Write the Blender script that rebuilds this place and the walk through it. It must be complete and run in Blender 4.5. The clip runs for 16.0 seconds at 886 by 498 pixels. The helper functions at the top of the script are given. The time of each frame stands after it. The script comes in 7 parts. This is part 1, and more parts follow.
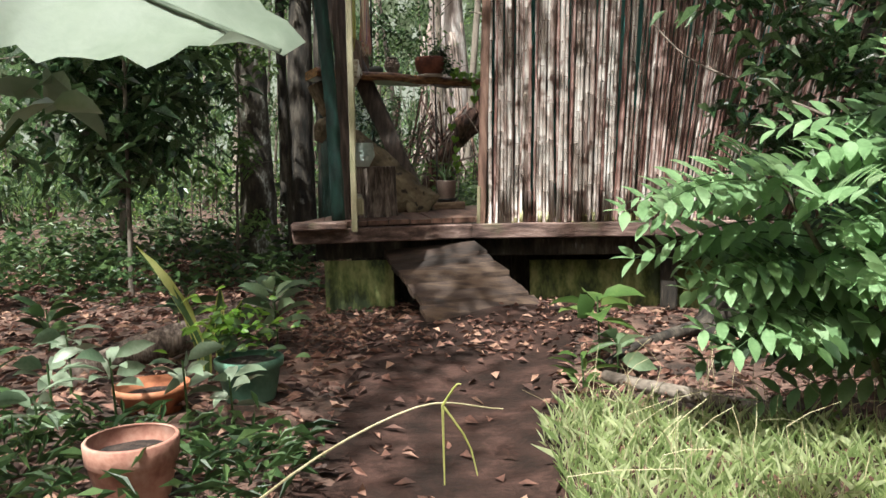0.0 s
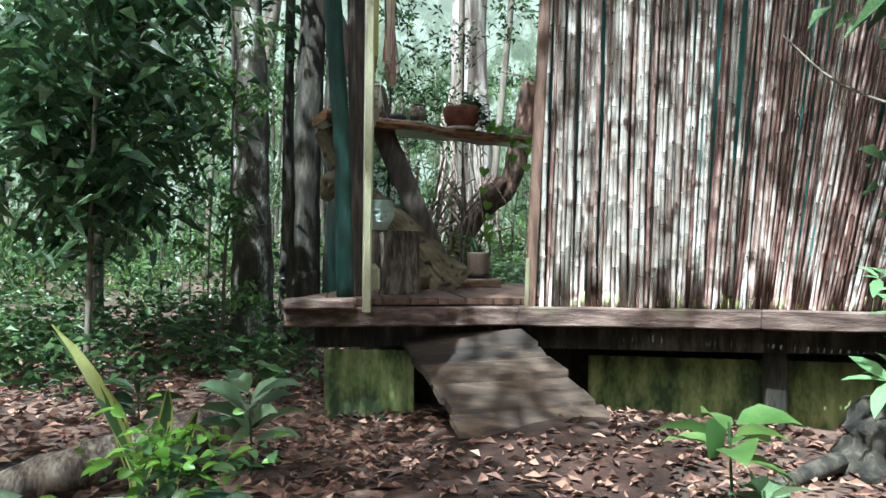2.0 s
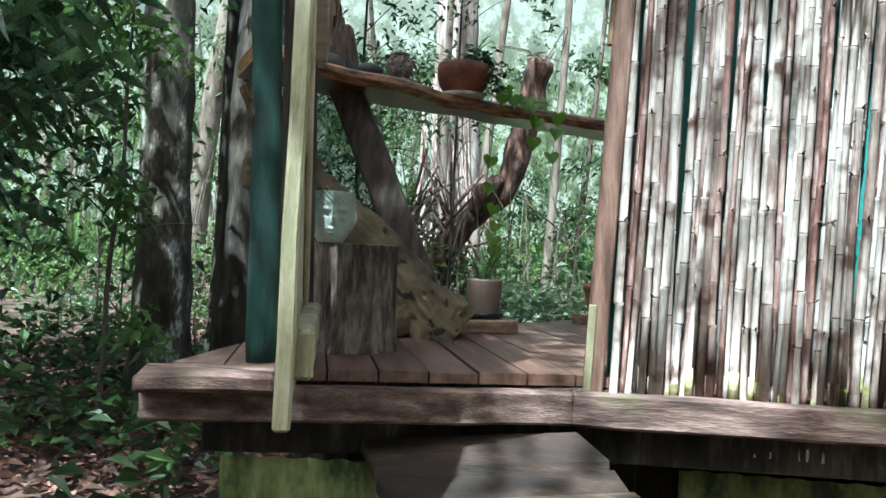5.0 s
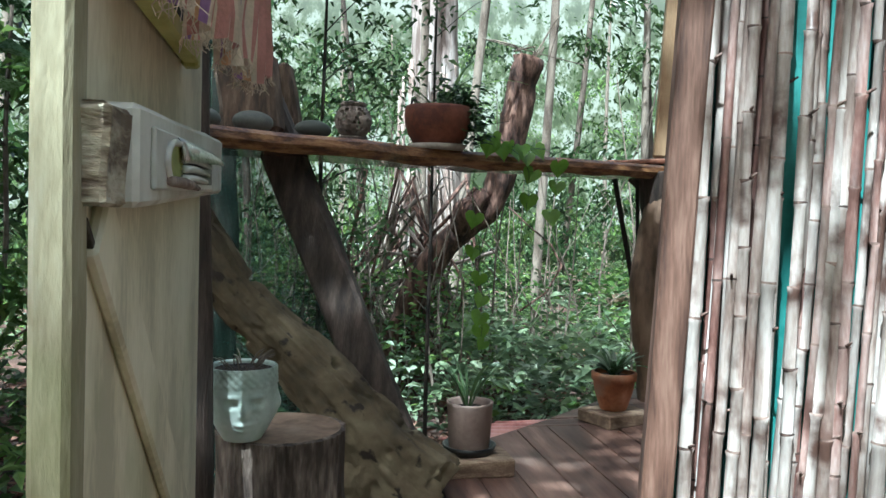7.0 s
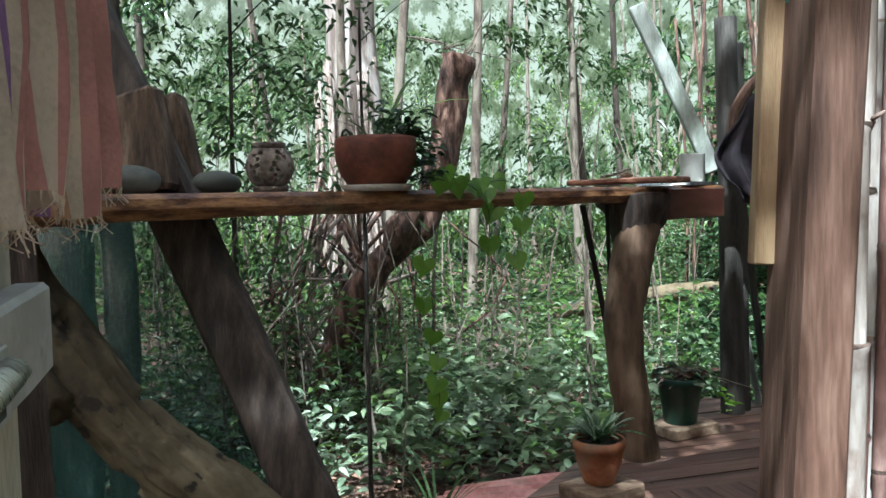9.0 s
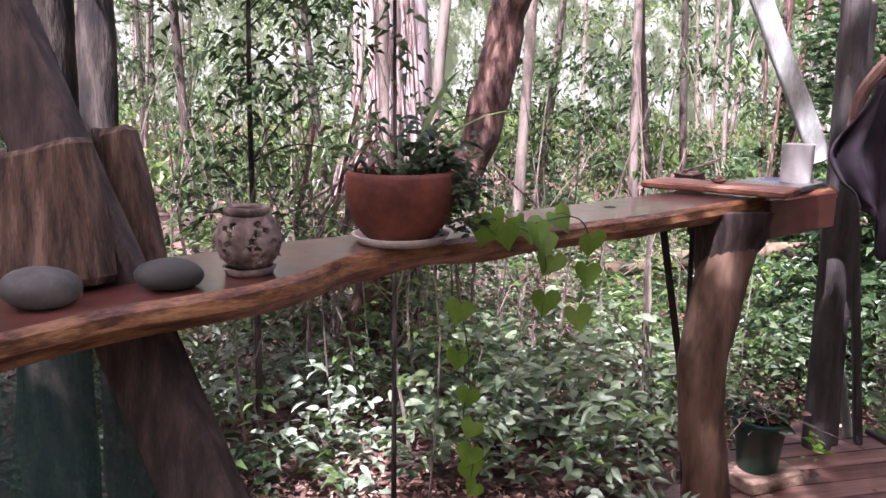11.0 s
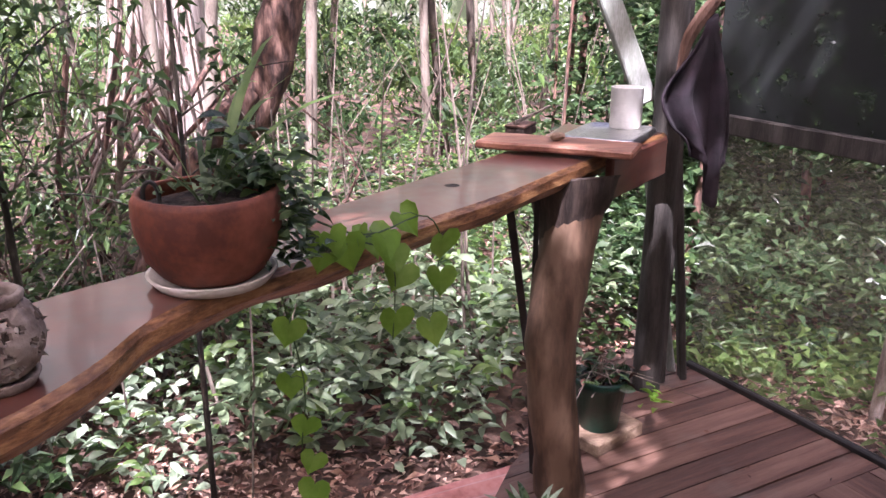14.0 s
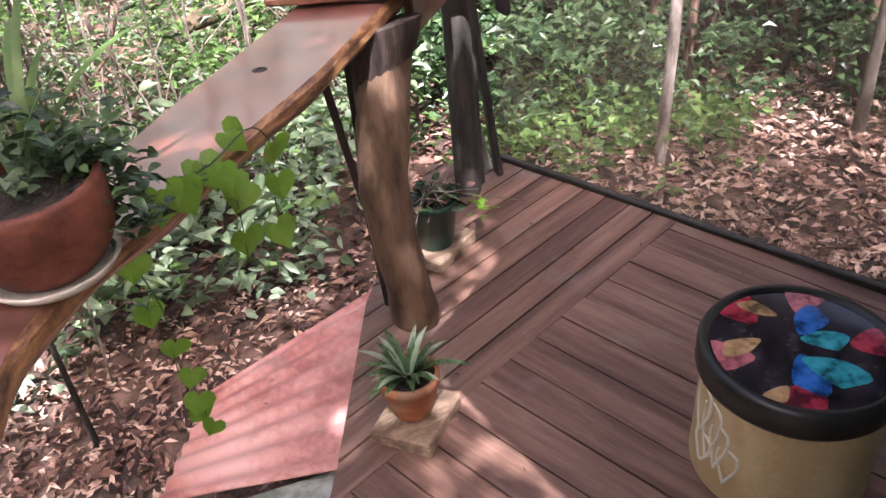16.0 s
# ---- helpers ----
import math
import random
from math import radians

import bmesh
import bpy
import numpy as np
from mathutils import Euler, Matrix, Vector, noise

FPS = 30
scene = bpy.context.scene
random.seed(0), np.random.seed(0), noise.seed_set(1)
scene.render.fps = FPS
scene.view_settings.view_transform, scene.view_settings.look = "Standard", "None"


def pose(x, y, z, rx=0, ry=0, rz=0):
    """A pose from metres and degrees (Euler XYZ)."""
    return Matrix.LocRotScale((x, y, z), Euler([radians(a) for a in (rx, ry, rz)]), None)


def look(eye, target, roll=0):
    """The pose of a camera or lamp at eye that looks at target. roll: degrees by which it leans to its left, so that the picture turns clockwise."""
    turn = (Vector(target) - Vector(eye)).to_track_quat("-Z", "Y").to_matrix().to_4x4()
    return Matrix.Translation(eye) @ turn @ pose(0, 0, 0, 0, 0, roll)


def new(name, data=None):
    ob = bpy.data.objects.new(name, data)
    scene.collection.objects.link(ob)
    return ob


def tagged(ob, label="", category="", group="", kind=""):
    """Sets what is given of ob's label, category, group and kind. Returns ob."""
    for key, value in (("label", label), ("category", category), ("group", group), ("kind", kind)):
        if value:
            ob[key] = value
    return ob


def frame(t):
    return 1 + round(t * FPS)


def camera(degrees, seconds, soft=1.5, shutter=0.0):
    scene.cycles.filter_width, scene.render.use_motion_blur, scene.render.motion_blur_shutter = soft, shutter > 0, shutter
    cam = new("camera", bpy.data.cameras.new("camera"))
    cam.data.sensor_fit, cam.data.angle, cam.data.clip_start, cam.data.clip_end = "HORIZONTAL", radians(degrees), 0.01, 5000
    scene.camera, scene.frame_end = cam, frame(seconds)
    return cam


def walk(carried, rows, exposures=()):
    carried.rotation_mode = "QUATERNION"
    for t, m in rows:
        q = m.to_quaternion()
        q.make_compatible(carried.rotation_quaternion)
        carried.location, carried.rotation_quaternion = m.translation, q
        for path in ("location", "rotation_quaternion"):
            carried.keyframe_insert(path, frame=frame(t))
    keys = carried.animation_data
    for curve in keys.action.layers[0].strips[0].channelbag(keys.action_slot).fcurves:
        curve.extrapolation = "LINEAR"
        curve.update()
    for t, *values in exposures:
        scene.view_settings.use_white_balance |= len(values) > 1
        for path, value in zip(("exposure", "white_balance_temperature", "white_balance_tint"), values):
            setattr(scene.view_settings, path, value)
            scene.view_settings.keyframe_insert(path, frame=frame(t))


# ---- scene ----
cam = camera(57.6, 16.0)
PATH = [
    (0, (1.162, 0.436, 0.974), (0.818, 2.396, 0.773), -1.5),
    (0.5, (1.049, 0.758, 0.896), (0.687, 2.723, 0.82), -1.4),
    (1, (1.002, 1.013, 0.943), (0.617, 2.976, 0.922), -1.4),
    (1.5, (0.95, 1.285, 0.915), (0.555, 3.246, 0.917), -0.5),
    (2, (0.811, 1.568, 0.893), (0.45, 3.535, 0.893), 0.2),
    (2.5, (0.709, 1.904, 0.895), (0.375, 3.876, 0.912), 0.8),
    (3, (0.634, 2.226, 0.886), (0.351, 4.206, 0.914), 0.9),
    (5.3, (0.408, 3.46, 1.011), (0.108, 5.437, 1.017), 2.7),
    (5.5, (0.411, 3.57, 1.046), (0.097, 5.546, 1.043), 2.6),
    (6, (0.406, 3.773, 1.201), (0.102, 5.75, 1.218), 2.6),
    (6.5, (0.354, 3.943, 1.373), (0.056, 5.92, 1.396), 2.6),
    (7, (0.322, 4.119, 1.482), (0.075, 6.102, 1.397), 1.3),
    (7.5, (0.299, 4.301, 1.567), (0.1, 6.288, 1.451), 0.4),
    (8, (0.226, 4.423, 1.656), (0.115, 6.417, 1.538), -0.8),
    (8.5, (0.202, 4.5, 1.678), (0.135, 6.496, 1.567), -1.0),
    (9, (0.177, 4.699, 1.685), (0.122, 6.695, 1.57), -1.5),
    (9.2, (0.19, 4.802, 1.687), (0.129, 6.798, 1.577), -1.3),
    (11.3, (0.145, 5.396, 2.123), (-0.019, 7.337, 1.672), 0.4),
    (11.5, (0.127, 5.437, 2.142), (-0.024, 7.371, 1.657), 0.3),
    (12, (0.081, 5.514, 2.125), (0.131, 7.45, 1.624), 0.6),
    (12.5, (0.081, 5.572, 2.142), (0.314, 7.493, 1.636), 0.8),
    (13, (0.079, 5.585, 2.148), (0.458, 7.482, 1.642), 1.2),
    (13.5, (0.072, 5.597, 2.169), (0.462, 7.48, 1.618), 0.9),
    (14, (0.063, 5.762, 2.216), (0.416, 7.63, 1.595), 0.1),
    (14.5, (0.056, 5.869, 2.409), (0.304, 7.696, 1.633), -1.9),
    (15, (0.048, 5.889, 2.46), (0.449, 7.604, 1.513), -3.1),
    (15.5, (-0.052, 5.879, 2.475), (0.516, 7.511, 1.468), -5.1),
    (16, (0.012, 5.881, 2.459), (0.721, 7.358, 1.312), -5.5),
]
EXPOSURES = [(0, 0.95, 6200, 4), (0.4, 1.2, 5300, -8), (1.5, 1.45, 5200, -9), (3, 1.5, 5200, -9), (7, 1.52, 5230, -5), (9.2, 1.4, 5420, -1), (11.3, 1.97, 5880, 41), (14.5, 2.15, 5960, 32), (16, 2.45, 6080, 23)]
walk(cam, [(t, look(eye, target, roll)) for t, eye, target, roll in PATH], EXPOSURES)

# world, sun and sky
world = bpy.data.worlds.new("forest_sky")
scene.world = world
world.use_nodes = True
wn = world.node_tree.nodes
sky = wn.new("ShaderNodeTexSky")
sky.sky_type, sky.sun_disc = "NISHITA", False
SUN_EL, SUN_AZ = 60.0, 198.0
sky.sun_elevation, sky.sun_rotation = radians(SUN_EL), radians(SUN_AZ)
sky.air_density, sky.dust_density, sky.ozone_density = 0.7, 10.0, 0.0
wn["Background"].inputs["Strength"].default_value = 0.11
world.node_tree.links.new(sky.outputs["Color"], wn["Background"].inputs["Color"])
sun = new("sun", bpy.data.lights.new("sun", "SUN"))
sun.data.energy, sun.data.angle, sun.data.color = 5.0, radians(0.6), (1.0, 0.98, 0.93)
sd = Vector((math.sin(radians(SUN_AZ)) * math.cos(radians(SUN_EL)), math.cos(radians(SUN_AZ)) * math.cos(radians(SUN_EL)), math.sin(radians(SUN_EL))))
sun.matrix_world = look(sd * 30, (0, 0, 0))

rng = np.random.default_rng(7)


# ---- materials ----
def shader(name, ramp, scale=6.0, detail=5.0, stretch=(1, 1, 1), fine=60.0, rough=0.75, bump=0.3, metal=0.0, vary=0.0, island=0.0,
           glow_through=0.0, wave=None, spec=0.5, coat=0.0, stain=None, contrast=1.9, turn=None):
    """A two-scale surface: a colour ramp over coarse noise, broken up by fine noise, with bump; vary follows the object, island the loose piece."""
    m = bpy.data.materials.new(name)
    m.use_nodes = True
    nt = m.node_tree
    n, link = nt.nodes, nt.links.new
    p = n["Principled BSDF"]
    co = n.new("ShaderNodeTexCoord")
    mp = n.new("ShaderNodeMapping")
    mp.inputs["Scale"].default_value = stretch
    if turn is not None:
        mp.vector_type = "TEXTURE"
        mp.inputs["Rotation"].default_value = (0, 0, turn)
        mp.inputs["Scale"].default_value = tuple(1 / q for q in stretch)
    link(co.outputs["Object"], mp.inputs["Vector"])
    a, b = n.new("ShaderNodeTexNoise"), n.new("ShaderNodeTexNoise")
    for t, s in ((a, scale), (b, fine)):
        link(mp.outputs["Vector"], t.inputs["Vector"])
        t.inputs["Scale"].default_value, t.inputs["Detail"].default_value = s, detail
    mix = n.new("ShaderNodeMath")
    mix.operation = "MULTIPLY_ADD"
    link(b.outputs["Fac"], mix.inputs[0])
    mix.inputs[1].default_value = 0.35
    link(a.outputs["Fac"], mix.inputs[2])
    off = n.new("ShaderNodeMath")
    off.operation = "SUBTRACT"
    link(mix.outputs[0], off.inputs[0])
    off.inputs[1].default_value = 0.175
    gain = n.new("ShaderNodeMath")
    gain.operation = "MULTIPLY_ADD"
    link(off.outputs[0], gain.inputs[0])
    gain.inputs[1].default_value, gain.inputs[2].default_value = contrast, 0.5 - 0.5 * contrast
    last = gain.outputs[0]
    for on, node, out in ((vary, "ShaderNodeObjectInfo", "Random"), (island, "ShaderNodeNewGeometry", "Random Per Island")):
        if on:
            r, s, k = n.new(node), n.new("ShaderNodeMath"), n.new("ShaderNodeMath")
            s.operation, k.operation = "SUBTRACT", "MULTIPLY_ADD"
            link(r.outputs[out], s.inputs[0])
            s.inputs[1].default_value = 0.5
            link(s.outputs[0], k.inputs[0])
            k.inputs[1].default_value = on
            link(last, k.inputs[2])
            last = k.outputs[0]
    cr = n.new("ShaderNodeValToRGB")
    while len(cr.color_ramp.elements) < len(ramp):
        cr.color_ramp.elements.new(0.5)
    for e, (at, c) in zip(cr.color_ramp.elements, ramp):
        e.position, e.color = at, (*c, 1)
    link(last, cr.inputs["Fac"])
    colour = cr.outputs["Color"]
    if stain:
        col, sscale, lo, hi = stain
        sn, sr, sm = n.new("ShaderNodeTexNoise"), n.new("ShaderNodeMapRange"), n.new("ShaderNodeMix")
        sm.data_type = "RGBA"
        link(co.outputs["Object"], sn.inputs["Vector"])
        sn.inputs["Scale"].default_value, sn.inputs["Detail"].default_value = sscale, 6
        sr.inputs["From Min"].default_value, sr.inputs["From Max"].default_value = lo, hi
        link(sn.outputs["Fac"], sr.inputs["Value"])
        link(sr.outputs["Result"], sm.inputs["Factor"])
        link(colour, sm.inputs["A"])
        sm.inputs["B"].default_value = (*col, 1)
        colour = sm.outputs["Result"]
    link(colour, p.inputs["Base Color"])
    rr = n.new("ShaderNodeMapRange")
    rr.inputs["To Min"].default_value, rr.inputs["To Max"].default_value = max(0.03, rough - 0.12), min(1, rough + 0.12)
    link(b.outputs["Fac"], rr.inputs["Value"])
    link(rr.outputs["Result"], p.inputs["Roughness"])
    p.inputs["Metallic"].default_value = metal
    p.inputs["Specular IOR Level"].default_value = spec
    p.inputs["Coat Weight"].default_value = coat
    p.inputs["Coat Roughness"].default_value = 0.1 if coat > 0.7 else 0.27
    if bump:
        bn = n.new("ShaderNodeBump")
        bn.inputs["Strength"].default_value, bn.inputs["Distance"].default_value = bump, 0.02
        link(mix.outputs[0], bn.inputs["Height"])
        link(bn.outputs["Normal"], p.inputs["Normal"])
    if glow_through:
        tr, ms = n.new("ShaderNodeBsdfTranslucent"), n.new("ShaderNodeMixShader")
        hs = n.new("ShaderNodeHueSaturation")
        hs.inputs["Value"].default_value, hs.inputs["Hue"].default_value = 1.5, 0.485
        link(colour, hs.inputs["Color"])
        link(hs.outputs["Color"], tr.inputs["Color"])
        ms.inputs["Fac"].default_value = glow_through
        link(p.outputs["BSDF"], ms.inputs[1])
        link(tr.outputs["BSDF"], ms.inputs[2])
        link(ms.outputs["Shader"], n["Material Output"].inputs["Surface"])
    return m


def mesh_cloth(name, colour, cover, pitch, rough=0.8):
    """Woven net: threads with real holes between them, seen as a fine see-through weave."""
    m = bpy.data.materials.new(name)
    m.use_nodes = True
    nt = m.node_tree
    n, link = nt.nodes, nt.links.new
    p = n["Principled BSDF"]
    p.inputs["Base Color"].default_value, p.inputs["Roughness"].default_value = (*colour, 1), rough
    co, no, mr = n.new("ShaderNodeTexCoord"), n.new("ShaderNodeTexNoise"), n.new("ShaderNodeMapRange")
    link(co.outputs["Object"], no.inputs["Vector"])
    no.inputs["Scale"].default_value, no.inputs["Detail"].default_value = pitch, 4
    link(no.outputs["Fac"], mr.inputs["Value"])
    mr.inputs["From Min"].default_value, mr.inputs["From Max"].default_value = 0.3, 0.7
    mr.inputs["To Min"].default_value, mr.inputs["To Max"].default_value = cover - 0.12, cover + 0.12
    tp, ms = n.new("ShaderNodeBsdfTransparent"), n.new("ShaderNodeMixShader")
    link(mr.outputs["Result"], ms.inputs["Fac"])
    link(tp.outputs["BSDF"], ms.inputs[1])
    link(p.outputs["BSDF"], ms.inputs[2])
    link(ms.outputs["Shader"], n["Material Output"].inputs["Surface"])
    return m


def leafy(name, dark, mid, pale, rough=0.45, shine=0.35, spread=0.75):
    return shader(name, ((0.15, dark), (0.5, mid), (0.85, pale)), scale=9, fine=90, rough=rough, bump=0.15, island=spread, glow_through=shine, contrast=1.0)


soil = shader("dark_forest_soil", ((0.2, (0.014, 0.008, 0.006)), (0.55, (0.032, 0.017, 0.013)), (0.8, (0.062, 0.033, 0.026))), scale=5, fine=45, rough=0.95, bump=0.9, spec=0.2)
floor_soil = shader("litter_soil", ((0.3, (0.03, 0.018, 0.013)), (0.5, (0.075, 0.042, 0.03)), (0.72, (0.14, 0.08, 0.06))), scale=3.2, fine=38, rough=0.95, bump=1.0)
litter_mat = shader("dead_leaf", ((0.1, (0.035, 0.016, 0.011)), (0.45, (0.105, 0.048, 0.034)), (0.7, (0.185, 0.09, 0.065)), (0.95, (0.33, 0.2, 0.14))), scale=8, rough=0.75, bump=0.3, island=0.9)
deck_wood, deck_wood_cross = [shader(name, ((0.25, (0.06, 0.029, 0.02)), (0.5, (0.13, 0.067, 0.047)), (0.78, (0.205, 0.12, 0.09))), scale=2.2, stretch=st, fine=24, rough=0.55, bump=0.3, vary=0.22, contrast=1.3, turn=0.3, stain=((0.2, 0.16, 0.14), 3.0, 0.58, 0.8)) for name, st in (("weathered_deck_board", (11, 0.9, 6)), ("weathered_cross_board", (0.9, 11, 6)))]
ramp_wood = shader("grey_plank", ((0.2, (0.014, 0.0078, 0.0052)), (0.5, (0.038, 0.021, 0.0136)), (0.85, (0.09, 0.056, 0.036))), scale=4, stretch=(1.2, 7, 7), fine=34, rough=0.8, bump=0.5, vary=0.6, stain=((0.035, 0.02, 0.014), 4.0, 0.5, 0.7))
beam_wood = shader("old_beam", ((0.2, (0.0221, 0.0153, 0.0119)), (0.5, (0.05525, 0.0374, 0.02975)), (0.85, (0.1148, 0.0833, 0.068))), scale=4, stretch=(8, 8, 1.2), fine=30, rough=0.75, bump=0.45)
fascia_wood = shader("fascia_timber", ((0.2, (0.052, 0.0299, 0.0247)), (0.5, (0.12, 0.0715, 0.0585)), (0.85, (0.26, 0.176, 0.15))), scale=4, stretch=(1.2, 8, 8), fine=30, rough=0.8, bump=0.45, stain=((0.12, 0.13, 0.06), 3.5, 0.58, 0.75))
jamb_wood = shader("brown_jamb", ((0.2, (0.06, 0.028, 0.018)), (0.5, (0.13, 0.067, 0.045)), (0.85, (0.22, 0.13, 0.095))), scale=4, stretch=(9, 9, 1), fine=25, rough=0.7, bump=0.3)
strip_wood = shader("pale_strip", ((0.3, (0.3, 0.19, 0.1)), (0.7, (0.45, 0.31, 0.18))), scale=5, stretch=(9, 9, 1), rough=0.6, bump=0.2)
slab_wood = shader("varnished_slab", ((0.2, (0.07, 0.024, 0.017)), (0.5, (0.135, 0.048, 0.034)), (0.85, (0.21, 0.085, 0.058))), scale=2.2, stretch=(2.0, 2.0, 6), fine=14, rough=0.4, bump=0, coat=0.8, spec=0.45, contrast=1.2)
edge_wood = shader("live_edge", ((0.25, (0.1, 0.042, 0.018)), (0.5, (0.24, 0.11, 0.045)), (0.78, (0.4, 0.21, 0.09))), scale=6, stretch=(2, 2, 9), fine=30, rough=0.42, bump=0.4, coat=0.3)
door_paint = shader("grey_door_paint", ((0.3, (0.4802, 0.434, 0.3122)), (0.55, (0.6412, 0.581, 0.4298)), (0.8, (0.728, 0.672, 0.5208))), scale=2.5, stretch=(3, 3, 1), fine=40, rough=0.65, bump=0.12, stain=((0.3, 0.33, 0.14), 2.2, 0.6, 0.8))
stile_paint = shader("mossy_cream_paint", ((0.2, (0.2162, 0.1886, 0.1079)), (0.55, (0.3243, 0.2921, 0.1886)), (0.85, (0.3956, 0.368, 0.2702))), scale=3, stretch=(4, 4, 1), fine=45, rough=0.7, bump=0.3, stain=((0.2, 0.22, 0.09), 3.0, 0.55, 0.8))
raw_wood = shader("weathered_broken_timber", ((0.25, (0.14, 0.105, 0.075)), (0.5, (0.36, 0.31, 0.23)), (0.75, (0.52, 0.48, 0.38))), scale=14, stretch=(1, 1, 3), fine=60, rough=0.85, bump=0.8)
rail_paint = shader("chipped_white_paint", ((0.3, (0.483, 0.46, 0.414)), (0.6, (0.6095, 0.598, 0.552)), (0.85, (0.69, 0.6785, 0.644))), scale=5, fine=50, rough=0.55, bump=0.25, stain=((0.33, 0.28, 0.2), 9.0, 0.62, 0.7))
cane_mat = shader("brown_cane", ((0.05, (0.0616, 0.02576, 0.02016)), (0.3, (0.1344, 0.06384, 0.05152)), (0.5, (0.2072, 0.1176, 0.09856)), (0.7, (0.3024, 0.2128, 0.1882)), (0.95, (0.4256, 0.3472, 0.3192))), scale=7, stretch=(3, 3, 0.7), fine=60, rough=0.5, bump=0.2, vary=0.5, contrast=1.6, stain=((0.07, 0.034, 0.027), 11.0, 0.53, 0.68))
cane_pale = shader("bleached_cane", ((0.05, (0.102, 0.06, 0.048)), (0.3, (0.216, 0.162, 0.138)), (0.55, (0.348, 0.3, 0.27)), (0.9, (0.504, 0.468, 0.438))), scale=6, stretch=(3, 3, 0.6), fine=60, rough=0.48, bump=0.2, vary=0.4, contrast=1.7, stain=((0.085, 0.047, 0.036), 13.0, 0.53, 0.68))
moss_cane = shader("mossy_cane_foot", ((0.25, (0.14, 0.12, 0.05)), (0.5, (0.27, 0.27, 0.1)), (0.8, (0.45, 0.42, 0.26))), scale=14, fine=70, rough=0.75, bump=0.5, vary=0.6)
cane_node = shader("cane_node_sheath", ((0.25, (0.035, 0.02, 0.015)), (0.5, (0.1, 0.06, 0.048)), (0.8, (0.24, 0.17, 0.14))), scale=30, fine=90, rough=0.8, bump=0.5, vary=0.8)
teal_mat = shader("teal_backing", ((0.3, (0.028, 0.17, 0.15)), (0.7, (0.065, 0.28, 0.25))), scale=3, rough=0.6, bump=0.1)
iron_moss = shader("mossy_iron", ((0.25, (0.035, 0.05, 0.02)), (0.5, (0.13, 0.16, 0.05)), (0.75, (0.26, 0.27, 0.11))), scale=3.5, stretch=(2, 2, 1), fine=30, rough=0.75, bump=0.25, metal=0.1, stain=((0.09, 0.05, 0.03), 3.0, 0.56, 0.74))
iron_pink = shader("faded_red_iron", ((0.25, (0.34, 0.12, 0.1)), (0.5, (0.5, 0.22, 0.19)), (0.8, (0.6, 0.33, 0.29))), scale=4, fine=40, rough=0.36, bump=0.1, stain=((0.25, 0.16, 0.12), 6.0, 0.58, 0.75))
bark_pale = shader("lichen_bark", ((0.25, (0.02, 0.016, 0.012)), (0.5, (0.06, 0.048, 0.034)), (0.64, (0.13, 0.115, 0.09)), (0.78, (0.46, 0.46, 0.41))), scale=4, stretch=(2, 2, 0.9), fine=28, rough=0.9, bump=0.9)
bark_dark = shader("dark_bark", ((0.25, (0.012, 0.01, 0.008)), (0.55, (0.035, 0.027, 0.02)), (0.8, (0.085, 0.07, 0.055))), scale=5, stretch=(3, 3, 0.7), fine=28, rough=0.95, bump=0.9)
bark_grey = shader("smooth_grey_bark", ((0.25, (0.16, 0.12, 0.105)), (0.5, (0.3, 0.25, 0.23)), (0.8, (0.46, 0.42, 0.4))), scale=3, stretch=(3, 3, 0.5), fine=16, rough=0.85, bump=0.6)
bark_far = shader("far_bark", ((0.2, (0.039, 0.02925, 0.02275)), (0.5, (0.0975, 0.07475, 0.0585)), (0.85, (0.208, 0.1755, 0.143))), scale=4, stretch=(2, 2, 0.6), rough=0.9, bump=0.5, island=0.7)
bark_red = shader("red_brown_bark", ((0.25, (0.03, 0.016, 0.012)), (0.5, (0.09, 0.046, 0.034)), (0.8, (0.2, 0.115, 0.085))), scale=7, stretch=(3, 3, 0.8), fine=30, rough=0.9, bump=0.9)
stump_bark = shader("stump_bark", ((0.25, (0.055, 0.04, 0.032)), (0.5, (0.14, 0.105, 0.085)), (0.8, (0.28, 0.225, 0.185))), scale=10, stretch=(2.2, 2.2, 0.5), fine=40, rough=0.95, bump=1.0)
cut_wood = shader("cut_wood_end", ((0.25, (0.15, 0.095, 0.06)), (0.6, (0.28, 0.19, 0.13)), (0.85, (0.36, 0.26, 0.19))), scale=8, fine=50, rough=0.85, bump=0.3)
drift = shader("knotty_driftwood", ((0.2, (0.045, 0.031, 0.016)), (0.5, (0.108, 0.08, 0.044)), (0.8, (0.18, 0.142, 0.086))), scale=5, fine=34, rough=0.85, bump=0.8, contrast=1.5, stain=((0.018, 0.011, 0.007), 11.0, 0.615, 0.65))
log_wood = shader("peeled_log", ((0.2, (0.0564, 0.0301, 0.0177)), (0.5, (0.133, 0.077, 0.046)), (0.8, (0.217, 0.134, 0.0854))), scale=4, stretch=(3, 3, 0.8), fine=24, rough=0.7, bump=0.3, stain=((0.05, 0.03, 0.022), 3.5, 0.58, 0.72))
pole_wood = shader("dark_pole", ((0.25, (0.018, 0.0156, 0.0132)), (0.5, (0.042, 0.036, 0.0312)), (0.8, (0.078, 0.069, 0.06))), scale=5, stretch=(4, 4, 0.6), rough=0.75, bump=0.4)
grey_timber = shader("grey_green_timber", ((0.25, (0.192, 0.208, 0.176)), (0.55, (0.336, 0.352, 0.32)), (0.8, (0.44, 0.448, 0.424))), scale=4, stretch=(4, 4, 0.7), rough=0.8, bump=0.3)
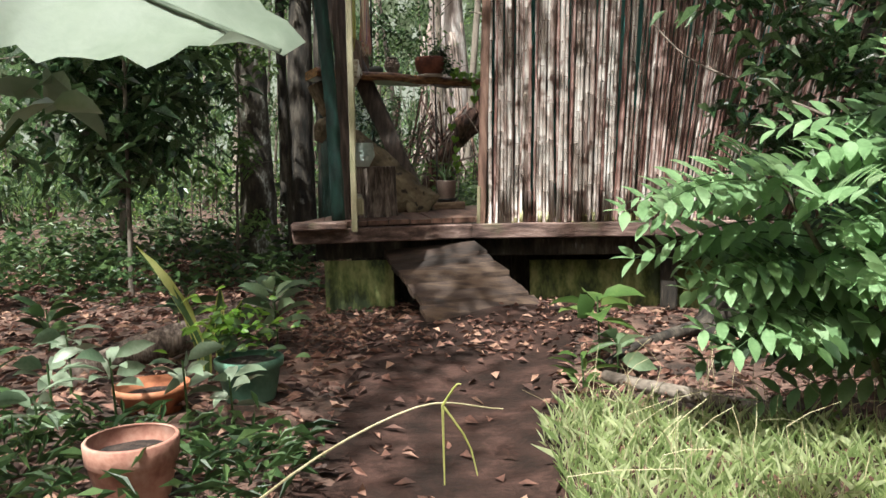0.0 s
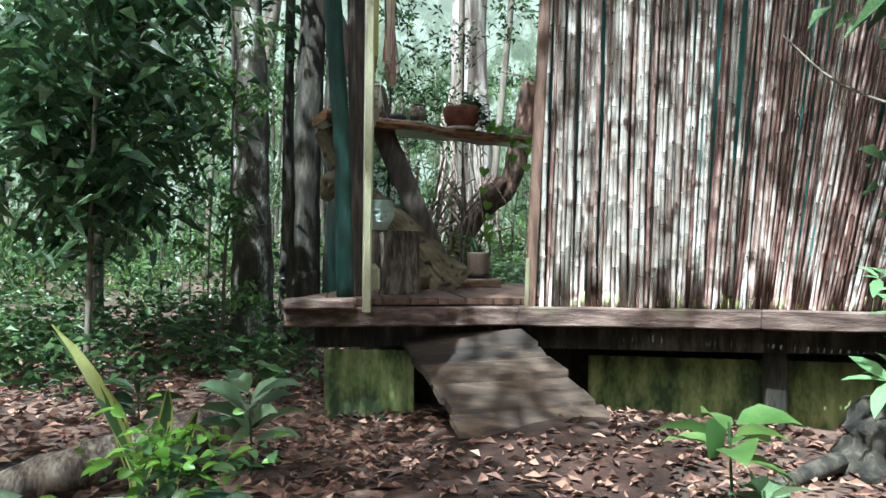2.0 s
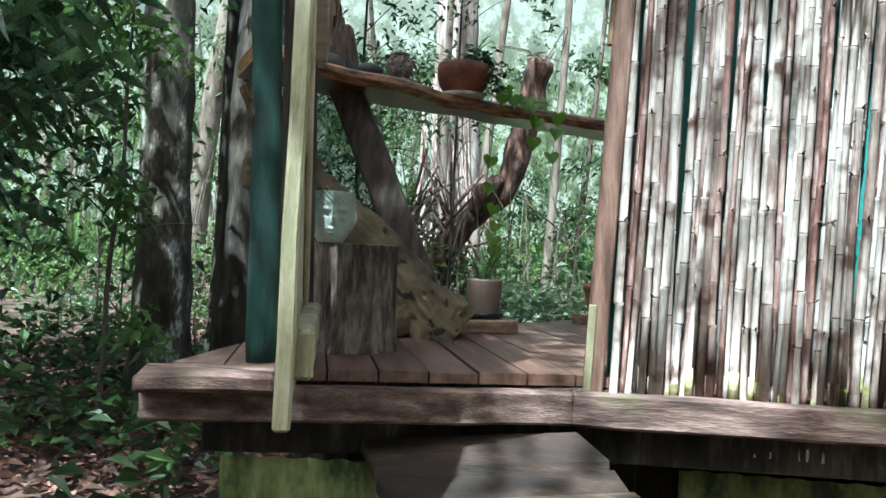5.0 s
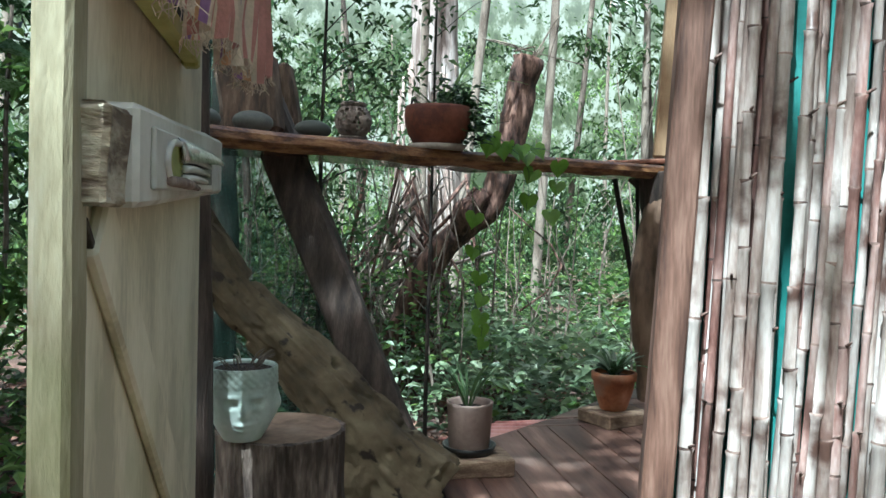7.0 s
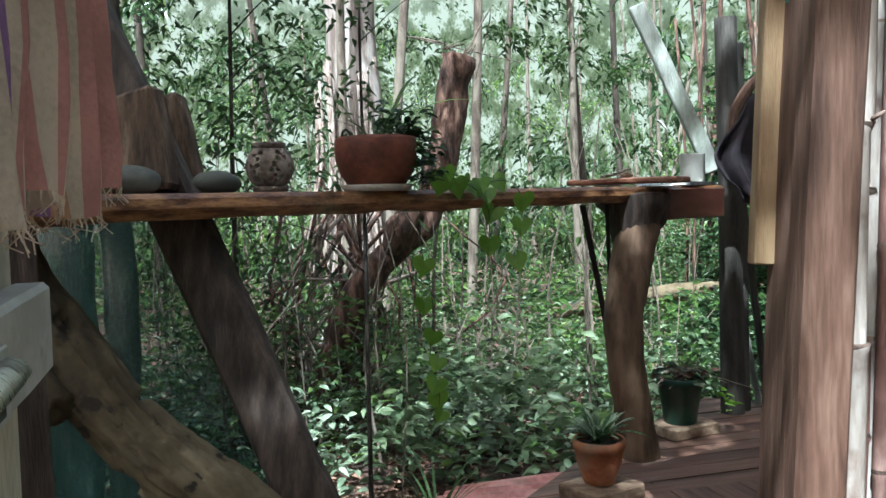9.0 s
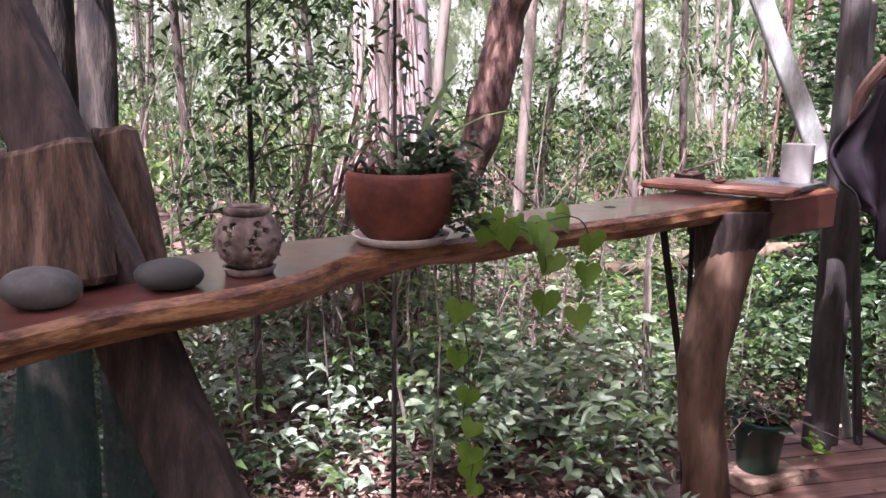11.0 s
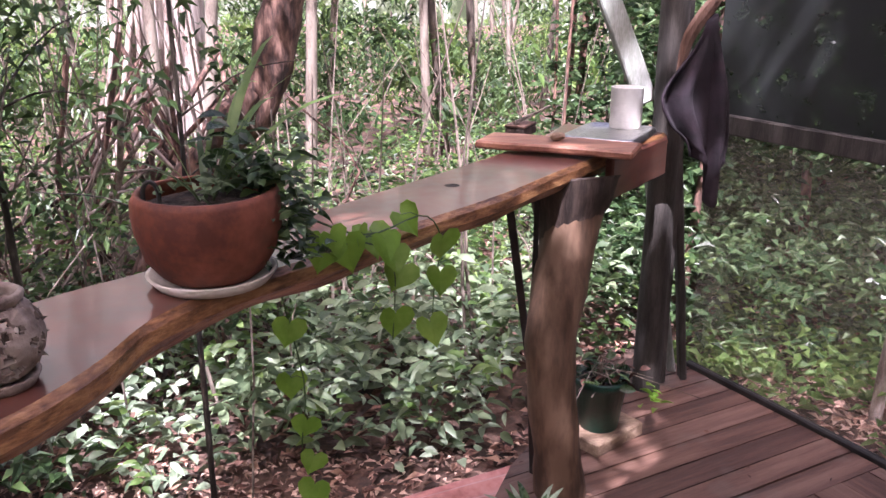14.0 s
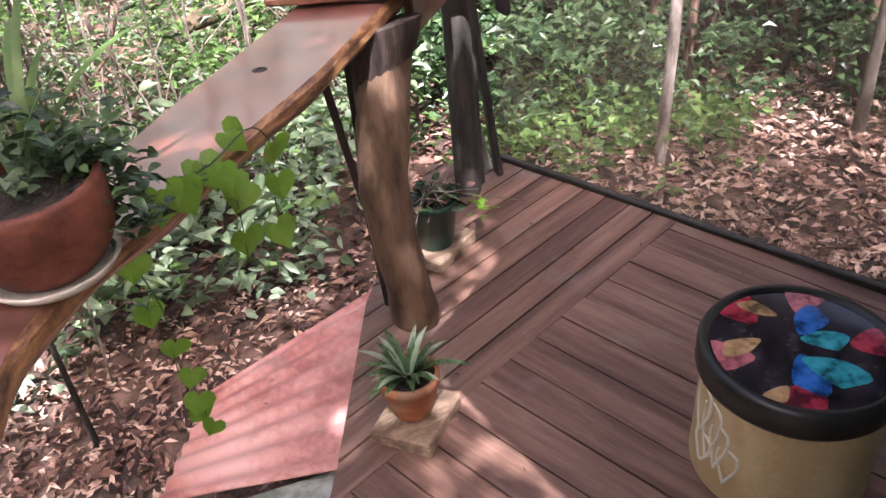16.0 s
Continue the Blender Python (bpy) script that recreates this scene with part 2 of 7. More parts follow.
terracotta = shader("terracotta", ((0.25, (0.085, 0.022, 0.011)), (0.5, (0.165, 0.046, 0.023)), (0.8, (0.24, 0.08, 0.046))), scale=7, fine=60, rough=0.72, bump=0.25, stain=((0.1, 0.04, 0.025), 7.0, 0.58, 0.72))
terra_orange = shader("orange_terracotta", ((0.25, (0.238, 0.0723, 0.0298)), (0.5, (0.357, 0.128, 0.0553)), (0.8, (0.425, 0.187, 0.102))), scale=7, fine=60, rough=0.72, bump=0.2, stain=((0.3, 0.2, 0.14), 6.0, 0.6, 0.75))
terra_pale = shader("bleached_terracotta", ((0.25, (0.26, 0.11, 0.08)), (0.5, (0.38, 0.19, 0.14)), (0.8, (0.48, 0.29, 0.23))), scale=7, fine=60, rough=0.8, bump=0.2)
stone_saucer = shader("cream_saucer", ((0.3, (0.42, 0.37, 0.3)), (0.7, (0.62, 0.57, 0.5))), scale=8, rough=0.7, bump=0.1)
grey_pot = shader("taupe_pot", ((0.3, (0.22, 0.155, 0.13)), (0.7, (0.31, 0.23, 0.195))), scale=5, rough=0.6, bump=0.06)
black_plastic = shader("black_plastic", ((0.3, (0.008, 0.008, 0.009)), (0.7, (0.02, 0.02, 0.021))), scale=9, rough=0.35, bump=0.03)
green_plastic = shader("dark_green_plastic", ((0.3, (0.004, 0.03, 0.02)), (0.7, (0.012, 0.062, 0.042))), scale=9, rough=0.42, bump=0.05)
green_tub = shader("sage_green_plastic", ((0.3, (0.06, 0.15, 0.1)), (0.7, (0.13, 0.25, 0.18))), scale=7, rough=0.5, bump=0.08, stain=((0.1, 0.07, 0.05), 6.0, 0.6, 0.75))
potting = shader("potting_soil", ((0.3, (0.012, 0.008, 0.006)), (0.7, (0.05, 0.032, 0.024))), scale=30, fine=120, rough=0.95, bump=1.0)
pebble = shader("river_stone", ((0.3, (0.0648, 0.06754, 0.0594)), (0.6, (0.1138, 0.1159, 0.103)), (0.85, (0.162, 0.162, 0.1462))), scale=9, fine=90, rough=0.7, bump=0.12, vary=0.25)
clay = shader("carved_grey_clay", ((0.25, (0.09, 0.065, 0.052)), (0.5, (0.2, 0.15, 0.125)), (0.8, (0.32, 0.26, 0.22))), scale=16, fine=70, rough=0.85, bump=0.7)
celadon = shader("pale_green_glaze", ((0.25, (0.38, 0.45, 0.4)), (0.6, (0.54, 0.62, 0.56)), (0.85, (0.64, 0.7, 0.65))), scale=9, fine=60, rough=0.5, bump=0.15, stain=((0.18, 0.2, 0.16), 12.0, 0.6, 0.72))
enamel = shader("worn_white_enamel", ((0.3, (0.45, 0.44, 0.41)), (0.7, (0.6, 0.59, 0.56))), scale=9, rough=0.35, bump=0.05)
steel = shader("brushed_steel", ((0.3, (0.45, 0.45, 0.44)), (0.7, (0.6, 0.6, 0.58))), scale=12, stretch=(1, 8, 1), rough=0.3, bump=0.05, metal=1.0)
tray_wood = shader("reddish_board", ((0.25, (0.16, 0.06, 0.035)), (0.6, (0.29, 0.125, 0.075)), (0.85, (0.38, 0.2, 0.13))), scale=5, stretch=(1, 6, 6), rough=0.5, bump=0.12)
block_wood = shader("pale_offcut", ((0.25, (0.16, 0.1, 0.065)), (0.6, (0.29, 0.2, 0.135)), (0.85, (0.4, 0.3, 0.21))), scale=5, stretch=(1.5, 7, 7), fine=40, rough=0.8, bump=0.4)
split_wood = shader("split_firewood", ((0.2, (0.0416, 0.02496, 0.01664)), (0.6, (0.1352, 0.08515, 0.0572)), (0.88, (0.2496, 0.1716, 0.1196))), scale=6, stretch=(7, 7, 1.2), fine=40, rough=0.85, bump=0.6)
cloth_dark = shader("plum_towel", ((0.3, (0.0072, 0.0042, 0.0072)), (0.7, (0.0252, 0.0156, 0.0228))), scale=10, fine=240, rough=0.95, bump=0.5)
black_iron = shader("black_rod", ((0.3, (0.006, 0.006, 0.006)), (0.7, (0.02, 0.018, 0.016))), scale=12, rough=0.6, bump=0.1)
shade_roll = shader("dark_green_shade_cloth", ((0.3, (0.002, 0.016, 0.013)), (0.7, (0.006, 0.04, 0.032))), scale=6, stretch=(3, 3, 1), fine=120, rough=0.85, bump=0.5)
green_net = mesh_cloth("green_shade_net", (0.013, 0.058, 0.048), 0.72, 120.0)
dark_net = mesh_cloth("black_shade_net", (0.007, 0.01, 0.009), 0.97, 14.0)
fly_net = mesh_cloth("fly_screen", (0.24, 0.21, 0.165), 0.42, 5.0)
roof_mat = shader("roof_underside", ((0.3, (0.03, 0.028, 0.026)), (0.7, (0.08, 0.075, 0.07))), scale=4, rough=0.7, bump=0.2)
drum_mat = shader("buff_drum", ((0.3, (0.44, 0.32, 0.17)), (0.7, (0.55, 0.43, 0.25))), scale=5, rough=0.4, bump=0.05, stain=((0.4, 0.26, 0.12), 5.0, 0.62, 0.75))
white_ink = shader("white_ink", ((0.3, (0.6, 0.56, 0.46)), (0.7, (0.7, 0.66, 0.56))), scale=8, rough=0.5, bump=0)
print_mats = [shader(f"glossy_{k}_print", ((0.25, tuple(0.25 * q for q in c)), (0.5, c), (0.8, tuple(min(0.8, 1.4 * q + 0.02) for q in c))), scale=17, detail=3, fine=60, rough=0.14, bump=0, coat=0.8, contrast=1.8) for k, c in
              (("black", (0.02, 0.012, 0.018)), ("red", (0.42, 0.03, 0.06)), ("rose", (0.5, 0.14, 0.16)), ("blue", (0.02, 0.14, 0.5)), ("turquoise", (0.03, 0.36, 0.45)), ("amber", (0.5, 0.3, 0.14)))]
curtain_mats = [shader(f"{k}_weave", ((0.3, tuple(0.75 * c for c in v)), (0.7, v)), scale=9, fine=200, rough=0.95, bump=0.5, glow_through=0.25) for k, v in
                (("sand", (0.72, 0.6, 0.47)), ("rose", (0.6, 0.3, 0.26)), ("violet", (0.36, 0.2, 0.42)), ("orange", (0.62, 0.36, 0.2)))]
yellow_paint = shader("yellow_green_frame", ((0.3, (0.4, 0.4, 0.1)), (0.7, (0.55, 0.55, 0.2))), scale=7, rough=0.6, bump=0.15)
leaf_deep = leafy("deep_leaf", (0.016, 0.036, 0.015), (0.042, 0.083, 0.033), (0.095, 0.155, 0.064), rough=0.28, shine=0.32)
leaf_mid = leafy("mid_leaf", (0.016, 0.036, 0.012), (0.043, 0.085, 0.027), (0.09, 0.148, 0.05), shine=0.3)
# Lighter green, also used where foliage should look sunlit.
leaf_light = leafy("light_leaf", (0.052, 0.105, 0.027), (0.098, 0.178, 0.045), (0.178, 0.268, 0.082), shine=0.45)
leaf_blue = leafy("blue_green_leaf", (0.055, 0.09, 0.045), (0.125, 0.18, 0.092), (0.22, 0.29, 0.165), rough=0.5)
leaf_frond = leafy("frond_leaflet", (0.12, 0.21, 0.085), (0.22, 0.35, 0.17), (0.36, 0.48, 0.29), rough=0.35, shine=0.4, spread=0.5)
leaf_vine = leafy("vine_leaf", (0.08, 0.17, 0.02), (0.13, 0.26, 0.03), (0.2, 0.34, 0.06), rough=0.35, shine=0.5, spread=0.5)
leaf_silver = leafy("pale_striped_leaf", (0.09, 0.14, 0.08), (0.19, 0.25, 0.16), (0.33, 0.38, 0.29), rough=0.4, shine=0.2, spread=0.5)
leaf_yellow = leafy("yellow_edged_leaf", (0.2, 0.22, 0.05), (0.32, 0.34, 0.09), (0.45, 0.45, 0.16), shine=0.3)
leaf_big = leafy("pale_leaf_underside", (0.12, 0.15, 0.11), (0.17, 0.21, 0.155), (0.24, 0.28, 0.22), rough=0.6, shine=0.3, spread=0.1)
grass_mat = leafy("grass_blade", (0.2, 0.27, 0.1), (0.36, 0.43, 0.2), (0.54, 0.58, 0.36), shine=0.4, spread=0.9)
# Litter colour lightened to stand in for light on the ground.
pale_litter = shader("lightened_leaf", ((0.1, (0.154, 0.084, 0.063)), (0.5, (0.364, 0.231, 0.175)), (0.9, (0.588, 0.42, 0.336))), scale=8, rough=0.8, bump=0.3, island=0.9)
straw = shader("dry_straw", ((0.3, (0.3, 0.25, 0.14)), (0.7, (0.5, 0.44, 0.28))), scale=9, rough=0.8, bump=0.2)
twig_mat = shader("grey_twig", ((0.3, (0.09, 0.07, 0.055)), (0.7, (0.22, 0.18, 0.145))), scale=12, rough=0.9, bump=0.5, island=0.5)
root_mat = shader("pale_aerial_root", ((0.25, (0.13, 0.095, 0.08)), (0.5, (0.26, 0.2, 0.175)), (0.8, (0.4, 0.34, 0.3))), scale=9, stretch=(2, 2, 0.6), rough=0.9, bump=0.6, island=0.5)
backdrop_mat = shader("glowing_far_forest", ((0.22, (0.035, 0.05, 0.018)), (0.42, (0.13, 0.16, 0.075)), (0.58, (0.34, 0.37, 0.25)), (0.7, (0.72, 0.74, 0.62))), scale=1.1, stretch=(1, 1, 0.7), fine=7.0, rough=1.0, bump=0, contrast=2.4)
# Backdrop emits: bright woods and a sky-pale top are put into its glow.
backdrop_nodes = backdrop_mat.node_tree
backdrop_glow = backdrop_nodes.nodes["Principled BSDF"]
woods_colour = backdrop_glow.inputs["Base Color"].links[0].from_socket
backdrop_nodes.links.remove(backdrop_glow.inputs["Base Color"].links[0])
backdrop_glow.inputs["Base Color"].default_value = (0.02, 0.03, 0.012, 1)
place, axis, rise, tops = [backdrop_nodes.nodes.new(k) for k in ("ShaderNodeTexCoord", "ShaderNodeSeparateXYZ", "ShaderNodeMapRange", "ShaderNodeMix")]
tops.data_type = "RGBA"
backdrop_nodes.links.new(place.outputs["Object"], axis.inputs["Vector"])
backdrop_nodes.links.new(axis.outputs["Z"], rise.inputs["Value"])
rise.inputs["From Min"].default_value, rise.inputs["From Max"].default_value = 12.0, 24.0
backdrop_nodes.links.new(rise.outputs["Result"], tops.inputs["Factor"])
backdrop_nodes.links.new(woods_colour, tops.inputs["A"])
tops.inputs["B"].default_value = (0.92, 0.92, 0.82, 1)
backdrop_nodes.links.new(tops.outputs["Result"], backdrop_glow.inputs["Emission Color"])
backdrop_glow.inputs["Emission Strength"].default_value = 0.36


# ---- builders ----
def thing(name, at, label, category, group="", kind=""):
    """An Empty at a thing's base, to which its parts are parented."""
    ob = new(name)
    ob.empty_display_size = 0.05
    ob.matrix_basis = Matrix.Translation(at)
    return tagged(ob, label, category, group, kind)


def hang(ob, parent):
    if parent is not None:
        ob.parent = parent
        if parent.type == "EMPTY":
            ob.matrix_parent_inverse = parent.matrix_basis.inverted()
    return ob


def raw(name, verts, faces, mats, parent=None, label="", smooth=False, which=None):
    """One mesh object from vertex and face arrays in world metres."""
    me = bpy.data.meshes.new(name)
    verts = np.asarray(verts, np.float32)
    if isinstance(faces, np.ndarray):
        me.vertices.add(len(verts))
        me.vertices.foreach_set("co", verts.ravel())
        k = faces.shape[1]
        me.loops.add(faces.size)
        me.loops.foreach_set("vertex_index", faces.ravel().astype(np.int32))
        me.polygons.add(len(faces))
        me.polygons.foreach_set("loop_start", np.arange(0, faces.size, k, dtype=np.int32))
        me.polygons.foreach_set("loop_total", np.full(len(faces), k, np.int32))
        me.update(calc_edges=True)
    else:
        me.from_pydata(verts.tolist(), [], faces)
    for m in mats if isinstance(mats, (list, tuple)) else [mats]:
        me.materials.append(m)
    if which is not None:
        me.polygons.foreach_set("material_index", np.asarray(which, np.int32))
    me.polygons.foreach_set("use_smooth", np.full(len(me.polygons), smooth))
    ob = hang(new(name, me), parent)
    if label:
        ob["label"] = label
    return ob


def part(name, bm, material, parent, label="", smooth=False):
    me = bpy.data.meshes.new(name)
    bm.to_mesh(me)
    bm.free()
    me.materials.append(material)
    me.polygons.foreach_set("use_smooth", np.full(len(me.polygons), smooth))
    ob = hang(new(name, me), parent)
    if label:
        ob["label"] = label
    return ob


def box(size, m, bevel=0.004, rough=0.0, cuts=0):
    """A bevelled block at a pose; rough shifts its corners a little."""
    bm = bmesh.new()
    bmesh.ops.create_cube(bm, size=1, matrix=Matrix.Diagonal((*size, 1)))
    if cuts:
        bmesh.ops.subdivide_edges(bm, edges=[e for e in bm.edges if e.calc_length() > 0.5 * max(size)], cuts=cuts, use_grid_fill=True)
    if bevel:
        bmesh.ops.bevel(bm, geom=list(bm.edges), offset=min(bevel, 0.4 * min(size)), segments=1, affect="EDGES", profile=0.6)
    if rough:
        for v in bm.verts:
            v.co += rough * noise.noise_vector(v.co * 7 + m.translation * 3)
    bm.transform(m)
    return bm


def between(a, b, wide, deep, up=(0, 0, 1), bevel=0.006, rough=0.0, cuts=0):
    """A bar from a to b."""
    a, b = Vector(a), Vector(b)
    z = (b - a).normalized()
    x = Vector(up).cross(z)
    x = x.normalized() if x.length > 1e-4 else Vector((1, 0, 0))
    y = z.cross(x)
    m = Matrix((x, y, z)).transposed().to_4x4()
    m.translation = (a + b) / 2
    return box((wide, deep, (b - a).length), m, bevel, rough, cuts)


def spline(points, n):
    """Points along a smooth line through the given ones."""
    p = np.asarray(points, float)
    p = np.vstack([2 * p[0] - p[1], p, 2 * p[-1] - p[-2]])
    out = []
    for t in np.linspace(0, len(p) - 3 - 1e-9, n):
        i, f = int(t), t - int(t)
        a, b, c, d = p[i:i + 4]
        out.append(0.5 * (2 * b + (c - a) * f + (2 * a - 5 * b + 4 * c - d) * f * f + (3 * b - 3 * c + d - a) * f ** 3))
    return np.array(out)


def tube(line, radii, sides=8, lump=0.0, grain=6.0, flat=1.0, caps=True):
    """Vertices and faces of a round limb along a line, its skin lumpy."""
    line = np.asarray(line, float)
    n = len(line)
    radii = np.interp(np.linspace(0, 1, n), np.linspace(0, 1, len(radii)), radii) if len(np.atleast_1d(radii)) != n else np.asarray(radii)
    tang = np.gradient(line, axis=0)
    tang /= np.linalg.norm(tang, axis=1)[:, None] + 1e-9
    ref = np.array([0.0, 1.0, 0.0]) if abs(tang[0][1]) < 0.8 else np.array([1.0, 0, 0])
    u = np.cross(tang, ref)
    u /= np.linalg.norm(u, axis=1)[:, None] + 1e-9
    w = np.cross(u, tang)
    ang = np.linspace(0, 2 * math.pi, sides, endpoint=False)
    verts = line[:, None] + radii[:, None, None] * (np.cos(ang)[None, :, None] * u[:, None] + flat * np.sin(ang)[None, :, None] * w[:, None])
    if lump:
        for i in range(n):
            for j in range(sides):
                k = 1 + lump * noise.noise(Vector(verts[i, j]) * grain) + 0.5 * lump * noise.noise(Vector(verts[i, j]) * grain * 2.7)
                verts[i, j] = line[i] + (verts[i, j] - line[i]) * k
    i, j = np.meshgrid(np.arange(n - 1), np.arange(sides), indexing="ij")
    k = (j + 1) % sides
    faces = np.stack([i * sides + j, i * sides + k, (i + 1) * sides + k, (i + 1) * sides + j], -1).reshape(-1, 4).tolist()
    if caps:
        faces += [list(range(sides))[::-1], [(n - 1) * sides + q for q in range(sides)]]
    return verts.reshape(-1, 3), faces


def join(pieces):
    vs, fs, at = [], [], 0
    for v, f in pieces:
        vs.append(np.asarray(v))
        fs += [[q + at for q in g] for g in f]
        at += len(v)
    return np.vstack(vs), fs


def turned(profile, at, sides=24, close=True, lump=0.0):
    """Vertices and faces of a pot turned from (radius, height) pairs."""
    ang = np.linspace(0, 2 * math.pi, sides, endpoint=False)
    v = []
    for r, z in profile:
        for a in ang:
            k = 1 + (lump * noise.noise(Vector((math.cos(a) * 3, math.sin(a) * 3, z * 30))) if lump else 0)
            v.append((at[0] + r * k * math.cos(a), at[1] + r * k * math.sin(a), at[2] + z))
    f = [[i * sides + j, i * sides + (j + 1) % sides, (i + 1) * sides + (j + 1) % sides, (i + 1) * sides + j] for i in range(len(profile) - 1) for j in range(sides)]
    if close:
        f += [list(range(sides))[::-1], [(len(profile) - 1) * sides + q for q in range(sides)]]
    return np.array(v), f


def unit(v):
    return v / (np.linalg.norm(v, axis=-1, keepdims=True) + 1e-9)


def leaf_cloud(base, way, length, width, fold=0.25, droop=0.25, fine=False, twist=0.6):
    """Vertices and triangles of many leaves: each grows from its base along its way, folded along the midrib and drooping at the tip."""
    base, way = np.asarray(base, float), unit(np.asarray(way, float))
    n = len(base)
    length, width = np.broadcast_to(length, n)[:, None], np.broadcast_to(width, n)[:, None]
    side = unit(np.cross(way, np.array([0, 0, 1.0]) + twist * rng.normal(size=(n, 3))))
    up = np.cross(side, way)
    down = np.array([0, 0, -1.0])
    if not fine:
        mid = base + way * length * 0.45
        v = np.stack([base, mid + side * width * 0.5 + up * width * fold, base + way * length + down * length * droop, mid - side * width * 0.5 + up * width * fold], 1)
        f = np.array([[0, 1, 2], [0, 2, 3]])
        m = 4
    else:
        def at(s, w, d):
            return base + way * length * s + side * width * w + up * width * fold * abs(w) * 2 + down * length * droop * d
        v = np.stack([at(0, 0, 0), at(0.2, 0.36, 0.02), at(0.48, 0.5, 0.16), at(0.78, 0.3, 0.5), at(1, 0, 1), at(0.78, -0.3, 0.5), at(0.48, -0.5, 0.16), at(0.2, -0.36, 0.02),
                      at(0.48, 0, 0.18), at(0.78, 0, 0.52), at(0.2, 0, 0.03)], 1)
        f = np.array([[0, 1, 10], [0, 10, 7], [1, 2, 8], [1, 8, 10], [10, 8, 6], [10, 6, 7], [2, 3, 9], [2, 9, 8], [8, 9, 5], [8, 5, 6], [3, 4, 9], [9, 4, 5]])
        m = 11
    faces = (np.arange(n)[:, None, None] * m + f[None]).reshape(-1, 3)
    return v.reshape(-1, 3), faces


def rand_way(n, low=-0.4, high=0.5):
    a = rng.uniform(0, 2 * math.pi, n)
    return unit(np.stack([np.cos(a), np.sin(a), rng.uniform(low, high, n)], -1))


def clumps(centres, spread, per):
    """Points gathered round centres."""
    c = np.repeat(np.asarray(centres, float), per, axis=0)
    return c + rng.normal(size=c.shape) * np.asarray(spread)


def smooth_step(a, b, x):
    t = min(1.0, max(0.0, (x - a) / (b - a)))
    return t * t * (3 - 2 * t)


def gz(x, y):
    """Height of the forest floor."""
    z = 0.03 + 0.05 * noise.noise(Vector((x * 0.7, y * 0.7, 0))) + 0.02 * noise.noise(Vector((x * 2.6, y * 2.6, 3)))
    z += 0.09 * math.exp(-((x - 0.75) ** 2 + (y - 5.15) ** 2) / 0.35)
    z -= 0.06 * math.exp(-((x - 0.8) ** 2) / 0.3) * smooth_step(4.6, 3.6, y) * smooth_step(0.0, 1.0, y)
    d = math.hypot(x, y - 5)
    return z + 0.5 * smooth_step(9, 30, d) * noise.noise(Vector((x * 0.06, y * 0.06, 8)))


# ---- ground ----
def patch(name, x0, x1, y0, y1, step, lift, mat, edge=None):
    xs, ys = np.arange(x0, x1 + step / 2, step), np.arange(y0, y1 + step / 2, step)
    v = [(x, y, gz(x, y) + lift) for y in ys for x in xs]
    w = len(xs)
    f = [[j * w + i, j * w + i + 1, (j + 1) * w + i + 1, (j + 1) * w + i] for j in range(len(ys) - 1) for i in range(w - 1)
         if edge is None or edge(xs[i] + step / 2, ys[j] + step / 2)]
    return raw(name, v, f, mat, smooth=True)


def ground_sheet():
    """One sheet, dense near the hut and coarse out to the horizon."""
    near = np.concatenate([np.arange(-9, 9.01, 0.15)])
    far = np.array([12, 16, 22, 30, 45, 80, 200, 900, 3000.0])
    xs = np.concatenate([-far[::-1], near, far])
    ys = xs + 5
    v = [(x, y, gz(x, y)) for y in ys for x in xs]
    w = len(xs)
    f = [[j * w + i, j * w + i + 1, (j + 1) * w + i + 1, (j + 1) * w + i] for j in range(w - 1) for i in range(w - 1)]
    return tagged(raw("ground", v, f, floor_soil, smooth=True), "brown forest floor of soil and rotting leaves", "ground", kind="structure")


ground_sheet()


def on_path(x, y):
    mid = 0.72 + 0.12 * math.sin(y * 1.1) + 0.12 * noise.noise(Vector((0, y * 1.7, 4)))
    return abs(x - mid) < 0.42 + 0.12 * noise.noise(Vector((x * 3, y * 2.3, 9))) + 0.12 * smooth_step(3.5, 5, y)


tagged(patch("path", -0.6, 2.1, -1.5, 5.4, 0.09, 0.012, soil, on_path), "bare dark earth footpath leading to the ramp", "path", kind="structure")

# ---- hut: deck, skirt, ramp ----
D = 0.65
TOP = 1.72
DECK = [(-0.61, 5.27), (0.5, 5.58), (2.78, 5.58), (2.24, 7.1), (1.72, 8.66), (1.4, 8.84), (0.74, 8.08), (0.36, 7.44), (0.0, 6.9), (-0.62, 6.2)]


def clip(poly, a, b, keep=1):
    """The part of a polygon to the left of the line a-b (right for keep=-1)."""
    nx, ny = -(b[1] - a[1]) * keep, (b[0] - a[0]) * keep
    out = []
    for p, q in zip(poly, poly[1:] + poly[:1]):
        dp, dq = (p[0] - a[0]) * nx + (p[1] - a[1]) * ny, (q[0] - a[0]) * nx + (q[1] - a[1]) * ny
        if dp >= 0:
            out.append(p)
        if dp * dq < 0:
            t = dp / (dp - dq)
            out.append((p[0] + t * (q[0] - p[0]), p[1] + t * (q[1] - p[1])))
    return out


def prism(poly, z0, z1):
    n = len(poly)
    v = [(x, y, z0) for x, y in poly] + [(x, y, z1) for x, y in poly]
    return v, [list(range(n))[::-1], list(range(n, 2 * n))] + [[i, (i + 1) % n, n + (i + 1) % n, n + i] for i in range(n)]


deck = thing("deck_floor", (0.8, 7.0, D - 0.06), "weathered brown timber deck of gapped boards", "deck", kind="structure")
SEAM_A, SEAM_B = (1.08, 7.56), (1.89, 7.81)
along = unit(np.array([SEAM_B[0] - SEAM_A[0], SEAM_B[1] - SEAM_A[1]]))
